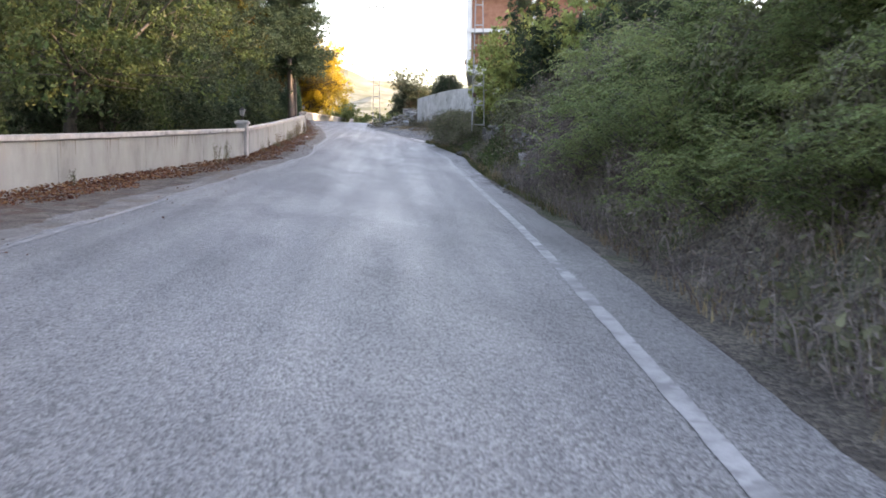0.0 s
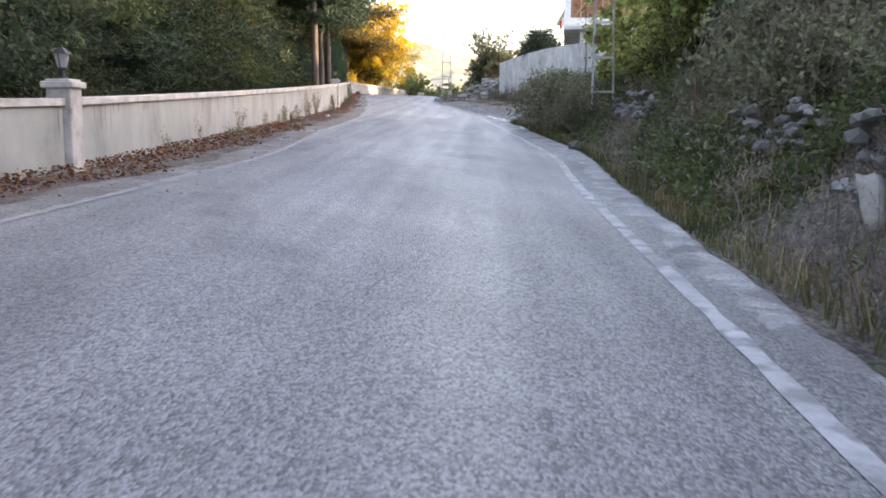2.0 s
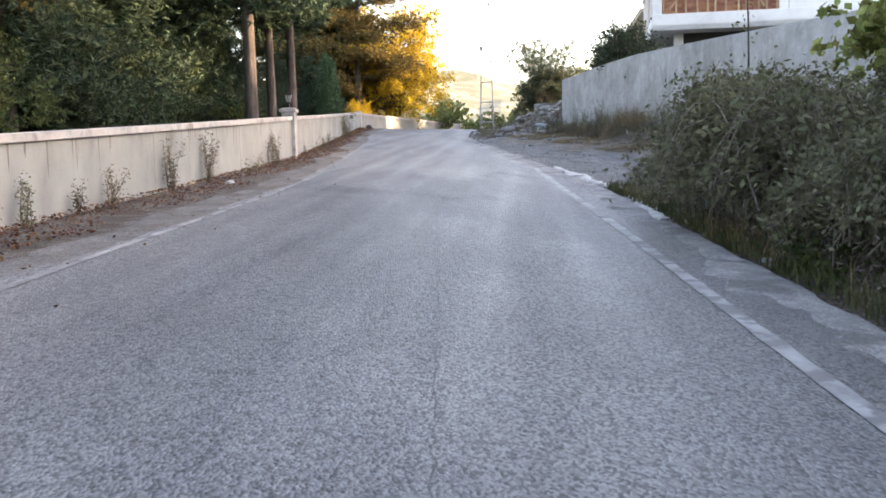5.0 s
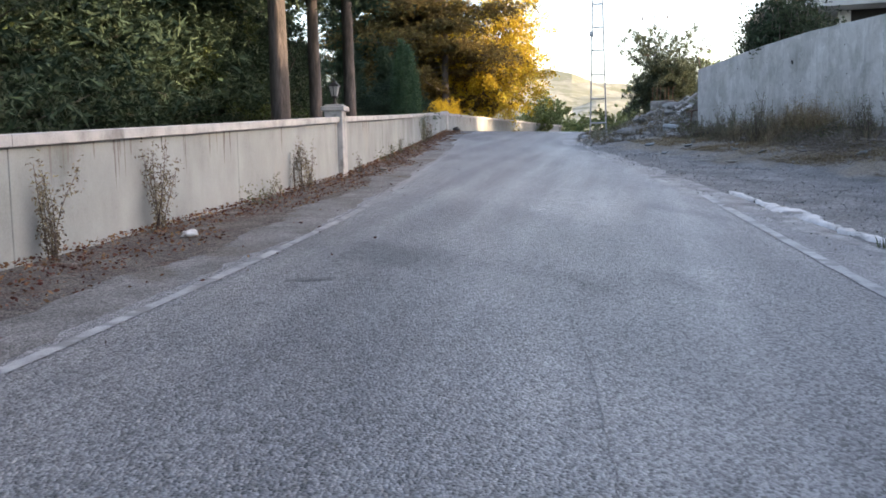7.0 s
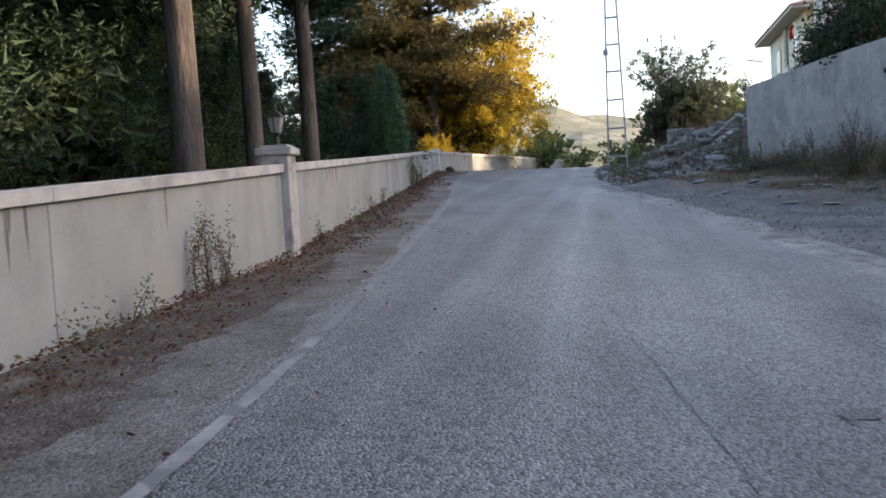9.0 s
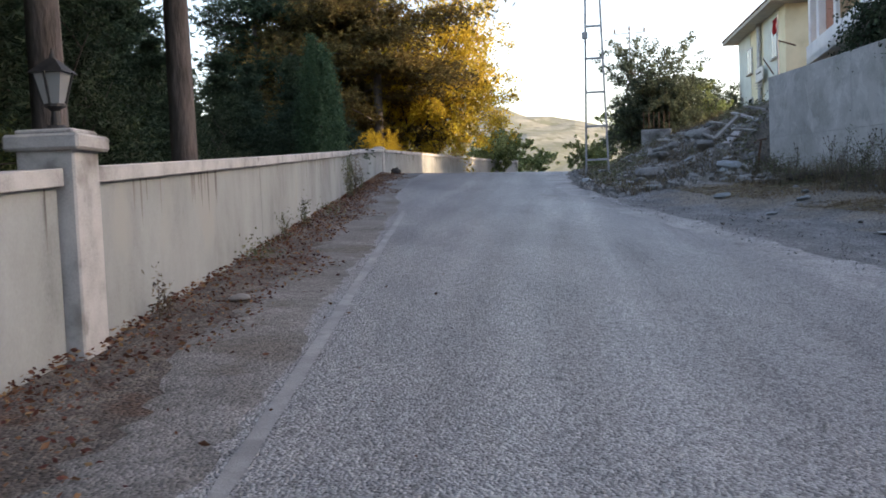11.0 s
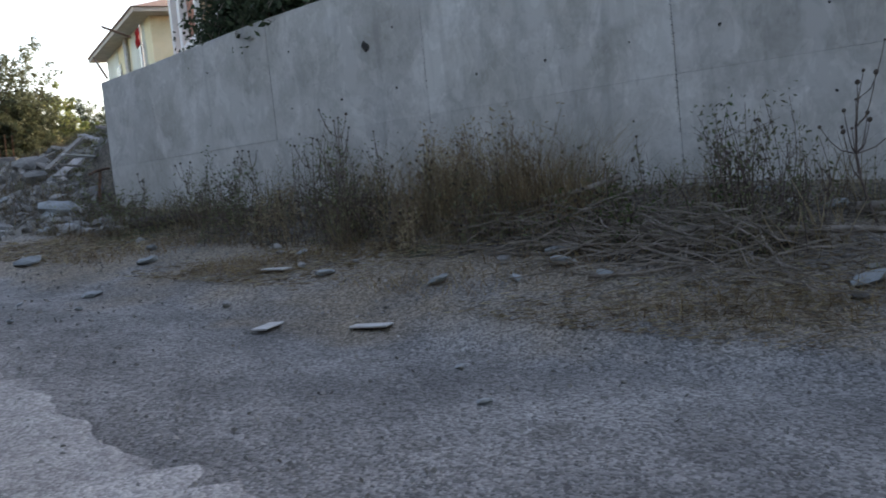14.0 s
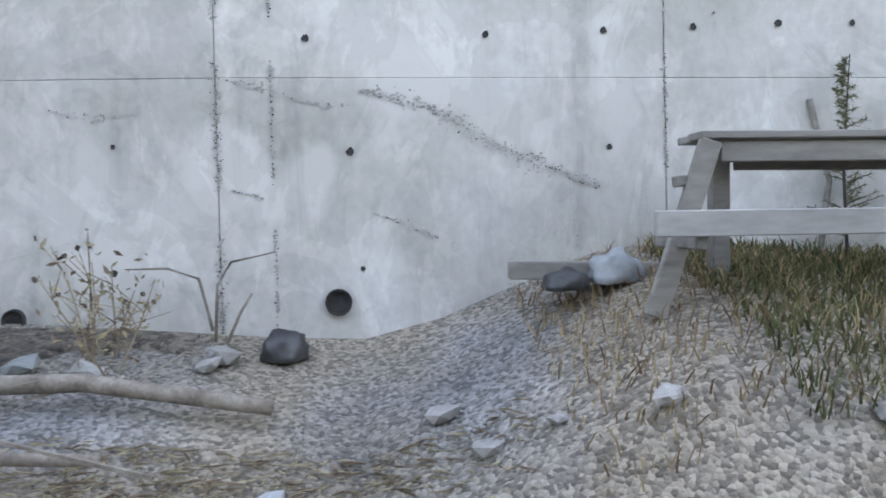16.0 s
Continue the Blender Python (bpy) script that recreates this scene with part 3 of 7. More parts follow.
def edge_l(y):
    return np.interp(y, YS, SL)


def paint_r(y):
    return np.interp(y, YS, SP)


def wall_x(y):
    return np.interp(y, YW, XW)


def road_z(x, y):
    """Height of the road and what lies level with it."""
    x, y = np.asarray(x, float), np.asarray(y, float)
    xc = np.clip(x, wall_x(y) - 4, edge_r(y) + 9)
    yc = np.clip(y, -12, 80)
    u, v = (xc - 18) / 20, (yc - 50) / 30
    z = 2.596 - 0.297 * u + 2.131 * v - 0.061 * u * v + 0.265 * v * v - 0.036 * v**3
    z = z + np.where(y > 80, 0.027 * (np.minimum(y, 101) - 80), 0) - np.where(y > 101, 0.10 * (np.minimum(y, 420) - 101), 0)
    return z + np.where(y < -12, 0.02 * (np.maximum(y, -200) + 12), 0)


def smooth(a, b, t):
    k = np.clip((t - a) / (b - a), 0, 1)
    return k * k * (3 - 2 * k)


def rise(x, y):
    """How far the ground lies above the road's level."""
    x, y = np.asarray(x, float), np.asarray(y, float)
    d = (x - edge_r(y)) * 0.91
    wob = 0.12 * np.sin(x * 1.7 + y * 0.9) + 0.1 * np.sin(y * 1.3 - x * 0.6)
    cap = 2.2 - 1.0 * smooth(34, 39, y)
    bank = np.minimum(np.clip(0.8 * (d - 0.7), 0, 2.2), cap) + np.clip(0.38 * (d - 4.5), 0, 3.0) * (1 - 0.7 * smooth(36, 42, y)) + wob * np.clip(d - 0.6, 0, 1)
    yard = np.clip((x - 27.2) * 0.29, 0, 1.0) * (1.0 - 0.45 * smooth(57, 68, y)) + (0.68 * smooth(27.9, 28.9, x) - 0.13 * smooth(29.2, 30.2, x)) * (1 - smooth(54.1, 55.7, y)) + 0.15 * wob * np.clip(d, 0, 1)
    humps = 0.1 * np.sin(1.9 * x + 0.7 * y) + 0.06 * np.sin(2.1 * y - 1.7 * x)
    slope = np.clip(0.42 * (d - 1.3), 0, 2.3) + (wob + humps) * np.clip(d - 1, 0, 1)
    back = 6.15 - road_z(x, y)
    behind = smooth(30.55, 31.0, x - 0.046 * (y - 55))
    yard = yard * (1 - behind) + back * behind
    h = np.where(d > 0, bank, 0)
    k1 = smooth(43.5, 49.5, y)
    h = h * (1 - k1) + np.where(d > 0, yard, 0) * k1
    k2 = smooth(68.0, 70.5, y)
    h = h * (1 - k2) + np.where(d > 0, slope, 0) * k2
    far = smooth(101, 115, y)
    h = h * (1 - 0.8 * far)
    # unseen wooded rise added beyond the plateau to keep the low sun off the road
    shade_hill = (15.3 * smooth(44, 74, x) + 12.0 * smooth(74, 160, x)) * (1 - smooth(60, 70, y)) * smooth(-160, -60, y)
    return h + shade_hill


def ground_z(x, y):
    return road_z(x, y) + rise(x, y)


def gz(x, y):
    return float(ground_z(x, y))


def spread(lo, hi, step, far):
    a = np.arange(lo, hi + step, step)
    out = np.geomspace(step * 2, far, 26)
    return np.concatenate([lo - out[::-1], a, hi + out])


gx, gy = spread(-24, 58, 0.5, 1500), spread(-14, 112, 0.5, 1500)
GX, GY = np.meshgrid(gx, gy)
GZ = ground_z(GX, GY)
onroad = (GX > wall_x(GY) - 0.3) & (GX < edge_r(GY) + 0.8)
yardmask = (GX >= edge_r(GY)) & (GX < 31.2) & (GY > 43) & (GY < 76)
GZ = np.where(onroad | yardmask, GZ - 0.06, GZ)
GZ = GZ + np.where(GX < wall_x(GY) - 0.5, -0.15 + 0.1 * np.sin(GX * 0.8) * np.sin(GY * 0.7), 0)
nx, ny = len(gx), len(gy)
idx = np.arange(nx * ny).reshape(ny, nx)
quads = np.stack([idx[:-1, :-1], idx[:-1, 1:], idx[1:, 1:], idx[1:, :-1]], -1).reshape(-1, 4)
ground = obj("ground", np.stack([GX, GY, GZ], -1).reshape(-1, 3).tolist(), quads.tolist(), SOIL, smooth=True)
tagged(ground, "dark earth and patchy grass sloping up from the road", "ground", kind="structure")


def face_foot(y):
    return 30.3 + 0.046 * (y - 55)


def strip(name, left, right, ys, lift, material, cols=8, h=None, parent=None, tuck=0.0):
    """A sheet between two lines given as functions of y."""
    v, f = [], []
    for y in ys:
        a, b = left(y), right(y)
        for c in range(cols + 1):
            x = a + (b - a) * c / cols
            v.append((x, y, float((h or road_z)(x, y)) + lift - (tuck if c in (0, cols) else 0.0)))
    for i in range(len(ys) - 1):
        for c in range(cols):
            k = i * (cols + 1) + c
            f.append((k, k + 1, k + cols + 2, k + cols + 1))
    return obj(name, v, f, material, parent, smooth=True)


ROADY = np.arange(-30, 104, 0.8)
wob = lambda y, a=0.0: 0.015 * math.sin(y * 1.1 + a) + 0.012 * math.sin(y * 2.7 + 2 * a) + 0.022 * noise.noise((y * 3.1, a, 0.0)) + 0.03 * noise.noise((y * 9.7, a, 5.0))
road = strip("road", lambda y: edge_l(y) - 0.4 + wob(y), lambda y: edge_r(y) + 0.02 + wob(y, 2), np.arange(-30, 104, 0.25), 0.0, ASPHALT, 12)
tagged(road, "worn grey asphalt road with dusty wheel tracks", "road", kind="structure")
verge = strip("verge", lambda y: wall_x(y) - 0.25, lambda y: edge_l(y) - 0.2, ROADY, -0.012, VERGE, 6)
tagged(verge, "brown dirt verge strewn with fallen leaves along the garden wall", "verge", kind="structure")


def line_mesh(name, edge, off, width, y0, y1, label, gaps, paint=PAINT):
    v, f = [], []
    ys = np.arange(y0, y1, 0.15)
    k = 0
    for y in ys:
        x = edge(y) + off
        wv = width * (1 + 0.3 * noise.noise((y * 2.3, off, 3.0)))
        ya = y
        ex, ey = 0.91, -0.40
        a, b = (x - wv / 2 * ex, ya - wv / 2 * ey), (x + wv / 2 * ex, ya + wv / 2 * ey)
        for p in (a, b):
            v.append((p[0], p[1], float(road_z(*p)) + 0.006))
        if k and not any(g0 < y < g1 for g0, g1 in gaps):
            f.append((2 * k - 2, 2 * k - 1, 2 * k + 1, 2 * k))
        k += 1
    ob = obj(name, v, f, paint)
    return tagged(ob, label, "road marking", kind="structure")


line_mesh("road_line", edge_l, 0.0, 0.09, -20, 42.0, "faded white edge line on the wall side of the road", [], PAINT_FAINT)
line_mesh("road_line", edge_l, 0.0, 0.085, 42.0, 52.5, "chalky white edge line on the wall side of the road", [])
line_mesh("road_line", edge_l, 0.0, 0.08, 52.5, 66.0, "nearly worn away white edge line on the wall side of the road", [], PAINT_FAINT)
line_mesh("road_line", paint_r, 0.0, 0.12, -20, 53, "worn white edge line on the bank side of the road", [])

gut = strip("gutter", lambda y: edge_r(y) + 0.02 - 0.26 * float(smooth(17, 26, y)) + 8 * wob(y, 5), lambda y: edge_r(y) + 0.03 + 0.18 * float(smooth(17, 26, y)) + 1.4 * wob(2.3 * y, 1), np.arange(17, 57, 0.12), 0.009, GUTTER, 6, None, None, 0.02)
tagged(gut, "broken pale concrete gutter strip beside the asphalt", "gutter", kind="structure")
kerb = strip("kerb_strip", lambda y: np.interp(y, [36.0, 43.5, 46.0, 48.1, 49.0, 50.6, 52.3, 54.0], [17.35, 20.05, 21.1, 21.93, 22.06, 22.45, 22.92, 23.5]) + 3.5 * wob(y, 6),
             lambda y: np.interp(y, [36.0, 43.5, 46.0, 48.1, 49.0, 50.6, 52.3, 54.0], [17.5, 20.22, 21.32, 22.17, 22.3, 22.69, 23.1, 23.6]) + 5 * wob(y, 8), np.arange(43.5, 53.4, 0.08), 0.03, LIME, 4, ground_z, None, 0.05)
tagged(kerb, "broken whitish concrete strip beside the gravel yard", "kerb", kind="structure")
yard = strip("forecourt", lambda y: edge_r(y) - 0.8, lambda y: 30.32 + 0.046 * (y - 55), np.arange(44, 68.6, 0.35), -0.008, GRAVEL, 26, ground_z)
tagged(yard, "grey gravel yard with dry grass at the foot of the concrete wall", "gravel yard", kind="structure")
slopeyard = strip("rubble_ground", lambda y: edge_r(y) - 0.8, lambda y: edge_r(y) + 4.6, np.arange(68.3, 84, 0.3), -0.008, RUBBLE_EARTH, 18, ground_z)
tagged(slopeyard, "grey gravel and rubble slope beside the road", "rubble slope", kind="structure")

# bare soil, widened past y 56.5 so its dark colour shades the brushwood's ground
bed = strip("shaded_soil", lambda y: face_foot(y) - 0.3 - 1.55 * float(smooth(56.5, 58.0, y)) + 7 * wob(y, 2), lambda y: face_foot(y) - 0.03, np.arange(56.3, 68.2, 0.12), 0.012, SOIL, 8, ground_z, None, 0.03)
tagged(bed, "bare soil strip at the foot of the concrete wall, widened as dark shade under the brushwood", "soil", kind="structure")
dust = strip("dusty_edge", lambda y: edge_r(y) - 0.55 + 4 * wob(y, 3), lambda y: edge_r(y) + 0.15 + 6 * wob(y, 7), np.arange(51.8, 78, 0.1), 0.004, DUST, 8, None, None, 0.02)
tagged(dust, "pale dusty crumbling edge of the asphalt", "road edge", kind="structure")
dust = strip("dusty_edge", lambda y: edge_l(y) - 0.75 + 6 * wob(y, 4), lambda y: edge_l(y) - 0.07 + 3 * wob(y, 9), np.arange(3, 96, 0.1), 0.004, DIRT_DUST, 8, None, None, 0.02)
tagged(dust, "pale dusty edge between the asphalt and the dirt verge", "road edge", kind="structure")


def crack_line(points, width, material, label, name="road_crack", lift=0.004):
    v, f = [], []
    r = random.Random(len(points))
    pts = []
    for (xa, ya), (xb, yb) in zip(points[:-1], points[1:]):
        n = max(2, int(math.hypot(xb - xa, yb - ya) / 0.12))
        pts += [(xa + (xb - xa) * k / n, ya + (yb - ya) * k / n) for k in range(n)]
    for k, (x, y) in enumerate(pts):
        w, o = width * r.uniform(0.3, 1.2), r.uniform(-0.02, 0.02)
        v += [(x + o - w, y, float(road_z(x, y)) + lift), (x + o + w, y, float(road_z(x, y)) + lift)]
        if k:
            f.append((2 * k - 2, 2 * k - 1, 2 * k + 1, 2 * k))
    return tagged(obj(name, v, f, material), label, "road crack", kind="structure")


crack_line(((13.15, 31.5), (14.6, 36.0), (16.3, 41.0), (17.5, 44.6), (18.3, 47.4), (19.9, 53.0)), 0.005, DARK_TAR, "thin dark seam crack along the lane")
crack_line(((8.4, 22.6), (8.9, 23.4), (9.1, 24.3)), 0.008, DARK_TAR, "short dark crack in the asphalt")


def blotch(x, y, rx, ry, turn, material, label, seed):
    r = random.Random(seed)
    v = [(x, y, float(road_z(x, y)) + 0.005)]
    c, s = math.cos(radians(turn)), math.sin(radians(turn))
    for k in range(22):
        w = 2 * math.pi * k / 22
        q = r.uniform(0.35, 1.15)
        a, b = rx * q * math.cos(w), ry * q * math.sin(w)
        px, py = x + a * c - b * s, y + a * s + b * c
        v.append((px, py, float(road_z(px, py)) + 0.005))
    f = [(0, 1 + k, 1 + (k + 1) % 22) for k in range(22)]
    return tagged(obj("road_patch", v, f, material), label, "road patch", kind="structure")


blotch(26.0, 69.0, 0.3, 0.9, -20, GUTTER, "pale worn patch in the asphalt", 4)
blotch(25.3, 71.0, 0.3, 0.6, -20, GUTTER, "pale worn patch in the asphalt", 5)
blotch(16.4, 47.3, 0.2, 0.1, 10, DARK_TAR, "dark tar stain on the asphalt", 6)
blotch(19.7, 49.8, 0.18, 0.1, 30, DARK_TAR, "dark tar stain on the asphalt", 7)
blotch(3.5, 11.3, 0.1, 0.13, -20, DARK_TAR, "dark tar stain on the asphalt", 8)
blotch(4.5, 11.0, 0.12, 0.1, -20, DARK_TAR, "dark tar stain on the asphalt", 9)

# far wooded hills round the horizon
v, f = [], []
NA, NRING = 240, 14
for r in range(NRING):
    for a in range(NA):
        az = 2 * math.pi * a / NA
        k = r / (NRING - 1)
        deg = math.degrees(az)
        top = 56 + 26 * math.exp(-((((deg - 14 + 180) % 360) - 180) / 9.0) ** 2) + 14 * noise.noise((math.cos(az) * 3, math.sin(az) * 3, 0.0))
        top *= 0.55 + 0.45 * math.cos(radians(min(abs(((deg - 100 + 180) % 360) - 180), 80) - 80)) if abs(((deg - 100 + 180) % 360) - 180) < 80 else 1.0
        rad = 420 + 330 * k
        z = -34 + (top + 34) * k**0.8 + 5 * noise.noise((math.cos(az) * 40, math.sin(az) * 40, k * 9)) * (0.3 + k)
        v.append((20 + rad * math.sin(az), 50 + rad * math.cos(az), z))
for r in range(NRING - 1):
    for a in range(NA):
        b = (a + 1) % NA
        f.append((r * NA + a, r * NA + b, (r + 1) * NA + b, (r + 1) * NA + a))
hills = obj("backdrop", v, f, HILL, smooth=False)
tagged(hills, "sunlit wooded hillside across the valley, coloured pale for haze", "hillside", kind="structure")

# ---- garden wall with pillars and lanterns ----
NODES = [(-7.8, 4.3, 0.98), (7.03, 30.85, 0.95), (17.8, 57.1, 1.06), (25.45, 81.2, 0.82), (37.8, 99.9, 0.78)]
garden_wall = thing("garden_wall", Matrix(), "long cream plastered garden wall with grey coping and rain streaks", "wall", kind="structure")
wrng = random.Random(5)


def wall_run(a, b, first, last):
    """One run of wall between two nodes: panels, coping and streaks."""
    (xa, ya, ha), (xb, yb, hb) = a, b
    length = math.hypot(xb - xa, yb - ya)
    d = Vector(((xb - xa) / length, (yb - ya) / length, 0))
    n = Vector((-d.y, d.x, 0))                      # away from the road
    count = max(1, round(length / 4.6))
    s0, s1 = (0.0 if first else 0.2), length - (0.0 if last else 0.2)

    def top(s):
        p = Vector((xa, ya, 0)) + d * s
        return float(road_z(p.x, p.y)) + ha + (hb - ha) * s / length

    def prism(name, sa, sb, lo, hi, front, back, material, low_abs=None):
        v = []
        for s in (sa, sb):
            p = Vector((xa, ya, 0)) + d * s
            zt = top(s)
            zl = zt + lo if low_abs is None else float(road_z(p.x, p.y)) + low_abs
            for off in (front, back):
                q = p + n * off
                v.append((q.x, q.y, zl))
                v.append((q.x, q.y, zt + hi))
        # v: 0 a-front-low,1 a-front-high,2 a-back-low,3 a-back-high, 4.. same for b
        bm = bmesh.new()
        vs = [bm.verts.new(c) for c in v]
        for q in ((0, 1, 5, 4), (2, 6, 7, 3), (1, 3, 7, 5), (0, 4, 6, 2), (0, 2, 3, 1), (4, 5, 7, 6)):
            bm.faces.new([vs[i] for i in q])
        bmesh.ops.recalc_face_normals(bm, faces=bm.faces)
        bmesh.ops.bevel(bm, geom=bm.edges[:], offset=0.006, segments=1, affect="EDGES", profile=0.5)
        return part(name, bm, material, garden_wall)

    for i in range(count):
        sa, sb = s0 + (s1 - s0) * i / count, s0 + (s1 - s0) * (i + 1) / count
        prism("wall_panel", sa + 0.004, sb - 0.004, 0, -0.10, 0.0, 0.2, PLASTER, -0.3)
        prism("coping", sa + 0.002, sb - 0.002, -0.10, 0.0, -0.045, 0.245, COPING)
    # rain streaks under the coping
    rng = wrng
    pile = Pile()
    for i in range(int(length * 5.0)):
        s = rng.uniform(s0 + 0.1, s1 - 0.1)
        if (math.sin(s * 0.9 + xa) + math.sin(s * 2.3)) < -0.1:
            continue
        hgt, wd = rng.uniform(0.12, 0.5), rng.uniform(0.01, 0.028)
        p = Vector((xa, ya, 0)) + d * s - n * 0.0035
        zt = top(s) - 0.104
        q = [p - d * wd, p + d * wd, p + d * wd * 0.7, p - d * wd * 0.2]
        pile.add(([(q[0].x, q[0].y, zt), (q[1].x, q[1].y, zt), (q[2].x, q[2].y, zt - hgt * 0.6), (p.x, p.y, zt - hgt), (q[3].x - d.x * wd * 0.6, q[3].y - d.y * wd * 0.6, zt - hgt * 0.5)], [(0, 1, 2, 3, 4)]))
    pile.make("rain_streak", STREAK, garden_wall, "grey rain streaks")
    return d, n


dirs = []
for i in range(4):
    dirs.append(wall_run(NODES[i], NODES[i + 1], i == 0, i == 3))


def pillar(i, height, half, capw, proud):
    x, y, h = NODES[i]
    d, n = dirs[min(i, 3)]
    d = (dirs[i - 1][0] + d).normalized() if i < 4 else d
    n = Vector((-d.y, d.x, 0))
    z = float(road_z(x, y))
    c = Vector((x, y, 0)) + n * (half - proud)
    rot = Matrix((( -n.x, d.x, 0, 0), (-n.y, d.y, 0, 0), (0, 0, 1, 0), (0, 0, 0, 1)))
    m = Matrix.Translation((c.x, c.y, z)) @ rot
    shaft = part("pillar", box((2 * half, 2 * half, height + 0.25), m @ pose(0, 0, (height - 0.35) / 2 - 0.02, 0, 0, 0), 0.012), COPING, garden_wall, "grey concrete pillar with a square cap")
    cap = part("pillar_cap", box((capw, capw, 0.09), m @ pose(0, 0, height - 0.065), 0.015), COPING, shaft)
    bm = box((capw - 0.1, capw - 0.1, 0.03), m @ pose(0, 0, height - 0.006), 0.01)
    part("cap_top", bm, COPING, shaft)
    return m @ pose(0, 0, height + 0.009)


def lantern(m):
    """A black iron post-top lantern with four sloping panes."""
    ob = thing("lantern", m, "small black iron lantern with frosted panes on a pillar", "lantern", "lanterns on the garden wall")
    bm = bmesh.new()
    for r1, r2, z0, z1 in ((0.075, 0.05, 0, 0.03), (0.03, 0.022, 0.03, 0.11), (0.022, 0.05, 0.11, 0.135), (0.06, 0.06, 0.135, 0.15)):
        bmesh.ops.create_cone(bm, cap_ends=True, segments=10, radius1=r1, radius2=r2, depth=z1 - z0, matrix=pose(0, 0, (z0 + z1) / 2))
    part("lamp_stem", bm, IRON, ob)
    bm = bmesh.new()
    bmesh.ops.create_cone(bm, cap_ends=True, segments=4, radius1=0.062, radius2=0.11, depth=0.17, matrix=pose(0, 0, 0.236, 0, 0, 45))
    part("pane", bm, LAMPGLASS, ob, "frosted glass panes")
    bm = bmesh.new()
    for k in range(4):
        w = radians(90 * k)
        a = Vector((0.064 * math.cos(w), 0.064 * math.sin(w), 0.15))
        b = Vector((0.114 * math.cos(w), 0.114 * math.sin(w), 0.322))
        vv, ff = tube_data([a, b], [0.008, 0.008], 4)
        vs = [bm.verts.new(c) for c in vv]
        for q in ff:
            bm.faces.new([vs[j] for j in q])
    part("lamp_frame", bm, IRON, ob)
    bm = bmesh.new()
    bmesh.ops.create_cone(bm, cap_ends=True, segments=4, radius1=0.145, radius2=0.03, depth=0.085, matrix=pose(0, 0, 0.364, 0, 0, 45))
    bmesh.ops.create_cone(bm, cap_ends=True, segments=8, radius1=0.02, radius2=0.004, depth=0.06, matrix=pose(0, 0, 0.435))
    part("lamp_roof", bm, IRON, ob)
    return ob


top1 = pillar(1, 1.18, 0.165, 0.43, 0.08)
top2 = pillar(2, 1.26, 0.165, 0.43, 0.08)
pillar(3, 0.90, 0.15, 0.36, 0.05)
pillar(4, 0.86, 0.10, 0.24, 0.04)
first_lantern = lantern(top1)
copy_thing(first_lantern, top2)

# ---- cast concrete retaining wall ----
YJ = [45.8, 48.9, 51.5, 54.15, 56.2, 58.95, 61.85, 64.4, 67.0, 68.3]


def face_x(y):
    return 30.3 + 0.046 * (y - 55)


def wall_top(y):
    return float(np.interp(y, [45.8, 52.0, 56.0, 60.0, 63.0, 64.5, 66.2, 68.3], [6.2, 6.3, 6.42, 6.52, 6.56, 6.47, 6.36, 6.25]))


retaining = thing("retaining_wall", Matrix(), "tall grey cast concrete retaining wall with formwork joints and tie holes", "concrete wall", kind="structure")


def slab(ya, yb, za0, zb0, za1, zb1, recess):
    g = 0.002
    bm = bmesh.new()
    v = []
    for y, z0, z1 in ((ya + g, za0, za1), (yb - g, zb0, zb1)):
        for dx in (recess, 0.35):
            v.append((face_x(y) + dx, y, z0))
            v.append((face_x(y) + dx, y, z1))
    vs = [bm.verts.new(c) for c in v]
    for q in ((0, 1, 5, 4), (2, 6, 7, 3), (1, 3, 7, 5), (0, 4, 6, 2), (0, 2, 3, 1), (4, 5, 7, 6)):
        bm.faces.new([vs[i] for i in q])
    bmesh.ops.recalc_face_normals(bm, faces=bm.faces)
    bmesh.ops.bevel(bm, geom=bm.edges[:], offset=0.003, segments=1, affect="EDGES", profile=0.5)
    return part("concrete_panel", bm, CONCRETE, retaining)


prng = random.Random(11)
for ya, yb in zip(YJ[:-1], YJ[1:]):
    ja, jb = 4.948 - 0.019 * max(0, 57.1 - ya), 4.948 - 0.019 * max(0, 57.1 - yb)
    slab(ya, yb, 2.2, 2.2, ja - 0.0008, jb - 0.0008, prng.uniform(0, 0.008))
    slab(ya, yb, ja + 0.0008, jb + 0.0008, wall_top(ya), wall_top(yb), prng.uniform(0, 0.008))


def disc(name, y, z, r, depth, material, rough=0.12, seg=10, parent=retaining, label=""):
    """A ragged round mark or hole rim on the wall's face."""
    bm = bmesh.new()
    c = bm.verts.new((face_x(y) - depth, y, z))
    ring = []
    for k in range(seg):
        w = 2 * math.pi * k / seg
        rr = r * (1 + prng.uniform(-rough, rough))
        yy = y + rr * math.cos(w)
        ring.append(bm.verts.new((face_x(yy) - depth, yy, z + rr * math.sin(w))))
    for k in range(seg):
        bm.faces.new((c, ring[k], ring[(k + 1) % seg]))
    return part(name, bm, material, parent, label)


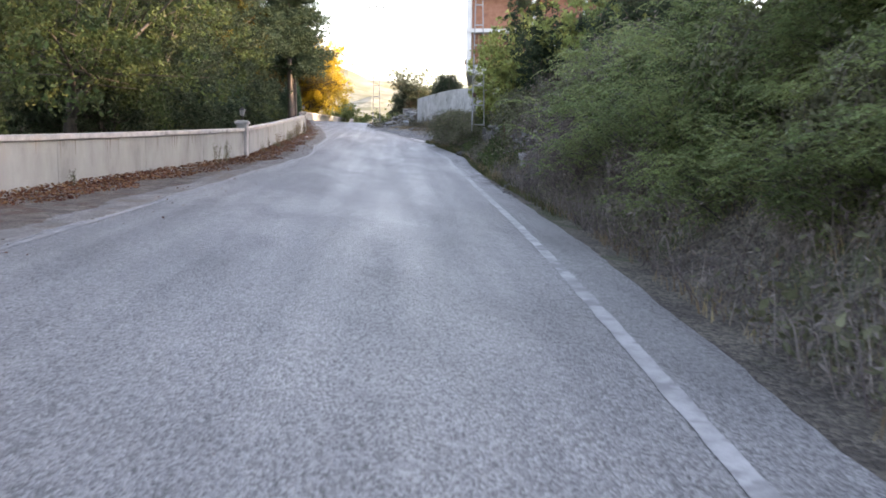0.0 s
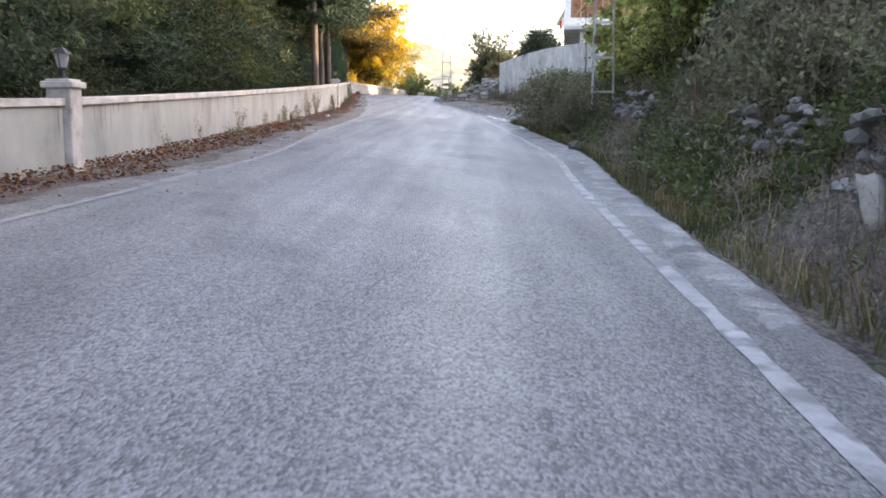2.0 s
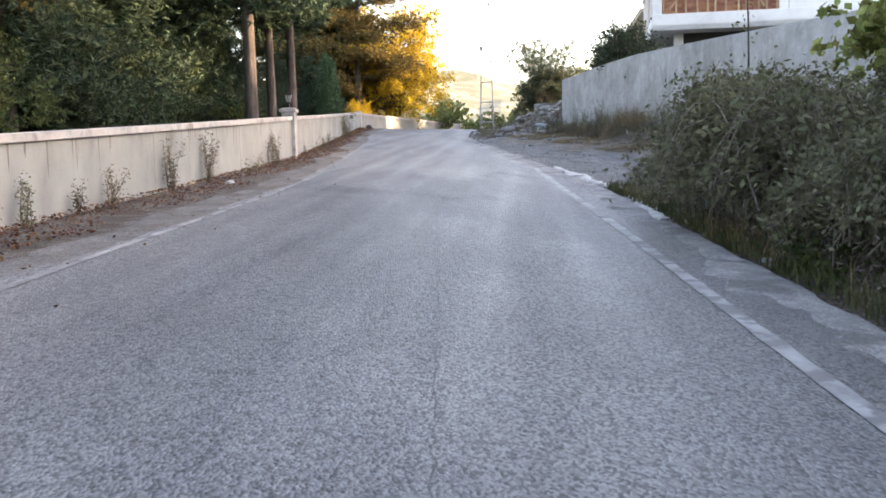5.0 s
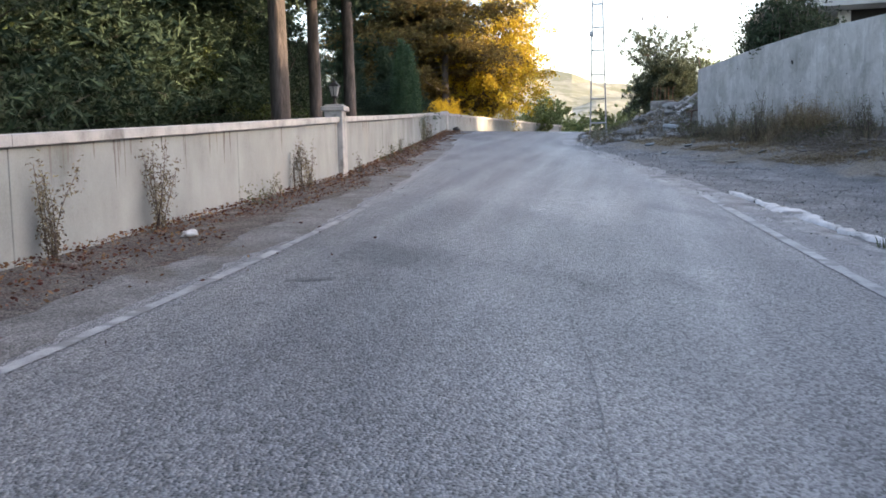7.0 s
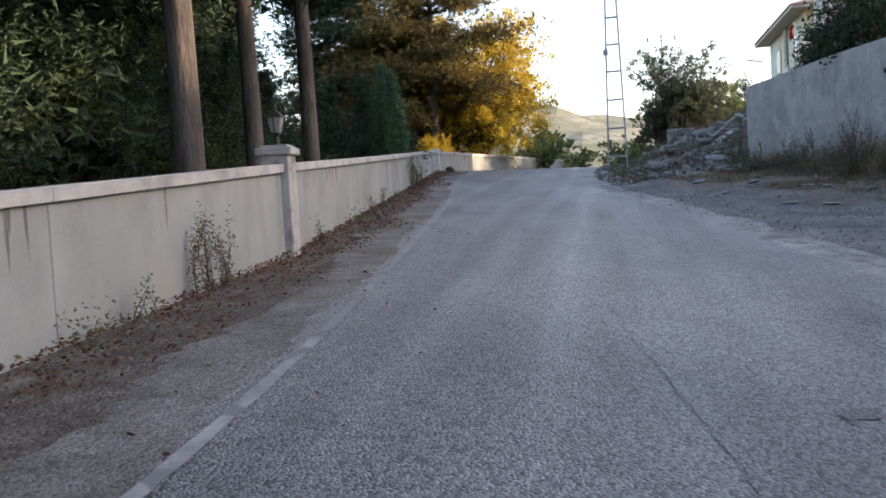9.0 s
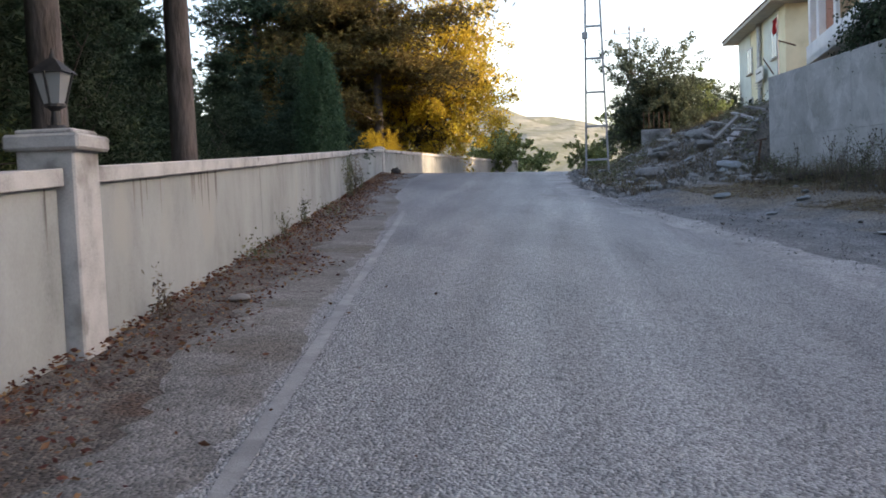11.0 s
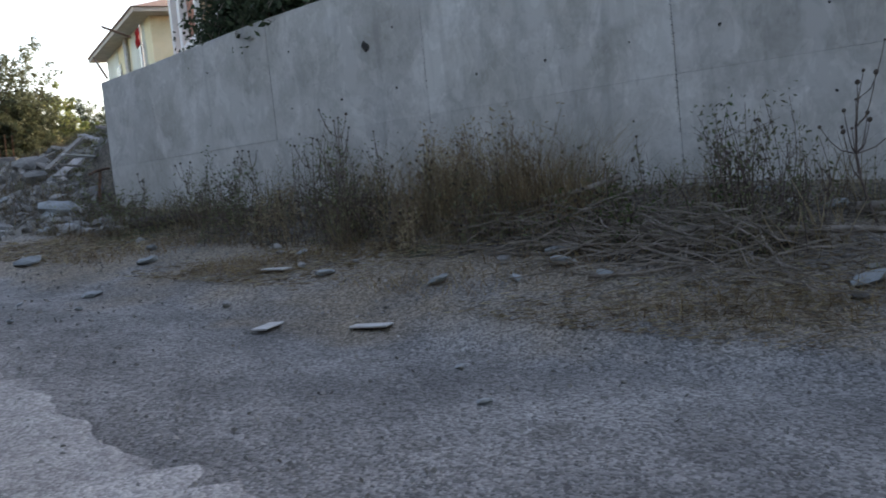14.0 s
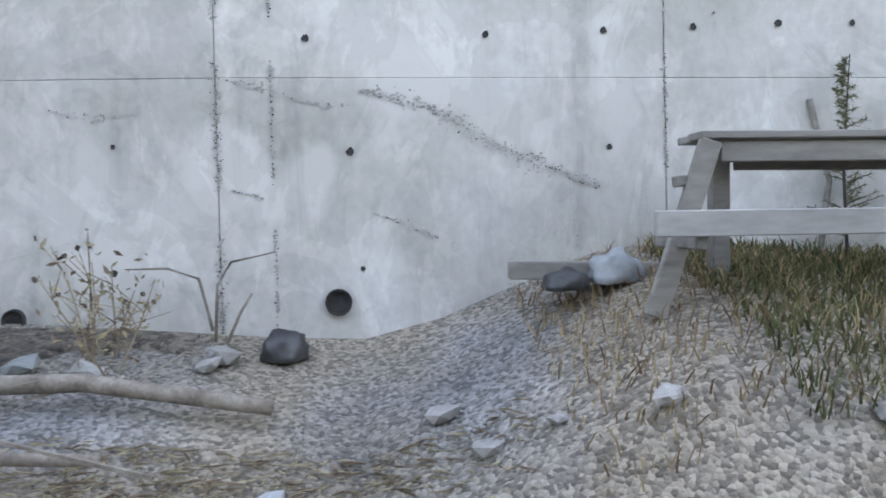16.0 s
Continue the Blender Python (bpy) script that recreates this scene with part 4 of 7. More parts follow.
for row, ys in ((4.6, (50.1, 50.9, 51.9, 52.8, 53.5, 54.4, 55.61, 56.68, 57.6, 58.54, 59.41, 60.33, 61.2)), (5.12, (52.4, 53.29, 53.61, 54.0, 54.42, 54.97, 55.8)),
                (5.29, (56.65, 57.59, 58.52, 59.39, 60.3, 61.18, 62.29, 63.17, 64.05, 65.72)), (6.0, (57.6, 58.5, 60.4, 62.26, 64.0, 65.67)), (4.05, (54.38, 55.57, 56.69, 57.9, 60.3))):
    for y in ys:
        disc("tie_hole", y + prng.uniform(-0.02, 0.02), row + prng.uniform(-0.03, 0.03), prng.uniform(0.011, 0.019), 0.003, DARK, 0.2, 7)
disc("patch_hole", 62.7, 5.84, 0.055, 0.004, DARK, 0.35, 9)
# rough honeycombed seams and crumbled cracks: clusters of small hollows and loose chips
def crumble(name, path, width, count, label, dark=0.3, chip=(0.0025, 0.0065)):
    """Ragged hollows and chips along a line on the wall's face."""
    bits = {DARK: Pile(), ROUGH_CONC: Pile()}
    lens = [math.hypot(c - a, d2 - b) for (a, b), (c, d2) in zip(path[:-1], path[1:])]
    total = sum(lens)
    for _ in range(int(count * (1.0 if name == "rough_seam" else 0.5))):
        t = prng.random() * total
        run, k = t, 0
        while run > lens[k] and k < len(lens) - 1:
            run -= lens[k]
            k += 1
        q = run / lens[k]
        (a, b), (c, d2) = path[k], path[k + 1]
        swell = (0.35 + 0.65 * math.sin(math.pi * t / total)) * (0.4 + 0.6 * abs(math.sin(t * 9.0)))
        y, z = a + (c - a) * q + prng.gauss(0, 0.003), b + (d2 - b) * q + prng.gauss(0, width * swell)
        if name == "rough_seam":
            y, z = a + prng.gauss(0, width), b + (d2 - b) * q
            if math.sin(z * 7.0) + math.sin(z * 17.0) < -0.7:
                continue
        mat_ = DARK if prng.random() < dark else ROUGH_CONC
        r = prng.uniform(*chip) * (0.75 if mat_ is DARK else 1.5)
        n, w0, asp = prng.choice((5, 6, 7)), prng.random() * 6.28, prng.uniform(0.5, 1.0)
        v = []
        for j in range(n):
            w = w0 + 2 * math.pi * j / n
            rr = r * prng.uniform(0.55, 1.25)
            v.append((face_x(y) - (0.0045 if mat_ is DARK else 0.0035), y + rr * math.cos(w), z + rr * asp * math.sin(w)))
        bits[mat_].add((v, [tuple(range(n))]))
    for mat_, pile in bits.items():
        tagged(pile.make(name, mat_, retaining, label), kind="stuff")


for y, z0, z1, wd, cnt in ((56.2, 3.7, 6.4, 0.011, 700), (55.95, 3.8, 5.3, 0.004, 200), (58.95, 3.9, 6.4, 0.006, 300), (54.15, 4.2, 6.2, 0.005, 300), (61.85, 3.9, 6.5, 0.004, 120), (67.0, 3.9, 6.3, 0.004, 80)):
    crumble("rough_seam", ((y, z0), (y, z1)), wd, cnt, "rough honeycombed joint", 0.45, (0.003, 0.008))
for path, wd, cnt in ((((56.15, 4.92), (55.95, 4.87), (55.75, 4.80), (55.6, 4.79)), 0.014, 170), (((55.56, 4.86), (55.4, 4.83), (55.23, 4.78), (55.06, 4.68), (54.93, 4.59), (54.7, 4.5), (54.46, 4.40)), 0.03, 1100),
                      (((55.5, 4.31), (55.35, 4.25), (55.2, 4.18)), 0.012, 110), (((56.95, 4.80), (56.75, 4.76), (56.55, 4.78)), 0.014, 90), (((56.15, 4.42), (55.98, 4.38)), 0.006, 40),
                      (((60.6, 5.34), (60.3, 5.42), (60.05, 5.36), (59.9, 5.46)), 0.012, 80), (((54.58, 4.25), (54.55, 4.05)), 0.006, 26), (((53.92, 5.2), (53.9, 5.05)), 0.004, 16), (((64.2, 5.2), (63.7, 5.35)), 0.01, 40)):
    crumble("crack", path, wd, cnt, "crumbled crack in the concrete", 0.16)


def drain(y, z, r, out):
    bm = bmesh.new()
    vs = []
    for ring in ((r, -out), (r, 0.1), (r * 0.86, -out), (r * 0.86, -0.008)):
        vs.append([bm.verts.new((face_x(y) + ring[1], y + ring[0] * math.cos(2 * math.pi * k / 16), z + ring[0] * math.sin(2 * math.pi * k / 16))) for k in range(16)])
    for a, b in ((0, 1), (0, 2), (2, 3)):
        for k in range(16):
            k2 = (k + 1) % 16
            bm.faces.new((vs[a][k], vs[a][k2], vs[b][k2], vs[b][k]))
    bm.faces.new(vs[3])
    part("drain_pipe", bm, DARK, retaining, "dark plastic drain pipe end")


drain(55.67, 3.9, 0.062, 0.03)
drain(57.13, 3.86, 0.05, 0.03)

# ---- trees ----
nrng = np.random.default_rng(21)
trng = random.Random(21)


def bend(p, q, k, sag=0.0):
    """A bent line from p to q in k steps."""
    p, q = Vector(p), Vector(q)
    side = Vector((trng.uniform(-1, 1), trng.uniform(-1, 1), trng.uniform(-0.4, 0.4))) * (q - p).length * 0.09
    out = []
    for i in range(k + 1):
        t = i / k
        out.append(p.lerp(q, t) + side * math.sin(math.pi * t) - Vector((0, 0, sag * t * t)))
    return out


def pine(height, radius, bare, reach, tufts, material=PINE, bark=BARK, label="", name="pine_tree", needle=0.2):
    """A pine: straight scaly trunk, whorls of limbs and needle tufts."""
    ob = thing(name, Matrix(), label or "tall dark pine with a reddish scaly trunk behind the wall", "pine tree", "pines in the park")
    wood = Pile()
    lean = Vector((trng.uniform(-0.25, 0.25), trng.uniform(-0.25, 0.25), 0))
    axis = [lean * (k / 10) ** 1.5 + Vector((0, 0, height * k / 10)) for k in range(11)]
    wood.tube([axis[0] - Vector((0, 0, 0.4))] + axis, [radius * 1.35] + [radius * (1 - 0.9 * (k / 10) ** 1.1) + 0.012 for k in range(11)], 10)
    centres = []
    z = bare
    while z < height - 0.2:
        k = (z - bare) / (height - bare)
        r = reach * (0.55 + 0.45 * math.sin(math.pi * min(1, k * 1.15 + 0.25))) * (1 - 0.72 * k)
        for b in range(trng.choice((3, 4, 4, 5))):
            w = trng.uniform(0, 2 * math.pi)
            rr = r * trng.uniform(0.55, 1.15)
            base = lean * (z / height) ** 1.5 + Vector((0, 0, z))
            tip = base + Vector((rr * math.cos(w), rr * math.sin(w), rr * trng.uniform(-0.12, 0.3)))
            pts = bend(base, tip, 5, 0.06 * rr)
            wood.tube(pts, [radius * 0.24 * (1 - k * 0.6) * (1 - 0.16 * i) for i in range(6)], 5)
            m = int(tufts * rr)
            for i in range(m):
                t = trng.random() ** 0.6
                p = pts[min(4, int(t * 5))].lerp(pts[min(5, int(t * 5) + 1)], t * 5 % 1)
                s = 0.12 + 0.16 * rr * t
                centres.append((p.x + trng.gauss(0, s), p.y + trng.gauss(0, s), p.z + trng.gauss(0, s * 0.45) + 0.05))
        z += trng.uniform(0.28, 0.5) * height / 11
    wood.make("trunk", bark, ob, smooth=True)
    needle_mesh("crown", centres, needle, material, nrng, ob, per=8)
    return ob


def broadleaf(height, radius, clear, crown_r, limbs, leaves, size, material, label, name="broadleaf_tree", bark=BARK_GREY, squash=0.8, category="tree", group="", slim=0.5, stems=1, puff=1.0, fronds=0):
    """A broadleaf: trunk, limbs that fork, and a crown of many leaves in loose clumps."""
    ob = thing(name, Matrix(), label, category, group)
    wood = Pile()
    ends = []
    for s in range(stems):
        foot = Vector((trng.gauss(0, 0.12), trng.gauss(0, 0.12), -0.25)) if stems > 1 else Vector((0, 0, -0.35))
        fork = Vector((trng.uniform(-0.2, 0.2) * (1 + stems), trng.uniform(-0.2, 0.2) * (1 + stems), clear))
        pts = bend(foot, fork, 5)
        wood.tube(pts, [radius * (1.25 - 0.1 * i) / stems**0.5 for i in range(6)], 9)
        for i in range(max(2, limbs // stems)):
            w = 2 * math.pi * (i + trng.random() * 0.8) / max(2, limbs // stems)
            up = trng.uniform(0.15, 1.0)
            rr = crown_r * math.cos((up - 0.35) * 1.3) * trng.uniform(0.6, 1.0)
            tip = fork + Vector((rr * math.cos(w), rr * math.sin(w), (height - clear) * up * squash))
            lp = bend(pts[trng.choice((3, 4, 5))], tip, 6)
            wood.tube(lp, [radius * 0.5 * (1 - 0.15 * k) / stems**0.5 for k in range(7)], 6)
            ends.append((tip, 1.0))
            for j in range(4):
                b = lp[trng.choice((2, 3, 4, 5))]
                t2 = b + Vector((trng.gauss(0, 1), trng.gauss(0, 1), trng.gauss(0.35, 0.6))) * crown_r * 0.34
                sp = bend(b, t2, 3)
                wood.tube(sp, [radius * 0.18 * (1 - 0.25 * k) + 0.004 for k in range(4)], 4)
                ends.append((t2, 0.8))
    wood.make("trunk", bark, ob, smooth=True)
    pts = []
    sprays = 7
    per = max(3, leaves // (len(ends) * sprays))
    mid = Vector((0, 0, clear + 0.35 * (height - clear)))
    for tip, k in ends:
        for _ in range(sprays):
            c = tip + Vector((trng.gauss(0, 1), trng.gauss(0, 1), trng.gauss(0, 0.8))) * crown_r * 0.15 * puff
            out = ((c - mid).normalized() + Vector((trng.gauss(0, 0.7), trng.gauss(0, 0.7), trng.gauss(0, 0.45)))).normalized()
            ln, s = crown_r * trng.uniform(0.12, 0.3) * k, crown_r * 0.035 * puff
            t = nrng.random((per, 1))
            pts.append(np.array(c) + np.array(out) * ln * t + nrng.normal(size=(per, 3)) * s * (1.25 - 0.7 * t))
    pts = np.concatenate(pts)
    pts[:, 2] = np.maximum(pts[:, 2], 0.15 * clear)
    if fronds:
        frond_mesh("crown", pts[nrng.random(len(pts)) < fronds / len(pts)], size, material, nrng, ob)
    else:
        leaf_mesh("crown", pts, nrng.uniform(0.65, 1.25, len(pts)) * size, material, nrng, ob, slim=slim)
    return ob


def stand(ob, x, y, turn=0.0, scale=1.0, sink=0.0):
    """Puts a built tree, or a copy of it, on the ground."""
    ob.matrix_world = pose(x, y, gz(x, y) - 0.1 - sink, 0, 0, turn) @ Matrix.Scale(scale, 4)
    return ob


def again(src, x, y, turn, scale, sink=0.0):
    ob = copy_thing(src, Matrix())
    return stand(ob, x, y, turn, scale, sink)


pine_a = stand(pine(13.5, 0.17, 3.9, 2.9, 66), 16.74, 56.7)
pine_b = stand(pine(12.5, 0.125, 4.0, 2.7, 66), 17.54, 58.75, 40)
pine_c = stand(pine(14.5, 0.135, 4.0, 3.1, 66), 18.54, 61.35, 80)
for i, (x, y, s) in enumerate(((13.2, 58.5, 1.05), (14.5, 62.5, 1.1), (13.6, 69.5, 0.9), (12.4, 53.5, 1.0), (10.5, 61.0, 1.1),
                               (9.0, 54.0, 1.1), (22.5, 90.5, 1.0), (12.0, 50.2, 0.95), (10.0, 47.0, 1.0), (14.6, 65.5, 1.0), (11.4, 66.5, 1.1))):
    again((pine_a, pine_b, pine_c)[i % 3], x, y, 47 * i, s)

oak_a = stand(broadleaf(9.0, 0.17, 2.0, 3.6, 9, 19000, 0.068, LEAF, "leafy green broadleaf tree behind the garden wall", group="broadleaf trees in the park"), 1.5, 27.0)
oak_b = stand(broadleaf(8.0, 0.14, 1.7, 3.2, 9, 19000, 0.068, LEAF_DARK, "dark leafy tree behind the garden wall", group="broadleaf trees in the park"), 4.4, 33.5, 120)
# oak_c stands for sunlit foliage: its golden colour carries the light
oak_c = stand(broadleaf(8.5, 0.15, 2.2, 3.4, 9, 15000, 0.07, LEAF_GOLD_LIT, "yellowish broadleaf tree behind the garden wall, coloured golden as if sunlit", group="broadleaf trees in the park"), 6.5, 63.0, 20)
for i, (x, y, s, k) in enumerate(((-2.5, 21.0, 1.0, 0), (-6.0, 17.0, 1.1, 1), (3.0, 36.5, 1.05, 0), (6.2, 39.5, 0.9, 1), (6.4, 44.5, 1.05, 0), (8.8, 45.0, 0.85, 1), (-2.0, 30.0, 1.2, 1), (1.0, 42.0, 1.25, 0), (9.0, 49.5, 1.1, 1),
                                  (-9.5, 25.0, 1.25, 0), (5.0, 52.0, 1.3, 0), (6.5, 59.5, 1.3, 1), (-10, 10, 1.2, 1), (-3.5, 37.0, 1.3, 0), (-9, 33, 1.35, 1), (0.5, 50, 1.35, 1), (2.6, 30.0, 0.8, 1),
                                  (-13.5, 17.5, 1.3, 0), (-16.5, 27.0, 1.35, 1), (-12.0, 41.0, 1.4, 0), (-5.5, 46.0, 1.4, 1), (-3.5, 57.0, 1.4, 0), (1.5, 66.0, 1.4, 1), (-14.5, 4.0, 1.2, 0))):
    again((oak_a, oak_b, oak_c)[2 if i in (8, 11, 15, 21) else k], x, y, 61 * i, s, 0.3)

for i, (y, back, s) in enumerate(((14, 3.4, 0.5), (18, 3.6, 0.55), (22.5, 3.2, 0.45), (29, 4.2, 0.5), (32, 4.4, 0.45), (38, 3.4, 0.5), (43, 3.2, 0.45), (47.5, 3.4, 0.5), (51.5, 3.2, 0.5), (55, 3.6, 0.55), (60, 3.4, 0.5), (64, 3.0, 0.5))):
    again((oak_b, oak_a)[i % 3 == 1], float(wall_x(y)) - back, y, 83 * i, s, 0.5)
for i, (x, y, s) in enumerate(((-20, 36, 1.4), (-18, 50, 1.4), (-10, 54, 1.3), (-9, 66, 1.4), (-2, 76, 1.4), (4, 84, 1.4), (-22, 14, 1.4), (-20, 0, 1.4), (-12, -8, 1.3), (-16, 62, 1.4), (-5, 88, 1.4))):
    again((oak_b, oak_a)[i % 2], x, y, 83 * i, s, 0.8)

for i, (x, y, s) in enumerate(((6.6, 46.5, 0.9), (8.0, 50.5, 0.95), (8.8, 55.5, 1.0), (10.6, 58.6, 0.8), (10.2, 63.5, 0.95), (12.2, 66.8, 0.8), (10.0, 70.0, 1.1), (5.0, 42.5, 0.9), (7.0, 66.0, 1.2), (4.0, 58.0, 1.3), (2.8, 73.0, 1.3))):
    again((oak_b, oak_c, oak_a)[i % 3], x, y, 47 * i, s, 0.6)

for i, (x, y, s) in enumerate(((16.7, 68.6, 0.38), (18.5, 73.8, 0.4), (15.6, 64.6, 0.36), (19.2, 70.6, 0.3))):
    again((oak_a, oak_b)[i % 2], x, y, 71 * i, s, 0.4)

# cypress: upright plumes of scale leaves
cyp = thing("cypress_tree", Matrix(), "narrow upright dark green cypress behind the wall", "cypress tree")
wood = Pile()
wood.tube([(0, 0, -0.3), (0, 0, 1.7), (0, 0, 3.4)], [0.09, 0.06, 0.015], 8)
wood.make("trunk", BARK_GREY, cyp)
cl = []
for k in range(34):
    w, r0 = trng.uniform(0, 2 * math.pi), 0.48 * math.sqrt(trng.random())
    topz = 3.85 - 1.5 * r0 - trng.uniform(0, 0.7)
    for i in range(800):
        t = trng.random()
        r = r0 * (0.55 + 0.45 * math.sin(math.pi * min(1, t * 0.9 + 0.1)))
        s = 0.09 * (1 - 0.75 * t) + 0.025
        cl.append((r * math.cos(w) + trng.gauss(0, s), r * math.sin(w) + trng.gauss(0, s), 0.15 + t * topz))
leaf_mesh("crown", cl, 0.04, CYPRESS, nrng, cyp, slim=0.3, droop=0.0)
stand(cyp, 21.62, 70.95)
young = stand(pine(5.2, 0.08, 0.5, 1.7, 150, PINE, BARK_GREY, "bushy young conifer beside the cypress", "conifer", 0.12), 22.2, 74.9, 0, 0.66)
again(young, 19.8, 72.2, 90, 0.62)
again(young, 20.5, 75.6, 10, 0.62)
again(young, 18.2, 69.2, 20, 0.62)
again(young, 17.2, 65.2, 50, 0.58)
again(young, 15.6, 60.2, 110, 0.7)
again(young, 14.2, 56.6, 200, 0.62)
again(young, 22.2, 77.5, 160, 0.7)
for i, (x, y, s) in enumerate(((13.8, 58.8, 1.3), (15.2, 63.6, 1.2), (12.8, 55.0, 1.3), (14.4, 61.0, 1.4), (11.6, 51.5, 1.3), (9.8, 48.0, 1.2), (8.4, 44.0, 1.2), (6.6, 40.5, 1.0), (12.4, 61.5, 1.5), (10.8, 57.5, 1.5), (13.4, 66.5, 1.4))):
    again(young, x, y, 77 * i, s)

# dark conifers that fill the park behind
prk = random.Random(31)
for i in range(24):
    y = 36 + 30 * (i + prk.random()) / 24
    again((young, young, pine_b)[i % 3], float(wall_x(y)) - 4.5 - 0.5 * max(0, y - 58) - (i % 4) * 2.6 - prk.uniform(0, 1.5), y, prk.uniform(0, 360), prk.uniform(1.3, 1.9) if i % 3 < 2 else prk.uniform(0.7, 0.95))

for x, y, sc in ((14.5, 83.0, 1.3), (12.5, 77.0, 1.3), (15.5, 74.0, 1.7), (16.4, 79.0, 1.8), (17.4, 72.6, 1.1), (16.4, 67.4, 1.0), (18.6, 81.0, 0.75)):
    again(young, x, y, 40 * x, sc)

# the sunlit trees past the bend of the wall
cedar = stand(pine(14.5, 0.2, 1.8, 4.6, 80, CEDAR, BARK, "tall bronze-tinged conifer catching the sun", "conifer"), 27.0, 88.0)
again(cedar, 24.0, 92.0, 120, 0.95)
yellow = stand(broadleaf(10.0, 0.18, 1.2, 3.7, 26, 60000, 0.08, LEAF_YELLOW, "broadleaf tree glowing yellow in autumn sunlight", "autumn_tree", squash=0.85, puff=1.35), 30.1, 91.0, 150, 0.9)
again(yellow, 27.6, 96.5, 220, 0.95)
again(yellow, 26.6, 86.2, 300, 0.2)
small_green = stand(broadleaf(3.4, 0.07, 0.4, 1.6, 8, 8000, 0.075, LEAF_BRIGHT, "sunlit light green bush beside the road", "bush", category="bush", stems=3), 36.6, 101.5)
again(small_green, 39.5, 103.5, 90, 0.9)
again(small_green, 34.6, 95.6, 50, 0.9)
again(small_green, 35.2, 85.6, 150, 0.5)
again(small_green, 41.0, 97.0, 20, 0.7)
# three more added out of sight behind the round tree, to shade the wall
again(small_green, 41.6, 89.4, 70, 1.0)
again(small_green, 40.6, 91.4, 170, 0.9)
again(small_green, 43.0, 90.8, 270, 1.1)

# round dark tree by the rubble slope
fig = stand(broadleaf(5.0, 0.10, 0.3, 1.75, 30, 44000, 0.06, LEAF_FIG, "rounded dark green tree above the rubble slope", "round_tree", stems=1, squash=0.9, puff=1.5), 39.0, 86.7, 0, 1.0, 0.3)
again(fig, 39.1, 86.3, 140, 0.55, 0.1)
again(fig, 54.0, 104.0, 30, 0.9)

# trees on the bank
robinia = stand(broadleaf(4.4, 0.06, 0.6, 2.0, 14, 9000, 0.46, LEAF_BRIGHT, "light green feathery shrub overhanging the bank", "shrub", category="shrub", group="shrubs on the bank", stems=4, fronds=1250), 10.6, 9.6)
hazel = stand(broadleaf(5.2, 0.08, 0.9, 2.2, 17, 12500, 0.095, LEAF_HAZEL, "broad-leaved green tree leaning over the bank", "hazel_tree", group="trees on the bank", stems=2, slim=0.6), 20.1, 34.6, 0, 0.85)
darktree = stand(broadleaf(6.0, 0.11, 0.8, 2.2, 11, 17000, 0.07, LEAF_DARK, "dense dark green tree on top of the bank", "bank_tree", group="trees on the bank", squash=0.9), 23.8, 30.6, 180)
for src, x, y, t, s in ((robinia, 7.3, 8.3, 40, 0.5), (robinia, 5.7, 7.2, 70, 0.38), (robinia, 5.1, 5.3, 160, 0.36), (robinia, 6.4, 9.0, 250, 0.4), (robinia, 6.3, 4.6, 350, 0.5), (robinia, 6.6, 6.6, 210, 0.45), (robinia, 7.9, 6.4, 110, 0.7), (robinia, 8.4, 7.4, 130, 0.85), (robinia, 10.6, 8.2, 300, 1.2), (robinia, 14.5, 9.0, 20, 1.3), (robinia, 12.6, 5.6, 20, 1.4), (robinia, 8.0, 3.6, 90, 1.0), (robinia, 9.0, 9.4, 200, 0.75), (robinia, 7.5, 10.4, 15, 0.5), (robinia, 8.6, 12.6, 95, 0.6), (robinia, 9.3, 14.6, 260, 0.5), (robinia, 11.6, 10.4, 15, 0.95), (robinia, 11.4, 16.2, 160, 0.6), (robinia, 12.6, 19.2, 260, 0.55), (darktree, 16.6, 21.6, 15, 0.85),
                        (hazel, 22.6, 38.6, 70, 0.9), (hazel, 26.2, 43.5, 140, 1.0), (hazel, 21.6, 29.8, 210, 0.9), (hazel, 18.5, 26.8, 30, 0.95),
                        (darktree, 17.4, 29.2, 170, 0.8), (darktree, 20.5, 24.5, 310, 1.2), (darktree, 19.0, 14.5, 45, 1.3), (darktree, 18.5, 7.0, 200, 1.4), (darktree, 14.5, -1.0, 80, 1.3), (darktree, 28.5, 41.0, 0, 1.1), (darktree, 21.5, 17.0, 100, 1.6), (darktree, 33.0, 44.0, 60, 1.4)):
    again(src, x, y, t, s)

# ---- steel ladder pylons ----
def pylon(x, y, turn, height, base, top, bars, label):
    """Two slim tapering legs joined by crossbars, like a ladder."""
    z = gz(x, y)
    ob = thing("utility_pole", pose(x, y, z, 0, 0, turn), label, "utility pole", "steel utility poles")
    for s in (-1, 1):
        p = Pile()
        a, b = Vector((s * base / 2, 0, -0.4)), Vector((s * top / 2, 0, height))
        n = 8
        for face in ((0.0, 0.028, 0.05, 0.006), (0.022, 0.0, 0.006, 0.05)):
            vs = []
            for q in (a, b):
                for dx, dy in ((-1, -1), (1, -1), (1, 1), (-1, 1)):
                    vs.append((q.x - s * face[0] * 1.0 + dx * face[2] / 2 * 1.1, q.y + face[1] + dy * face[3] / 2 * 1.1, q.z))
            p.add((vs, [(0, 1, 5, 4), (1, 2, 6, 5), (2, 3, 7, 6), (3, 0, 4, 7), (4, 5, 6, 7), (3, 2, 1, 0)]))
        p.make("leg", STEEL, ob)
    for zb in bars:
        w = base + (top - base) * zb / height
        part("crossbar", box((w, 0.04, 0.06), pose(0, 0, zb), 0.004), STEEL, ob)
    return ob


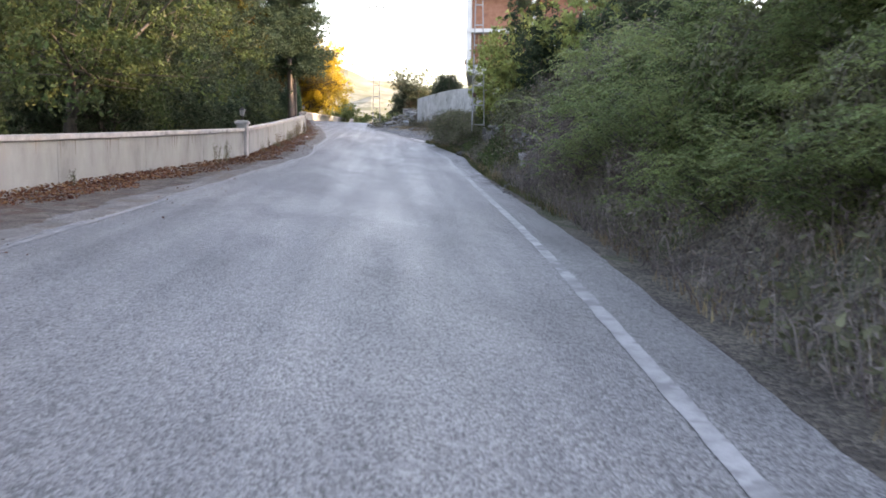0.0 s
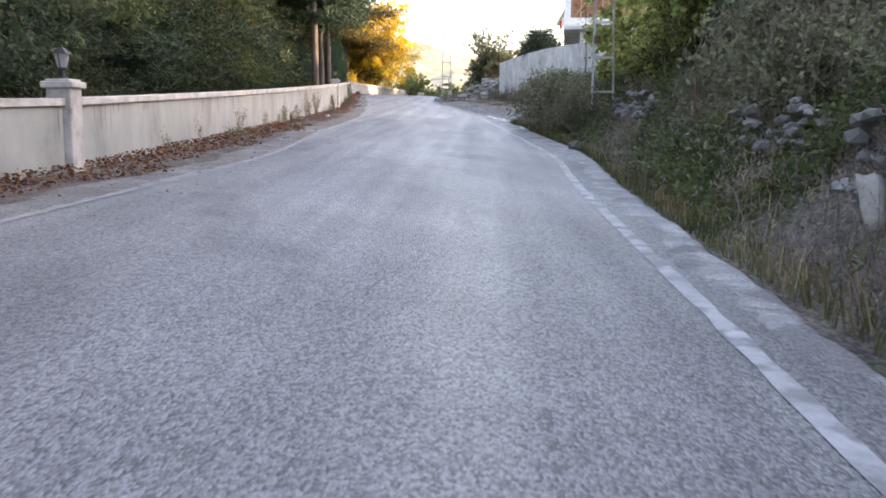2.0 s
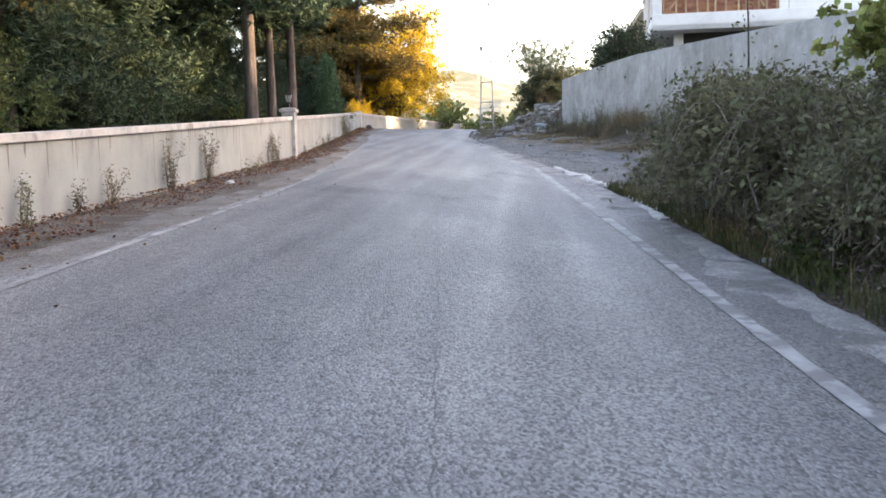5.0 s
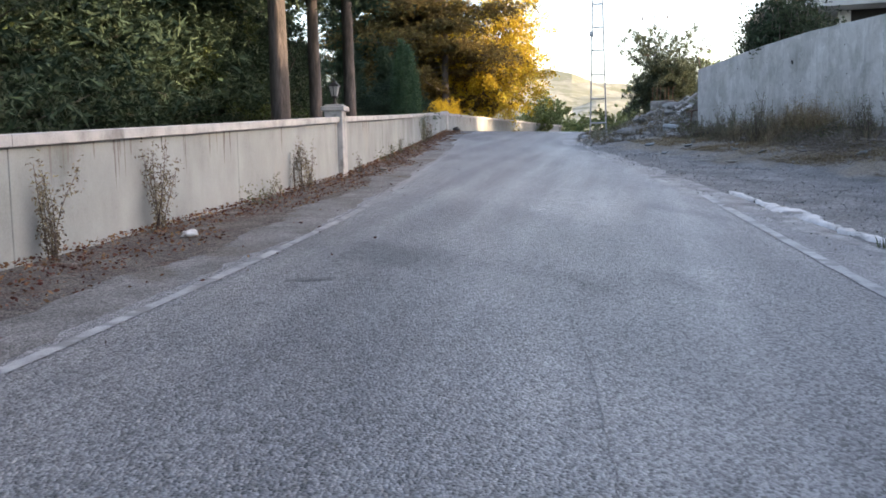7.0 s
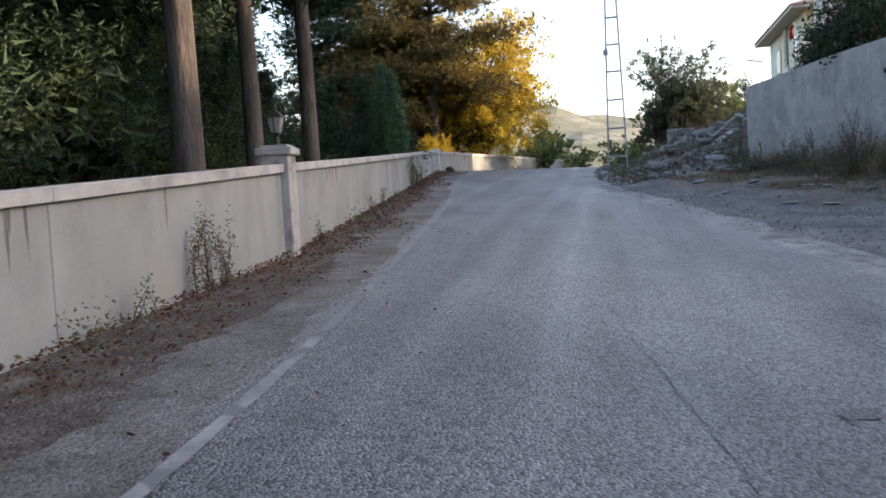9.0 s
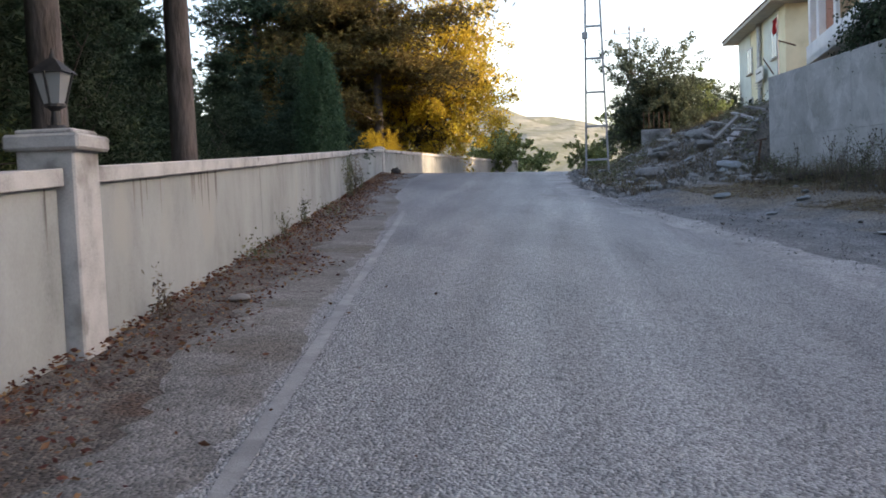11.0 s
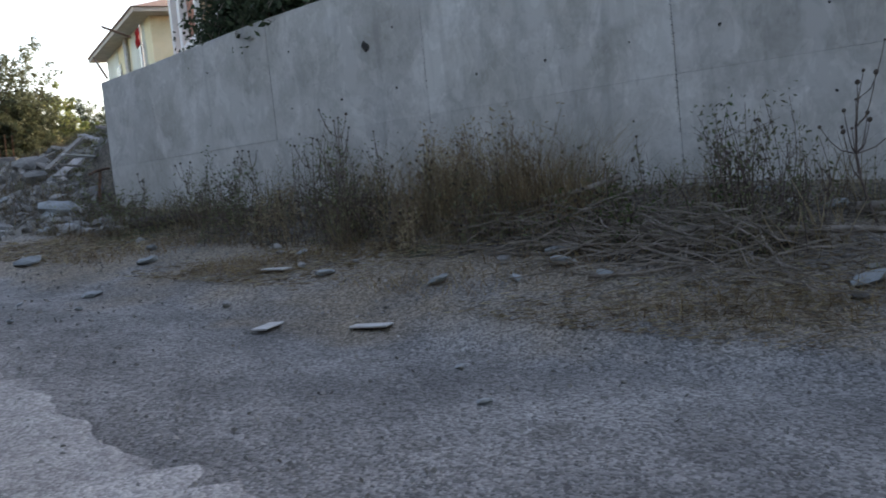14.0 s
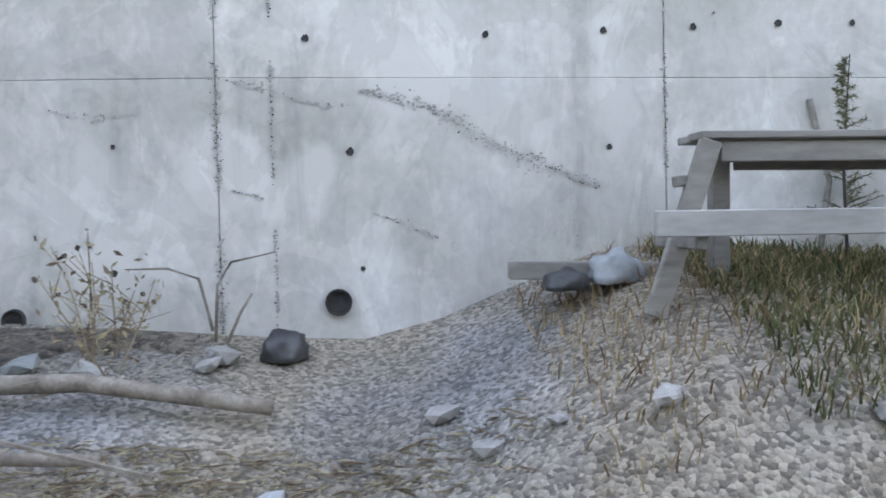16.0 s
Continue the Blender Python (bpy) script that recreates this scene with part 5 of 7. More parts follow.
pole_far = pylon(30.2, 75.0, -27, 10.6, 0.66, 0.14, (0.55, 1.5, 2.45, 3.4, 4.3, 5.2, 6.1, 7.0, 7.9, 8.8, 9.7, 10.4), "grey steel ladder-shaped utility pole at the roadside")
part("bracket", box((0.16, 0.12, 0.2), pose(-0.24, 0, 4.05), 0.02), STEEL, pole_far, "grey steel bracket box")
part("cross_arm", box((1.5, 0.07, 0.07), pose(0, 0, 9.9), 0.005), STEEL, pole_far)
for dx in (-0.6, 0.0, 0.6):
    bm = bmesh.new()
    for k in range(3):
        bmesh.ops.create_cone(bm, cap_ends=True, segments=10, radius1=0.07, radius2=0.04, depth=0.05, matrix=pose(dx, 0, 9.98 + 0.055 * k))
    part("insulator", bm, INSULATOR, pole_far, "brown porcelain insulator")
pole_near = pylon(19.95, 38.75, -22, 9.5, 0.60, 0.2, (0.62, 1.5, 2.4, 3.3, 4.2, 5.1, 6.0, 6.9, 7.8, 8.7, 9.3), "grey steel ladder-shaped utility pole rising from the brambles")
part("tree_tag", box((0.14, 0.05, 0.2), pose(-0.2, -0.08, 1.95), 0.01), RUST, pole_near, "rusty metal plate")
far_post = thing("line_post", pose(42.05, 94.23, 6.4, 0, 0, -30), "slim concrete line post with three insulators", "utility pole")
bm = bmesh.new()
bmesh.ops.create_cone(bm, cap_ends=True, segments=10, radius1=0.06, radius2=0.04, depth=6.0, matrix=pose(0, 0, 3.0))
part("post", bm, STEEL, far_post)
part("cross_arm", box((1.7, 0.035, 0.035), pose(0, 0, 5.75), 0.004), STEEL, far_post)
for dx in (-0.75, 0.0, 0.75):
    bm = bmesh.new()
    bmesh.ops.create_cone(bm, cap_ends=True, segments=8, radius1=0.06, radius2=0.03, depth=0.22, matrix=pose(dx, 0, 5.9 + (0.12 if dx == 0 else 0)))
    part("insulator", bm, INSULATOR, far_post)


def wire(a, b, sag):
    a, b = Vector(a), Vector(b)
    p = Pile()
    pts = [a.lerp(b, k / 14) - Vector((0, 0, sag * 4 * (k / 14) * (1 - k / 14))) for k in range(15)]
    p.tube(pts, [0.008] * 15, 4)
    ob = p.make("overhead_wire", IRON)
    return tagged(ob, "thin dark overhead wire strung between poles", "wire", "overhead wires")


zt = gz(30.45, 74.9) + 9.95
wire((30.0, 75.1, zt), (16.0, 66.0, 9.4), 0.5)
wire((30.9, 74.7, zt), (20.0, 38.75, gz(19.95, 38.75) + 9.3), 0.6)


# ---- unfinished white building ----
def frame_m(x, y, z, ux, uy):
    n = math.hypot(ux, uy)
    ux, uy = ux / n, uy / n
    return Matrix(((ux, -uy, 0, x), (uy, ux, 0, y), (0, 0, 1, z), (0, 0, 0, 1)))


# local x runs along the front, local y back from the road, z from the slab's underside
shell = thing("unfinished_building", frame_m(35.9, 69.5, 8.55, 0.87, -0.49), "unfinished white building with brick infill and bare concrete columns", "building")
L_F, L_S = 13.0, 13.8
# plain box whose near-black colour stands in for shade under the slab
part("ground_floor_shade", box((L_F - 2.4, L_S - 2.4, 3.6), pose(L_F / 2, L_S / 2, -1.8)), DARK, shell, "recessed ground floor coloured near black for the shade under the slab")
part("floor_slab", box((L_F, L_S, 0.25), pose(L_F / 2, L_S / 2, 0.125), 0.01), WHITE_WALL, shell)
part("floor_band", box((L_F, 0.18, 0.72), pose(L_F / 2, 0.09, 0.36), 0.01), WHITE_WALL, shell, "white rendered parapet band")
part("floor_band", box((0.18, L_S - 0.2, 0.72), pose(0.09, L_S / 2 + 0.1, 0.362), 0.01), WHITE_WALL, shell, "white rendered parapet band")
part("floor_slab", box((L_F, L_S, 0.3), pose(L_F / 2, L_S / 2, 3.55), 0.01), WHITE_WALL, shell)
part("floor_slab", box((L_F - 0.4, L_S - 0.4, 0.25), pose(L_F / 2, L_S / 2, 6.5), 0.01), WHITE_WALL, shell)
for (cx, cy, sx, sy) in ((0.25, 0.25, 0.4, 0.4), (5.6, 0.3, 0.35, 0.3), (9.8, 0.3, 0.35, 0.3), (0.25, 4.6, 0.3, 0.4), (0.25, 9.0, 0.3, 0.4), (0.25, 12.0, 0.3, 0.45), (0.25, 13.5, 0.35, 0.4), (12.8, 0.3, 0.35, 0.35)):
    part("column", box((sx, sy, 2.7), pose(cx, cy, 2.06), 0.015), WHITE_WALL, shell, "white concrete column")
    part("column", box((sx, sy, 2.6), pose(cx, cy, 5.02), 0.015), WHITE_WALL, shell, "white concrete column")
for cx, cy in ((1.4, 1.4), (6.0, 1.4), (1.4, 8.0), (1.4, 12.6)):
    part("column", box((0.4, 0.4, 3.4), pose(cx - 0.15, cy - 0.15, -1.72), 0.015), WHITE_WALL, shell, "white concrete column")
part("wall", box((L_F - 0.7, 0.19, 2.6), pose(L_F / 2, 0.75, 2.05)), BRICK, shell, "red hollow brick infill wall")
part("wall", box((0.19, L_S - 1.0, 2.6), pose(0.45, L_S / 2, 2.05)), BRICK, shell, "red hollow brick infill wall")
part("wall", box((L_F - 6.2, 0.12, 2.66), pose(5.8 + (L_F - 6.2) / 2, 0.2, 2.06)), WHITE_WALL, shell, "white rendered wall")
part("wall", box((L_F - 1, L_S - 1, 2.6), pose(L_F / 2, L_S / 2 + 0.3, 4.98)), BRICK, shell, "red hollow brick infill wall")
brng = random.Random(3)
bricks = bmesh.new()
add_box(bricks, (0.27, 0.03, 0.125), Matrix(), 0.006)
bme = bpy.data.meshes.new("brick")
bricks.to_mesh(bme)
bricks.free()
bme.materials.append(BRICK)
for r in range(17):
    for c in range(18):
        if brng.random() < 0.12:
            continue
        o = new("brick", bme)
        o.parent = shell
        o.matrix_local = pose(0.62 + (c + 0.5 * (r % 2)) * 0.283, 0.645 + brng.uniform(-0.006, 0.006), 0.86 + r * 0.142)
for k in range(12):
    x = 0.6 + k * 0.44 + brng.uniform(-0.1, 0.1)
    part("timber_prop", box((0.075, 0.075, 2.65), pose(x, 0.42, 2.05, brng.uniform(-1, 1), brng.uniform(-2.5, 2.5), 0), 0.006), WOOD_RAW, shell, "raw timber prop")
for x, a in ((1.6, 38), (4.1, -34)):
    part("timber_brace", box((0.06, 0.05, 2.6), pose(x, 0.36, 2.0, 0, a, 0), 0.005), WOOD_RAW, shell, "raw timber brace")
for k in range(9):
    part("timber_prop", box((0.075, 0.075, 2.65), pose(0.22, 5.2 + k * 0.42, 2.05, brng.uniform(-2, 2), 0, 0), 0.006), WOOD_RAW, shell, "raw timber prop")

# ---- yellow house ----
house = thing("yellow_house", frame_m(49.6, 91.6, 7.0, 0.42, 0.906), "two-storey yellow rendered house with overhanging tiled roof", "house")
HL, HW, HH = 12.4, 9.5, 6.3                     # along the road side, deep, high
part("wall", box((HL, HW, HH + 1.5), pose(HL / 2, -HW / 2, HH / 2 - 0.75)), YELLOW_WALL, house, "pale yellow rendered wall")
part("wall_panel", box((3.6, 0.03, HH + 1), pose(3.2, 0.017, HH / 2 - 0.5)), GREY_PANEL, house, "grey-green wall strip")
part("wall_panel", box((3.6, 0.03, HH + 1), pose(10.6, 0.017, HH / 2 - 0.5)), GREY_PANEL, house, "grey-green wall strip")
part("eave", box((HL + 1.8, HW + 1.8, 0.22), pose(HL / 2, -HW / 2, HH + 0.1), 0.02), EAVE, house, "pale boarded eave")
bm = bmesh.new()
ex, ey = 1.0, 1.0
v = [bm.verts.new(c) for c in ((-ex, ey, HH + 0.215), (HL + ex, ey, HH + 0.215), (HL + ex, -HW - ey, HH + 0.215), (-ex, -HW - ey, HH + 0.215), (HW / 2, -HW / 2, HH + 2.4), (HL - HW / 2, -HW / 2, HH + 2.4))]
for q in ((0, 1, 5, 4), (1, 2, 5), (2, 3, 4, 5), (3, 0, 4), (3, 2, 1, 0)):
    bm.faces.new([v[i] for i in q])
part("roof", bm, ROOF, house, "red tiled hipped roof")
part("chimney", box((0.5, 0.5, 1.4), pose(1.4, -1.2, HH + 0.95), 0.02), EAVE, house)
bm = bmesh.new()
bmesh.ops.create_cone(bm, cap_ends=True, segments=12, radius1=0.13, radius2=0.13, depth=HH + 0.9, matrix=pose(5.7, 0.15, HH / 2 - 0.45))
part("downpipe", bm, STEEL, house, "grey downpipe")


def window(x, z, w, h):
    ob = part("window", box((w + 0.14, 0.06, h + 0.14), pose(x, 0.05, z), 0.008), WHITE_PLASTIC, house, "white framed window")
    for s in (-1, 1):
        part("pane", box((w / 2 - 0.05, 0.02, h - 0.06), pose(x + s * w / 4, 0.085, z)), GLASS, ob)
    part("sill", box((w + 0.3, 0.18, 0.07), pose(x, 0.11, z - h / 2 - 0.09), 0.008), EAVE, ob)


for x, z in ((2.2, 4.6), (8.8, 4.6), (2.2, 1.6), (8.8, 1.6)):
    window(x, z, 1.15, 1.45)
board = part("sign_board", box((1.9, 0.06, 0.75), pose(5.0, 0.3, 3.35), 0.01), WHITE_PLASTIC, house, "white sign board with a plain bar of writing")
part("sign_bar", box((1.3, 0.01, 0.1), pose(5.0, 0.336, 3.42)), IRON, board)
for k in range(3):
    part("balcony_rail", box((1.9, 0.04, 0.04), pose(5.0, 0.34, 2.6 + 0.17 * k)), EAVE, house)

# ---- flagpole ----
fx, fy = 45.5, 86.9
pole = thing("flagpole", pose(fx, fy, 6.8, 0, 0, -30), "thin flagpole with a hanging red flag", "flagpole")
bm = bmesh.new()
bmesh.ops.create_cone(bm, cap_ends=True, segments=8, radius1=0.05, radius2=0.03, depth=4.9, matrix=pose(0, 0, 2.45))
part("pole", bm, STEEL, pole)
v, f = [], []
for i in range(9):
    for j in range(5):
        v.append((-0.03 - 0.045 * j + 0.02 * math.sin(i), 0.05 * math.sin(j * 1.9 + i * 0.3), 4.8 - i * 0.085 - 0.05 * j))
for i in range(8):
    for j in range(4):
        k = i * 5 + j
        f.append((k, k + 1, k + 6, k + 5))
part_flag = obj("flag", v, f, FLAG_RED, pole, "hanging red cloth flag", smooth=True)
sl = part_flag.modifiers.new("thickness", "SOLIDIFY")
sl.thickness = 0.006

# bare bars that stick out over the retaining wall
for (a, b) in (((30.75, 67.2, 6.75), (29.9, 66.6, 6.72)), ((30.9, 68.1, 6.3), (31.25, 68.9, 6.75))):
    p = Pile()
    p.tube([a, Vector(a).lerp(Vector(b), 0.5), b], [0.018, 0.017, 0.016], 6)
    tagged(p.make("steel_bar", RUST), "rusty bar sticking out over the concrete wall", "bar", "bars on the concrete wall")
p = Pile()
p.tube([(30.75, 68.36, 4.9), (30.72, 68.4, 4.6), (30.7, 68.42, 3.9)], [0.025, 0.025, 0.025], 6)
p.tube([(30.4, 68.1, 4.85), (30.75, 68.45, 4.92), (31.3, 68.9, 4.98)], [0.022, 0.022, 0.022], 6)
tagged(p.make("bent_bar", RUST), "bent rusty reinforcing bar at the wall's end", "bar", "bars on the concrete wall")

# ---- concrete stub with bare bars ----
stub = thing("concrete_block", pose(37.8, 84.6, gz(37.8, 84.6) - 0.45, 0, 0, -32), "pale concrete foundation block with bare reinforcing bars", "concrete block")
part("block", box((1.2, 1.0, 1.2), pose(0, 0, 0.6), 0.03), GUTTER, stub)
for k in range(6):
    p = Pile()
    x = -0.5 + 0.2 * k
    p.tube([(x, -0.4 + 0.2 * (k % 2), 1.15), (x + 0.02, -0.4 + 0.2 * (k % 2), 1.9)], [0.02, 0.018], 5)
    p.make("steel_bar", RUST, stub)

# ---- rubble slope: stones, timbers and boards ----
rrng = random.Random(8)
stone_meshes = []
for k in range(6):
    bm = stone_bm(rrng, rrng.uniform(0.8, 1.2), rrng.uniform(0.6, 1.0), rrng.uniform(0.4, 0.75), 2 if k < 2 else 1)
    bmesh.ops.recalc_face_normals(bm, faces=bm.faces)
    me = bpy.data.meshes.new("stone")
    bm.to_mesh(me)
    bm.free()
    me.materials.append(STONE if k % 3 else STONE_BLUE)
    stone_meshes.append(me)


dark_meshes = []
for me in stone_meshes:
    me = me.copy()
    me.materials[0] = STONE_DARK
    dark_meshes.append(me)


def stone(x, y, size, group, label="grey angular field stone lying on the ground", mesh=None, lift=0.0, flat=1.0, name="stone"):
    ob = new(name, mesh or rrng.choice(stone_meshes))
    z = gz(x, y)
    ob.matrix_world = pose(x, y, z + size * 0.22 * flat + lift, rrng.uniform(-18, 18), rrng.uniform(-18, 18), rrng.uniform(0, 360)) @ Matrix.Diagonal((size, size, size * flat, 1))
    return tagged(ob, label, "stone", group)


for k in range(120):
    y = rrng.uniform(67.6, 80.5)
    d = abs(rrng.gauss(0, 2.4)) + 0.4
    x = float(edge_r(y)) + d
    if y < 69.0 and x > 30.6:
        continue
    stone(x, y, rrng.uniform(0.06, 0.2) * (1.5 if rrng.random() < 0.12 else 1), "rubble stones", "broken grey rubble stone on the slope", rrng.choice(stone_meshes if rrng.random() < 0.35 else dark_meshes))
for k in range(45):
    y = rrng.uniform(50, 67)
    x = rrng.uniform(27.8, 30.1) + 0.046 * (y - 55)
    stone(x, y, rrng.uniform(0.04, 0.10), "stones at the concrete wall", "small grey stone at the foot of the wall")
for x, y, s in ((28.55, 59.19, 0.12), (28.76, 59.36, 0.11), (28.13, 60.08, 0.1), (28.14, 61.3, 0.09), (28.51, 57.04, 0.13), (28.36, 58.75, 0.07), (28.3, 64.0, 0.12), (27.3, 63.5, 0.1), (28.0, 65.8, 0.16)):
    stone(x, y, s, "slate stones in the yard", "flat blue-grey slate stone in the yard", stone_meshes[0], 0, 0.7, "slate_stone")
for k in range(14):
    y = rrng.uniform(57.5, 68)
    x = rrng.uniform(float(edge_r(y)) + 0.3, 28.5)
    stone(x, y, rrng.uniform(0.02, 0.05), "pebbles in the yard", "small pebble on the gravel")


def plank(x, y, z, length, w, h, rz, ry=0.0, mat_=WOOD_GREY, label="weathered grey plank lying on the rubble", name="plank", group="planks on the rubble"):
    bm = box((length, w, h), Matrix(), 0.004)
    ob = part(name, bm, mat_)
    ob.matrix_world = pose(x, y, z, 0, ry, rz)
    return tagged(ob, label, "plank", group)


for (x, y, ln, w, h, rz, ry, dz) in ((33.4, 76.0, 2.6, 0.12, 0.05, 20, -13, 0.2), (33.9, 75.2, 2.2, 0.1, 0.045, 34, -12, 0.22), (32.7, 72.4, 1.9, 0.1, 0.05, 34, -22, 0.22), (34.2, 72.9, 2.6, 0.1, 0.07, 15, -18, 0.25),
                                     (34.6, 72.0, 2.2, 0.09, 0.08, 40, -16, 0.3), (31.9, 70.6, 0.8, 0.2, 0.03, -30, 10, 0.25), (31.6, 74.5, 1.4, 0.12, 0.05, 60, -10, 0.15)):
    plank(x, y, gz(x, y) + dz, ln, w, h, rz, ry)
plank(31.35, 69.6, gz(31.3, 69.6) + 0.35, 0.75, 0.22, 0.03, -20, 8, WHITE_PLASTIC, "white broken board on the rubble", "board", "boards on the rubble")
for x, y, rz in ((27.01, 60.83, 20), (27.32, 60.1, -75), (28.15, 61.9, 85)):
    plank(x, y, gz(x, y) + 0.02, 0.3, 0.12, 0.015, rz, 0, WHITE_PLASTIC, "white piece of board on the gravel", "board", "boards on the gravel")

for k in range(10):
    y = rrng.uniform(68.8, 79.5)
    x = max(float(edge_r(y)) + rrng.uniform(1.2, 4.2), 30.9 if y < 69.3 else 0)
    stone(x, y, rrng.uniform(0.2, 0.42), "boulders on the rubble", "large earthy lump of rock in the rubble slope", rrng.choice(dark_meshes[:2]), -0.04, rrng.uniform(0.6, 1.0), "boulder")
for (x, y, s) in ((32.2, 72.6, 0.34), (31.7, 71.2, 0.36), (33.0, 74.2, 0.4), (31.4, 73.6, 0.3)):
    stone(x, y, s, "boulders on the rubble", "large earthy boulder in the rubble slope", dark_meshes[0], 0, 1.0, "boulder")
for (x, y, ln, rz, ry) in ((35.6, 79.2, 4.2, 58, -4), (35.9, 78.6, 3.6, 62, -5), (33.9, 70.6, 3.4, 12, -20), (34.3, 70.3, 3.0, 18, -18)):
    plank(x, y, gz(x, y) + 0.16, ln, 0.07, 0.05, rz, ry, WOOD_GREY, "long grey timber lying on the rubble slope", "timber", "timbers on the rubble")

for (xa, ya), (xb, yb), w in (((33.0, 71.0), (35.0, 75.4), 0.16), ((33.3, 70.8), (35.2, 75.0), 0.12), ((32.8, 71.6), (34.6, 76.0), 0.1), ((33.5, 75.8), (35.4, 80.4), 0.14), ((33.9, 75.6), (35.9, 80.0), 0.1), ((32.2, 72.2), (33.4, 74.9), 0.1), ((31.4, 70.6), (32.6, 71.8), 0.2)):
    a, b = Vector((xa, ya, gz(xa, ya) + 0.12)), Vector((xb, yb, gz(xb, yb) + 0.14))
    d = b - a
    c = (a + b) / 2
    plank(c.x, c.y, max(c.z, gz(c.x, c.y) + 0.06), d.length, w, 0.06, math.degrees(math.atan2(d.y, d.x)), -math.degrees(math.asin(d.z / d.length)), WOOD_PALE if w > 0.13 else WOOD_GREY, "long weathered board lying along the rubble slope", "board", "long boards on the rubble")

# ---- logs and brushwood at the wall ----
def log(points, r, label, mat_=TWIG, name="branch", group="branches at the wall"):
    p = Pile()
    pts = [Vector((x, y, gz(x, y) + dz)) for x, y, dz in points]
    p.tube(pts, [r * (1 - 0.35 * i / len(pts)) for i in range(len(pts))], 8)
    return tagged(p.make(name, mat_, smooth=True), label, "branch", group)


log(((29.35, 60.0, 0.2), (29.4, 59.7, 0.24), (29.35, 59.4, 0.3), (29.5, 59.1, 0.36)), 0.032, "grey dead branch resting on brushwood")
log(((28.9, 58.4, 0.12), (29.0, 57.2, 0.12), (29.1, 56.4, 0.1)), 0.028, "pale dead branch lying at the wall")
log(((29.5, 57.3, 0.08), (29.6, 56.6, 0.1), (29.55, 55.9, 0.07)), 0.04, "pale split log lying in the yard")
log(((28.28, 58.85, 0.02), (28.34, 58.5, 0.03), (28.5, 58.12, 0.05)), 0.014, "thin pale stick on the dry grass")
log(((29.5, 65.9, 0.08), (29.6, 65.2, 0.1), (29.7, 64.7, 0.08)), 0.07, "thick weathered log lying along the wall", BARK_GREY, "log")
for k in range(16):
    y = 66.0 + 2.0 * rrng.random()
    stone(29.2 + 0.6 * rrng.random(), y, rrng.uniform(0.1, 0.24), "broken concrete at the wall", "pale lump of broken concrete at the foot of the wall", None, 0, 0.8, "concrete_lump")

# ---- picnic table by the wall ----
table = thing("picnic_table", pose(29.4, 53.4, 3.95), "weathered grey wooden picnic table standing askew in the grass", "picnic table")


def beam(name, a, b, w, h, material=WOOD_GREY, label="", parent=None):
    """A squared timber from a to b, given in the table's own metres."""
    a, b = Vector(a), Vector(b)
    d = (b - a).normalized()
    side = Vector((1, 0, 0)) - d * d.x
    side.normalize()
    up = side.cross(d)
    m = Matrix((( side.x, d.x, up.x, 0), (side.y, d.y, up.y, 0), (side.z, d.z, up.z, 0), (0, 0, 0, 1)))
    c = (a + b) / 2
    return part(name, box((w, (b - a).length, h), Matrix.Translation(c) @ m, 0.004), material, parent or table, label)


beam("top_board", (-0.03, 0.94, 0.595), (-0.03, -1.1, 0.58), 0.14, 0.028)
beam("top_board", (0.115, 0.93, 0.592), (0.115, -1.1, 0.577), 0.14, 0.028)
beam("apron", (-0.06, 0.86, 0.535), (-0.06, -1.0, 0.52), 0.03, 0.075)
beam("rail", (0.15, 0.72, 0.495), (0.15, -0.95, 0.47), 0.03, 0.035)
beam("leg", (-0.08, 0.90, 0.575), (-0.10, 1.12, -0.05), 0.045, 0.075)
beam("leg", (0.10, 0.80, 0.57), (0.10, 0.81, -0.05), 0.07, 0.065)
beam("leg", (-0.08, -0.85, 0.56), (-0.10, -1.05, -0.05), 0.045, 0.075)
beam("leg", (0.10, -0.8, 0.56), (0.10, -0.81, -0.05), 0.07, 0.065)
beam("seat_bearer", (-0.33, 1.03, 0.22), (0.2, 1.0, 0.215), 0.04, 0.05)
beam("seat_bearer", (-0.33, -0.95, 0.2), (0.2, -0.95, 0.2), 0.04, 0.05)
beam("seat_board", (-0.34, 1.19, 0.285), (-0.34, -1.15, 0.262), 0.035, 0.088, WOOD_PALE, "pale grey seat board")
beam("stub", (-0.06, 0.93, 0.44), (-0.06, 1.03, 0.43), 0.05, 0.04)
plank(29.88, 54.64, 4.04, 0.62, 0.1, 0.075, 88, -2, WOOD_GREY, "weathered plank propped beside the picnic table", "plank", "planks by the table")
p = Pile()
p.tube([(30.2, 53.46, 4.0), (30.2, 53.4, 4.4), (30.22, 53.48, 4.78)], [0.016, 0.015, 0.014], 6)
tagged(p.make("wooden_stake", WOOD_GREY), "thin grey stake leaning on the concrete wall", "stake")
seedling = thing("conifer_seedling", pose(30.1, 53.37, gz(30.1, 53.37)), "small sparse conifer seedling against the concrete wall", "seedling")
p, tips = Pile(), []
p.tube([(0, 0, -0.03), (0.01, 0.01, 0.45), (0.0, -0.02, 0.92)], [0.009, 0.007, 0.002], 5)
sr = random.Random(4)
for k in range(70):
    z = 0.1 + 0.8 * k / 70
    w, ln = sr.uniform(0, 6.28), (0.17 - 0.14 * k / 70) * sr.uniform(0.6, 1.2)
    tip = Vector((ln * math.cos(w), ln * math.sin(w), z + 0.35 * ln))
    p.tube([(0, 0, z), tip], [0.003, 0.0015], 3)
    for j in range(9):
        tips.append(tuple(Vector((0, 0, z)).lerp(tip, 0.2 + 0.8 * j / 9)))
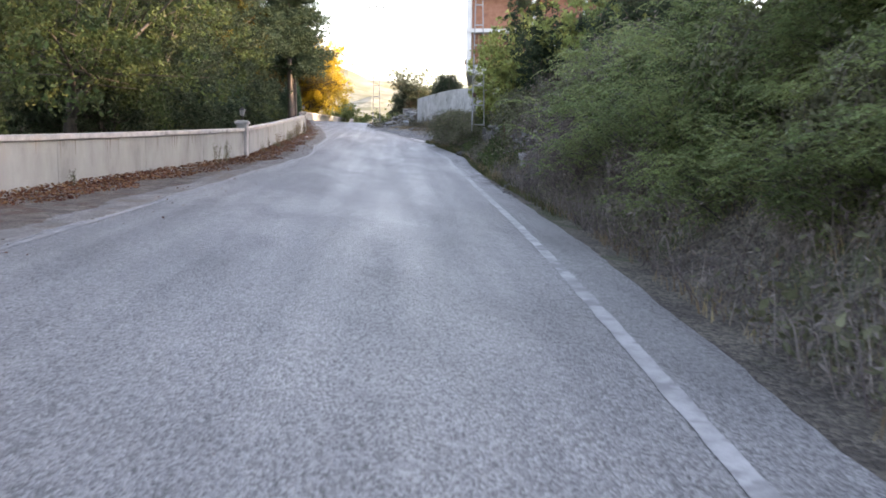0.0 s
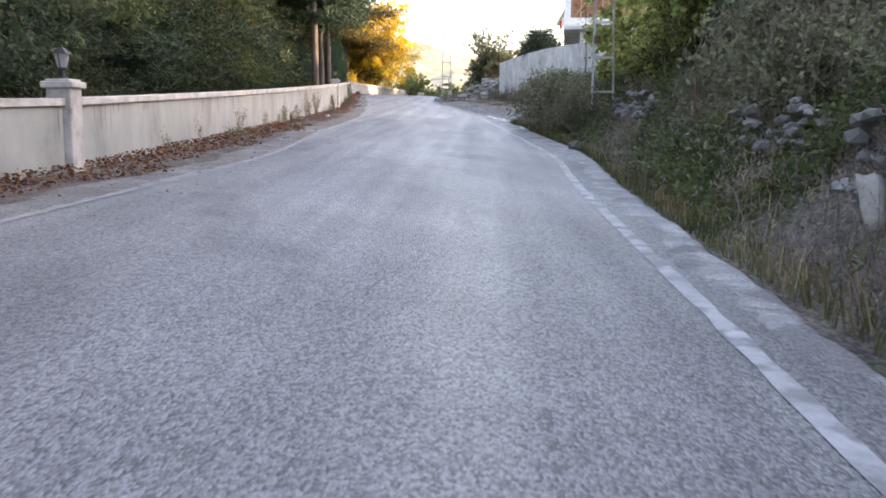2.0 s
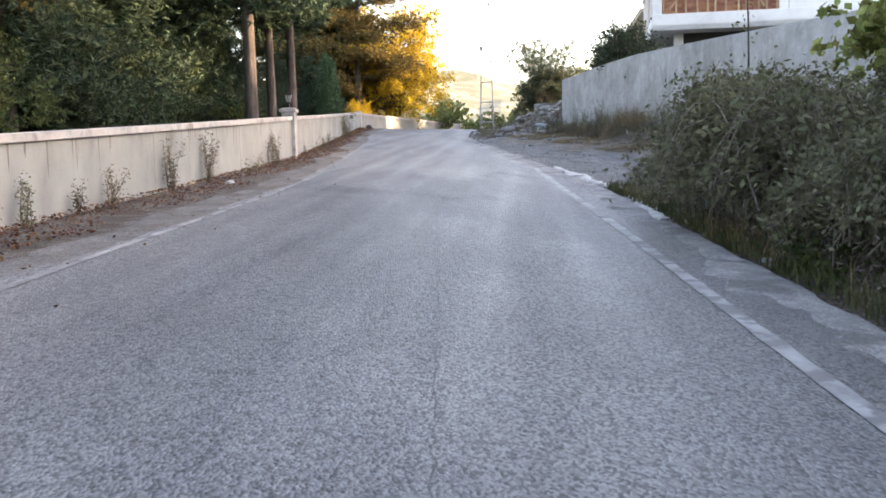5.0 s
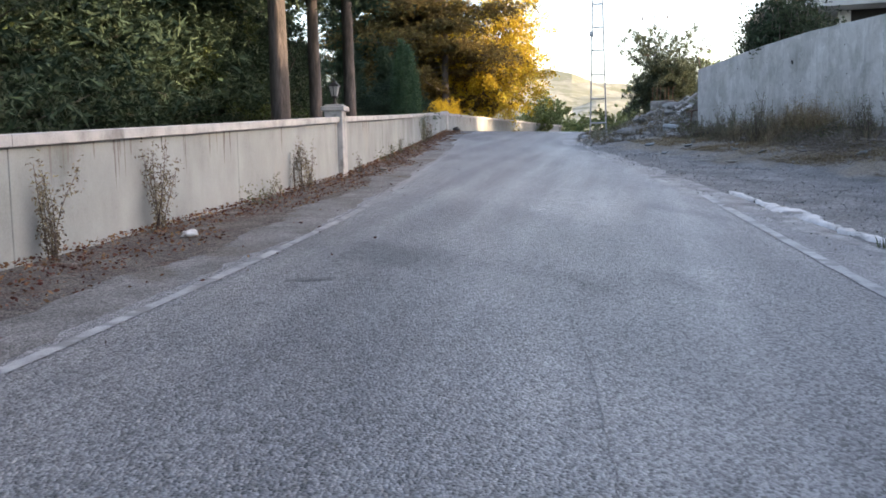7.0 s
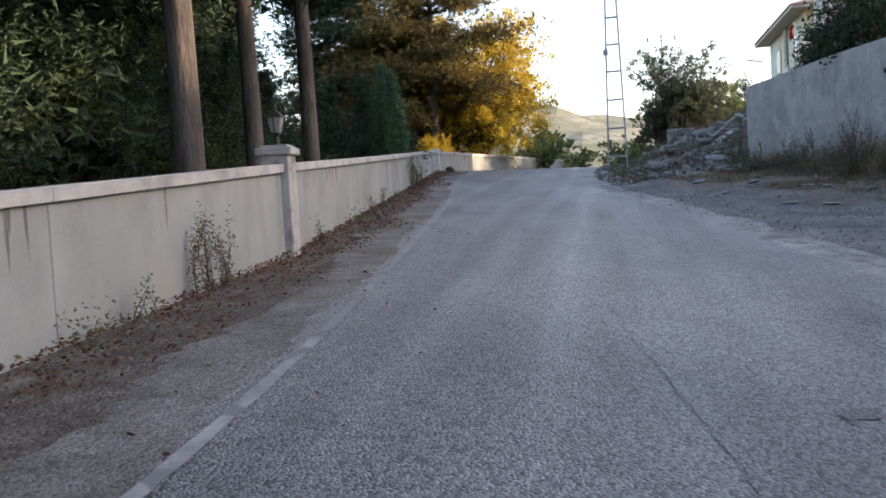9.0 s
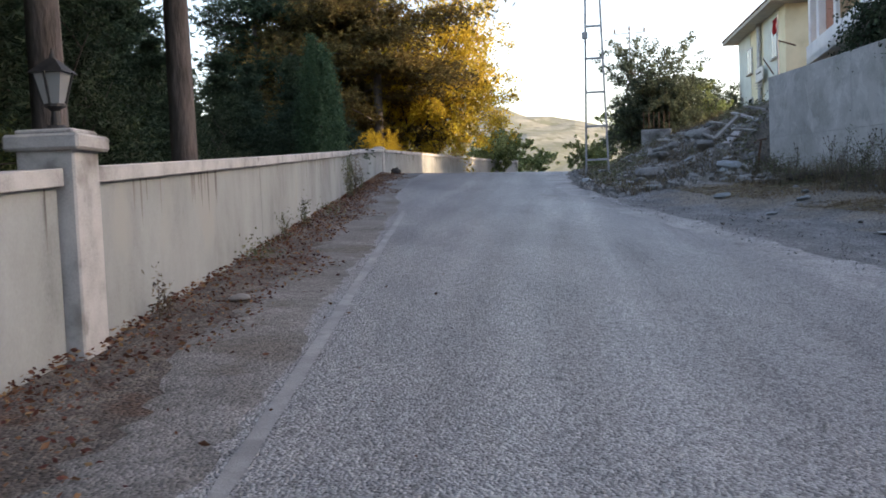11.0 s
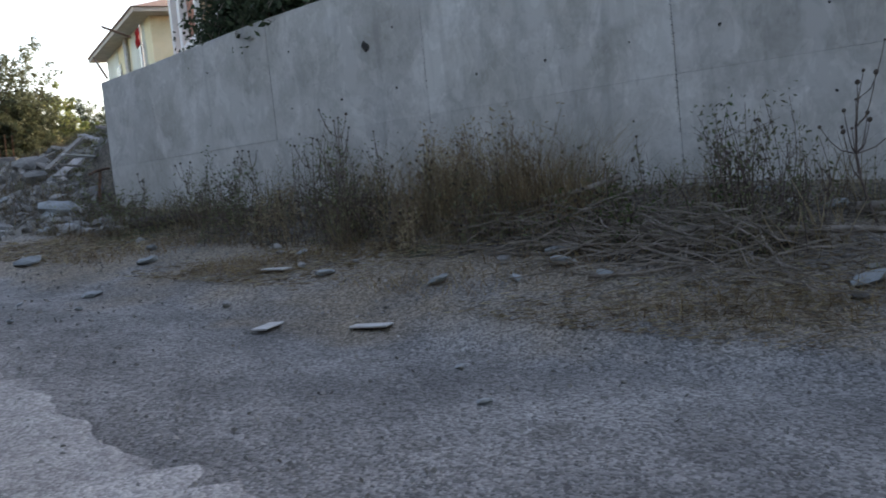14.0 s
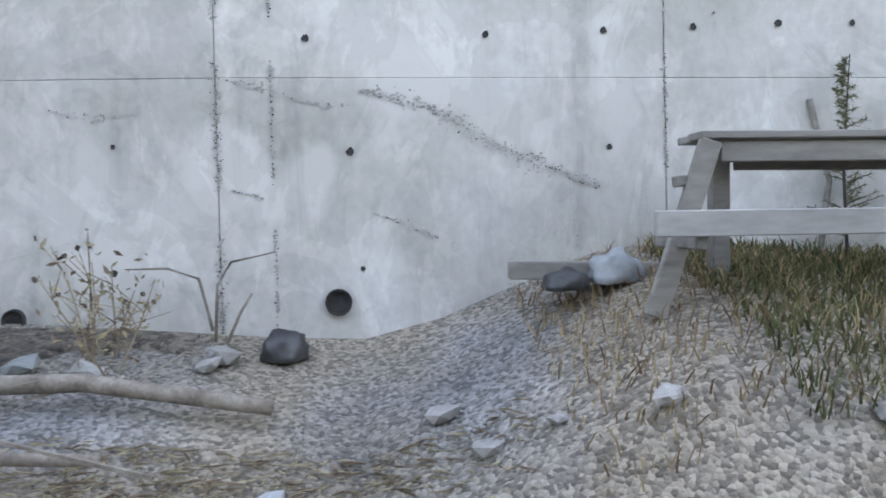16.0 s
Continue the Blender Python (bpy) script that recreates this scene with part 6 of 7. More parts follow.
p.make("stem", BARK_GREY, seedling)
needle_mesh("foliage", tips, 0.03, LEAF_OLIVE, np.random.default_rng(5), seedling, per=4, width=0.02)

# small junk by the wall
def sack(x, y, r, h, material, label, name, cat, lift=0.0, crumple=0.22):
    bm = bmesh.new()
    bmesh.ops.create_icosphere(bm, subdivisions=3, radius=1.0)
    for v_ in bm.verts:
        k = 1 + crumple * noise.noise(v_.co * 2.3 + Vector((x, y, 0))) + 0.5 * crumple * noise.noise(v_.co * 5.0 + Vector((y, x, 0)))
        v_.co = Vector((v_.co.x * r * k, v_.co.y * r * 0.8 * k, max(-0.25, v_.co.z) * h * k))
    ob = part(name, bm, material, smooth=True)
    ob.matrix_world = pose(x, y, gz(x, y) + 0.15 * h + lift, 0, 0, (x * 40) % 360)
    return tagged(ob, label, cat)


sack(30.12, 55.9, 0.11, 0.11, BLACK_PLASTIC, "crumpled dark plastic sack at the foot of the wall", "plastic_sack", "sack")
sack(29.75, 54.74, 0.1, 0.07, BLACK_PLASTIC, "black plastic container lying by the table", "container", "container", 0.1)
sack(29.82, 54.52, 0.12, 0.1, CLEAR_BAG, "clear crumpled plastic bag by the table", "plastic_bag", "bag", 0.02, 0.35)
sack(14.3, 28.0, 0.2, 0.16, STONE_BLUE, "dusty grey sack dumped on the bank", "sack", "sack")
bm = bmesh.new()
bmesh.ops.create_cube(bm, size=1.0)
bmesh.ops.subdivide_edges(bm, edges=bm.edges[:], cuts=4, use_grid_fill=True)
for v_ in bm.verts:
    k = noise.noise(v_.co * 3.0)
    bulge = 1 - 0.5 * (2 * v_.co.z) ** 2 * 0.6
    v_.co = Vector((v_.co.x * 0.32 * (1 + 0.15 * k), v_.co.y * 0.16 * bulge * (1 + 0.4 * k), v_.co.z * 0.42 + 0.04 * k))
ob = part("paper_sack", bm, BAG_CLOTH, smooth=True)
ob.matrix_world = pose(12.5, 22.85, gz(12.5, 22.85) + 0.17, -14, 8, 35)
tagged(ob, "pale dusty paper sack standing on the bank", "sack")
sack(15.9, 29.6, 0.12, 0.12, WHITE_PLASTIC, "crumpled white plastic bag among weeds", "plastic_bag", "bag", 0.05, 0.35)
sack(11.5, 21.45, 0.14, 0.05, WHITE_PLASTIC, "flattened white wrapper on the bank", "wrapper", "litter", 0.0, 0.4)
sack(15.45, 49.8, 0.09, 0.05, WHITE_PLASTIC, "crumpled white paper beside the garden wall", "paper", "litter", 0.0, 0.4)
sack(18.8, 58.6, 0.09, 0.035, STONE, "flat pale stone on the verge", "stone", "stone", 0.0, 0.15)
sack(25.85, 81.0, 0.18, 0.17, DARK, "dark bundle at the corner of the garden wall", "bundle", "bundle", 0.0, 0.3)
p = Pile()
p.tube([(15.6, 29.1, gz(15.6, 29.1) - 0.1), (15.58, 29.08, gz(15.6, 29.1) + 0.95)], [0.022, 0.02], 6)
tagged(p.make("iron_stake", RUST), "rusty iron stake standing on the bank", "stake")

# dry-stone wall on the bank
drystone = thing("dry_stone_wall", Matrix(), "low collapsed dry-stone wall of grey stones on the bank", "stone wall")
srng = random.Random(14)
for k in range(300):
    t = srng.random()
    lo, hi = srng.choice(((14.8, 18.0), (17.0, 20.6), (14.8, 20.6), (22.0, 23.8), (24.7, 27.4), (33.4, 36.2), (35.0, 37.6)))
    y = lo + (hi - lo) * t
    x = float(edge_r(y)) + 1.65 + srng.uniform(-0.1, 0.12)
    hgt = 0.85 + 0.2 * math.sin(t * 9)
    if y < 21:
        x, hgt = x + srng.uniform(0.0, 1.0), 0.5 + 0.1 * math.sin(t * 9)
    z = gz(x, y) - 0.2 + 0.8 * hgt * srng.random()
    o = new("stone", srng.choice(dark_meshes))
    s = srng.uniform(0.08, 0.16) * (1.15 if y < 24 else 1.0)
    o.parent = drystone
    o.matrix_world = pose(x + 0.12 * (z - gz(x, y)), y, z, srng.uniform(-12, 12), srng.uniform(-12, 12), srng.uniform(0, 360)) @ Matrix.Diagonal((s, s * 1.1, s * 1.1, 1))
for k in range(40):
    y = srng.uniform(16, 45)
    x = float(edge_r(y)) + srng.uniform(0.3, 1.4)
    stone(x, y, srng.uniform(0.04, 0.13), "stones on the bank", "grey stone half buried in the bank", srng.choice(dark_meshes))
for x, y, s in ((17.35, 35.6, 0.26), (17.75, 35.9, 0.24), (18.15, 36.6, 0.2), (17.3, 32.9, 0.12), (15.95, 31.2, 0.1)):
    stone(x, y, s, "large stones on the bank", "large grey stone at the edge of the road", srng.choice(dark_meshes))

# ---- low plants ----
vr = np.random.default_rng(77)
gr = random.Random(77)


def scatter(n, ylo, yhi, xf, height):
    """Roots spread over a strip of ground."""
    y = vr.uniform(ylo, yhi, n)
    x = xf(y, vr.random(n))
    return np.stack([x, y, height(x, y)], 1)


def stuff(ob, label, category):
    return tagged(ob, label, category, kind="stuff")


# dry and green grass on the bank
pts = scatter(42000, 2, 48, lambda y, r: edge_r(y) + 0.25 + 4.2 * r**1.3, ground_z)
keep = vr.random(len(pts)) < (0.45 + 0.5 * np.sin(pts[:, 0] * 1.9 + pts[:, 1] * 0.8)) * np.where(pts[:, 1] < 21, 0.3, 0.7)
pts = pts[keep]
stuff(blade_mesh("dry_grass", pts, vr.uniform(0.08, 0.34, len(pts)) * np.where(pts[:, 1] < 21, 0.6, 1.0), 0.005, WEED_GOLD, vr), "dry straw-coloured grass on the bank", "grass")
pts = scatter(44000, 14, 48, lambda y, r: edge_r(y) + 0.2 + 2.6 * r**1.2, ground_z)
keep = vr.random(len(pts)) < 0.45 + 0.6 * np.sin(pts[:, 0] * 1.3 - pts[:, 1] * 0.6 + 2)
pts = pts[keep]
stuff(blade_mesh("green_grass", pts, vr.uniform(0.06, 0.24, len(pts)), 0.007, GRASS, vr), "patches of green grass along the road edge", "grass")
# withered brown growth on the bank
pts = scatter(70000, 1, 47, lambda y, r: edge_r(y) + 0.35 + 4.5 * r, ground_z)
keep = vr.random(len(pts)) < (0.55 + 0.4 * np.sin(pts[:, 0] * 1.1 - 0.9 * pts[:, 1])) * np.where(pts[:, 1] < 24, 1.0, 0.28)
pts = pts[keep]
stuff(blade_mesh("withered_stalks", pts, vr.uniform(0.1, 0.6, len(pts)), 0.005, DRY_BROWN, vr, lean=0.6), "withered purplish-brown stalks covering the bank", "weeds")
pts = scatter(50000, 1, 47, lambda y, r: edge_r(y) + 0.35 + 4.5 * r, ground_z)
pts = pts[vr.random(len(pts)) < np.where(pts[:, 1] < 24, 1.0, 0.4)]
pts[:, 2] += np.abs(vr.normal(0, 0.2, len(pts)))
stuff(leaf_mesh("withered_leaves", pts, vr.uniform(0.015, 0.045, len(pts)), DRY_BROWN, vr, slim=0.3), "withered brown leaves of dead weeds on the bank", "weeds")
# leafy ground cover on the bank
pts = scatter(60000, 2, 47, lambda y, r: edge_r(y) + 0.45 + 6.5 * r, ground_z)
keep = vr.random(len(pts)) < 0.35 + 0.65 * np.sin(pts[:, 0] * 0.9 + 1.3 * np.sin(pts[:, 1] * 0.7))
pts = pts[keep]
pts[:, 2] += np.abs(vr.normal(0, 0.16, len(pts)))
stuff(leaf_mesh("ground_cover", pts, vr.uniform(0.03, 0.07, len(pts)), LEAF_OLIVE, vr), "tangled olive-green weeds covering the bank", "weeds")
pts = scatter(60000, 24, 41, lambda y, r: edge_r(y) + 0.4 + 3.6 * r, ground_z)
keep = vr.random(len(pts)) < 0.45 + 0.6 * np.sin(pts[:, 0] * 2.3 + 1.6 * np.sin(pts[:, 1] * 1.5)) * np.cos(pts[:, 1] * 0.9)
pts = pts[keep]
pts[:, 2] += np.abs(vr.normal(0, 0.13, len(pts))) * (1.3 + np.sin(pts[:, 0] * 3.1 - pts[:, 1] * 2.2))
stuff(leaf_mesh("nettles", pts, vr.uniform(0.025, 0.06, len(pts)), LEAF, vr), "low green nettles and weeds on the bank", "weeds")
# fallen leaves along the garden wall
pts = scatter(44000, 4, 80, lambda y, r: wall_x(y) + 0.03 + (0.75 + 0.3 * np.sin(y * 1.7) * np.sin(y * 0.63 + 1)) * np.where(y < 50, 1.25, 1.1) * r**1.9, road_z)
keep = vr.random(len(pts)) < np.where(pts[:, 1] < 24, 0.85, 0.5)
pts = pts[keep]
pts[:, 2] += vr.uniform(0.0, 0.035, len(pts)) + vr.random(len(pts)) * np.where(pts[:, 1] > 44, 0.04, 0.1) * np.exp(-((pts[:, 0] - wall_x(pts[:, 1])) / 0.3) ** 2)
stuff(leaf_mesh("fallen_leaves", pts, vr.uniform(0.014, 0.036, len(pts)) * np.where(pts[:, 1] > 44, 0.75, 1.15), LEAF_FALLEN, vr, up=0.75), "reddish-brown fallen leaves heaped along the garden wall", "fallen leaves")
pts = scatter(260, 4, 60, lambda y, r: edge_l(y) - 0.5 + 1.4 * r**2, road_z)
pts[:, 2] += 0.012
stuff(leaf_mesh("scattered_leaves", pts, vr.uniform(0.012, 0.028, len(pts)), LEAF_FALLEN, vr, up=0.9), "a few brown leaves scattered on the asphalt", "fallen leaves")
# straw and weeds in the yard
pts = scatter(30000, 55, 68, lambda y, r: 27.4 + 0.05 * (y - 55) + 1.9 * r, ground_z)
keep = vr.random(len(pts)) < 0.4 + 0.6 * np.sin(pts[:, 0] * 2.1 + pts[:, 1] * 1.4)
pts = pts[keep]
pts[:, 2] += 0.012
stuff(leaf_mesh("straw", pts, vr.uniform(0.02, 0.06, len(pts)), STRAW, vr, slim=0.08, up=0.96), "dry straw lying on the gravel yard", "straw")
def weed_height(y):
    """How tall the growth stands along the concrete wall."""
    return np.interp(y, [56.2, 56.9, 57.3, 57.9, 58.3, 58.8, 59.2, 59.5, 60.6, 61.6, 62.2, 63.0, 63.6, 64.3, 64.9, 66.0, 68.2], [0.1, 0.25, 0.5, 0.8, 0.6, 0.36, 0.45, 0.78, 0.85, 0.92, 0.95, 0.75, 0.4, 0.75, 0.45, 0.4, 0.3])


pts = scatter(17000, 56.6, 68.2, lambda y, r: 28.4 + 0.046 * (y - 55) + 1.75 * r, ground_z)
clump = np.sin(pts[:, 1] * 3.1 + pts[:, 0] * 2) * np.sin(pts[:, 0] * 5.3 - pts[:, 1] * 1.9)
pts = pts[vr.random(len(pts)) < np.clip(0.22 + 0.75 * clump, 0.05, 1) * smooth(56.6, 57.8, pts[:, 1])]
stuff(blade_mesh("wall_weeds", pts, vr.uniform(0.15, 1.0, len(pts)) ** 1.8 * weed_height(pts[:, 1]) * np.clip((pts[:, 0] - 28.3) * 1.2, 0.25, 1), 0.0035, WEED_DRY, vr, lean=0.6), "dry brown weeds crowding the foot of the concrete wall", "weeds")
pts = scatter(15000, 57.0, 67.8, lambda y, r: 28.5 + 0.046 * (y - 55) + 1.65 * r, ground_z)
pts = pts[vr.random(len(pts)) < np.clip(0.1 + 0.8 * np.sin(pts[:, 1] * 2.3 + 2 * pts[:, 0]) * np.sin(pts[:, 1] * 5.1 - 3 * pts[:, 0]), 0.03, 1)]
pts[:, 2] += vr.random(len(pts)) ** 1.5 * 0.8 * weed_height(pts[:, 1]) * np.clip((pts[:, 0] - 28.3) * 1.1, 0.25, 1)
stuff(leaf_mesh("wall_foliage", pts, vr.uniform(0.01, 0.028, len(pts)), LEAF_OLIVE, vr, slim=0.4), "small dull leaves of weeds before the concrete wall", "weeds")
pts = scatter(2100, 59.3, 61.5, lambda y, r: 28.9 + 0.046 * (y - 55) + 0.8 * r, ground_z)
stuff(blade_mesh("golden_grass", pts, vr.uniform(0.3, 0.98, len(pts)), 0.0022, WEED_GOLD, vr, lean=0.45), "hazy stand of fine golden-brown dry grass at the concrete wall", "grass")
pts = scatter(6500, 56.2, 66.5, lambda y, r: 27.6 + 0.046 * (y - 55) + 1.1 * r, ground_z)
pts = pts[vr.random(len(pts)) < 0.3 + 0.7 * np.sin(pts[:, 0] * 4.1 + pts[:, 1] * 2.4)]
stuff(blade_mesh("straw_tufts", pts, vr.uniform(0.03, 0.15, len(pts)), 0.003, WEED_GOLD, vr, lean=1.1), "trampled golden straw tufts before the weeds", "grass")
pts = scatter(15000, 50, 54.3, lambda y, r: 28.6 + 1.6 * r, ground_z)
stuff(blade_mesh("table_grass", pts, vr.uniform(0.02, 0.085, len(pts)), 0.005, GRASS, vr, lean=0.5), "green grass round the picnic table", "grass")
pts = scatter(6000, 50, 54.9, lambda y, r: 28.6 + 1.6 * r, ground_z)
stuff(blade_mesh("table_straw", pts, vr.uniform(0.02, 0.1, len(pts)), 0.004, WEED_GOLD, vr, lean=0.6), "dry grass round the picnic table", "grass")
# weeds and brown growth on the rubble slope
pts = scatter(26000, 67.8, 84, lambda y, r: edge_r(y) + 0.5 + 6.0 * r, ground_z)
pts = pts[(vr.random(len(pts)) < 0.4 + 0.6 * np.sin(pts[:, 0] * 1.9 + 1.1 * pts[:, 1])) & ((pts[:, 1] > 68.9) | (pts[:, 0] < 30.5))]
stuff(blade_mesh("slope_weeds", pts, vr.uniform(0.06, 0.36, len(pts)), 0.004, WEED_DRY, vr, lean=0.5), "dry weeds growing through the rubble", "weeds")
pts = scatter(16000, 67.8, 84, lambda y, r: edge_r(y) + 0.7 + 6.0 * r, ground_z)
pts = pts[(vr.random(len(pts)) < 0.25 + 0.75 * np.sin(pts[:, 0] * 1.2 - 0.8 * pts[:, 1])) & ((pts[:, 1] > 68.9) | (pts[:, 0] < 30.5))]
pts[:, 2] += np.abs(vr.normal(0, 0.14, len(pts)))
stuff(leaf_mesh("slope_foliage", pts, vr.uniform(0.02, 0.05, len(pts)), LEAF_OLIVE, vr), "dull green weeds on the rubble slope", "weeds")
pts = scatter(6000, 67.8, 82, lambda y, r: edge_r(y) + 0.2 + 5.0 * r, ground_z)
pts = pts[(pts[:, 1] > 68.7) | (pts[:, 0] < 30.5)]
pts[:, 2] += vr.uniform(0, 0.05, len(pts))
stuff(leaf_mesh("rubble_chips", pts, vr.uniform(0.02, 0.09, len(pts)), STONE, vr, slim=0.8), "loose chips of broken stone and concrete", "rubble")
# gravel crumbs
pts = scatter(7000, 46, 70, lambda y, r: edge_r(y) - 0.3 + 4.5 * r, ground_z)
pts[:, 2] += 0.006
stuff(leaf_mesh("gravel_crumbs", pts, vr.uniform(0.006, 0.018, len(pts)), STONE, vr, slim=0.9, up=0.9), "loose grey gravel crumbs", "gravel")


def thistle(x, y, h, n, label="tall dead thistle with dark seed heads", leafy=0.0, name="thistle", group="dead thistles"):
    """A branching dry stem with round seed heads."""
    ob = thing(name, pose(x, y, gz(x, y), 0, 0, gr.uniform(0, 360)), label, "weed", group)
    st, heads = Pile(), bmesh.new()
    trunk = bend((0, 0, -0.05), (gr.uniform(-0.15, 0.15) * h, gr.uniform(-0.15, 0.15) * h, h), 6)
    st.tube(trunk, [0.010 * h**0.5 * (1 - 0.12 * i) for i in range(7)], 5)
    tips = [trunk[-1]]
    for k in range(n):
        b = trunk[gr.choice((2, 3, 3, 4, 5))]
        t = b + Vector((gr.gauss(0, 0.11), gr.gauss(0, 0.11), gr.uniform(0.16, 0.36))) * h
        low = Vector((t.x, t.y, b.z)) - b
        br = [b + low * (k_ / 4) ** 0.6 + Vector((0, 0, (t.z - b.z) * (k_ / 4) ** 1.3)) for k_ in range(5)]
        st.tube(br, [0.006 * h**0.5 * (1 - 0.12 * i) for i in range(5)], 4)
        tips.append(t)
    tagged(st.make("stem", DEADSTEM, ob), kind="stuff")
    for t in tips:
        bmesh.ops.create_icosphere(heads, subdivisions=1, radius=gr.uniform(0.011, 0.02) * h**0.4, matrix=Matrix.Translation(t))
    tagged(part("seed_head", heads, SEEDHEAD, ob, "dark dry seed heads"), kind="stuff")
    if leafy:
        c = []
        for i in range(int(leafy)):
            q = trunk[gr.choice((0, 1, 2, 3, 4, 5))]
            c.append((q.x + gr.gauss(0, 0.05 * h), q.y + gr.gauss(0, 0.05 * h), abs(q.z + gr.gauss(0, 0.1 * h))))
        leaf_mesh("foliage", c, 0.03, LEAF_OLIVE, vr, ob, slim=0.3)
    return ob


thistle(29.35, 57.12, 1.08, 13)
thistle(29.4, 62.0, 1.15, 9)
for x, y, h, n, lf in ((29.4, 58.0, 0.75, 5, 60), (29.6, 58.3, 0.6, 4, 50), (29.4, 61.7, 0.85, 7, 80), (29.5, 62.2, 0.7, 6, 60), (29.6, 62.7, 0.9, 6, 60), (29.5, 61.0, 0.7, 5, 80),
                       (29.6, 64.0, 0.7, 6, 80), (29.8, 65.0, 0.75, 6, 80), (29.7, 66.0, 0.6, 5, 60), (29.4, 63.4, 0.8, 6, 80), (29.3, 60.2, 0.6, 4, 60), (29.9, 67.3, 0.5, 5, 50), (29.7, 59.0, 0.55, 5, 40), (29.95, 53.0, 0.75, 6, 90), (29.8, 51.9, 0.6, 5, 60)):
    thistle(x, y, h, n, "dry dead weed with seed heads at the concrete wall", lf, "dead_weed", "dead weeds at the concrete wall")


def weed_clump(x, y, h, n, material, label):
    """A dense clump of dry stalks with side twigs and withered leaves."""
    ob = thing("weed_clump", pose(x, y, gz(x, y), 0, 0, gr.uniform(0, 360)), label, "weed", "weed clumps at the concrete wall")
    st, c, hd = Pile(), [], []
    for k in range(n):
        foot = (gr.gauss(0, 0.14), gr.gauss(0, 0.14), -0.03)
        tip = (foot[0] + gr.gauss(0, 0.16) * h, foot[1] + gr.gauss(0, 0.16) * h, h * gr.uniform(0.45, 1.0))
        t = bend(foot, tip, 5)
        st.tube(t, [0.005, 0.005, 0.004, 0.004, 0.003, 0.002], 3)
        for j in range(3):
            q = t[gr.choice((2, 3, 4))]
            e = q + Vector((gr.gauss(0, 0.1), gr.gauss(0, 0.1), gr.uniform(0.04, 0.16)))
            st.tube([q, e], [0.003, 0.0015], 3)
            if k % 4 == 0:
                hd.append(tuple(e))
        for i in range(24):
            q = t[gr.choice((1, 2, 3, 4, 5))]
            c.append((q.x + gr.gauss(0, 0.04), q.y + gr.gauss(0, 0.04), abs(q.z + gr.gauss(0, 0.06))))
    tagged(st.make("stem", STRAW if material is STRAW else DEADSTEM, ob), kind="stuff")
    leaf_mesh("foliage", c, vr.uniform(0.012, 0.03, len(c)), material, vr, ob, slim=0.35)
    h3 = np.repeat(np.array(hd), 3, axis=0)
    tagged(leaf_mesh("seed_head", h3, 0.016, SEEDHEAD, vr, ob, "dark dry seed heads", slim=0.8), kind="stuff")
    return ob


for x, y, h, n, m_ in ((30.05, 56.45, 0.5, 4, 1), (30.0, 56.62, 0.55, 5, 1), (29.1, 57.9, 1.0, 18, 0), (29.0, 57.6, 0.8, 14, 0), (29.25, 58.15, 0.9, 14, 2), (28.95, 58.9, 0.45, 16, 2), (28.9, 59.35, 0.4, 14, 0), (29.0, 60.2, 0.5, 18, 0), (28.9, 61.0, 0.45, 18, 1), (28.95, 61.8, 0.55, 16, 0), (28.9, 62.6, 0.55, 16, 1), (28.95, 63.6, 0.4, 14, 0), (29.5, 59.3, 0.5, 18, 0), (29.2, 59.9, 0.4, 18, 0), (29.6, 60.3, 1.0, 34, 1), (29.4, 60.7, 0.95, 34, 1), (29.7, 61.0, 0.9, 30, 1), (29.3, 61.9, 0.75, 16, 0), (29.5, 62.2, 1.1, 14, 2), (29.4, 62.5, 0.9, 14, 0),
                       (29.7, 63.2, 0.4, 12, 0), (29.4, 63.9, 0.35, 12, 0), (29.7, 64.3, 0.8, 18, 2), (29.5, 64.6, 0.6, 16, 0), (29.8, 65.4, 0.35, 12, 0), (29.6, 66.3, 0.5, 18, 0), (29.9, 67.0, 0.45, 16, 2), (29.3, 65.2, 0.35, 14, 0)):
    weed_clump(x, y, h, n, (LEAF_OLIVE, STRAW, LEAF)[m_], ("dense clump of dull brown-green dry weeds at the concrete wall", "tall golden-brown dry weeds at the concrete wall", "green leafy weed clump at the concrete wall")[m_])


def tall_weed(x, y, h, n):
    """Upright leafy weeds against the garden wall."""
    ob = thing("wall_weed", pose(x, y, float(road_z(x, y)), 0, 0, gr.uniform(0, 360)), "upright grey-green dried weed against the garden wall", "weed", "weeds along the garden wall")
    st, c = Pile(), []
    for k in range(n):
        t = bend((gr.gauss(0, 0.04), gr.gauss(0, 0.04), -0.03), (gr.gauss(0, 0.13) * h, gr.gauss(0, 0.13) * h, h * gr.uniform(0.6, 1.0)), 5)
        st.tube(t, [0.006, 0.006, 0.005, 0.004, 0.003, 0.002], 4)
        for i in range(int(170 * h)):
            q = t[gr.choice((1, 2, 3, 4, 5))]
            c.append((q.x + gr.gauss(0, 0.03), q.y + gr.gauss(0, 0.03), q.z + gr.gauss(0, 0.07)))
    tagged(st.make("stem", DEADSTEM, ob), kind="stuff")
    leaf_mesh("foliage", c, 0.02, LEAF_OLIVE if gr.random() < 0.5 else WEED_DRY, vr, ob, slim=0.32)
    return ob


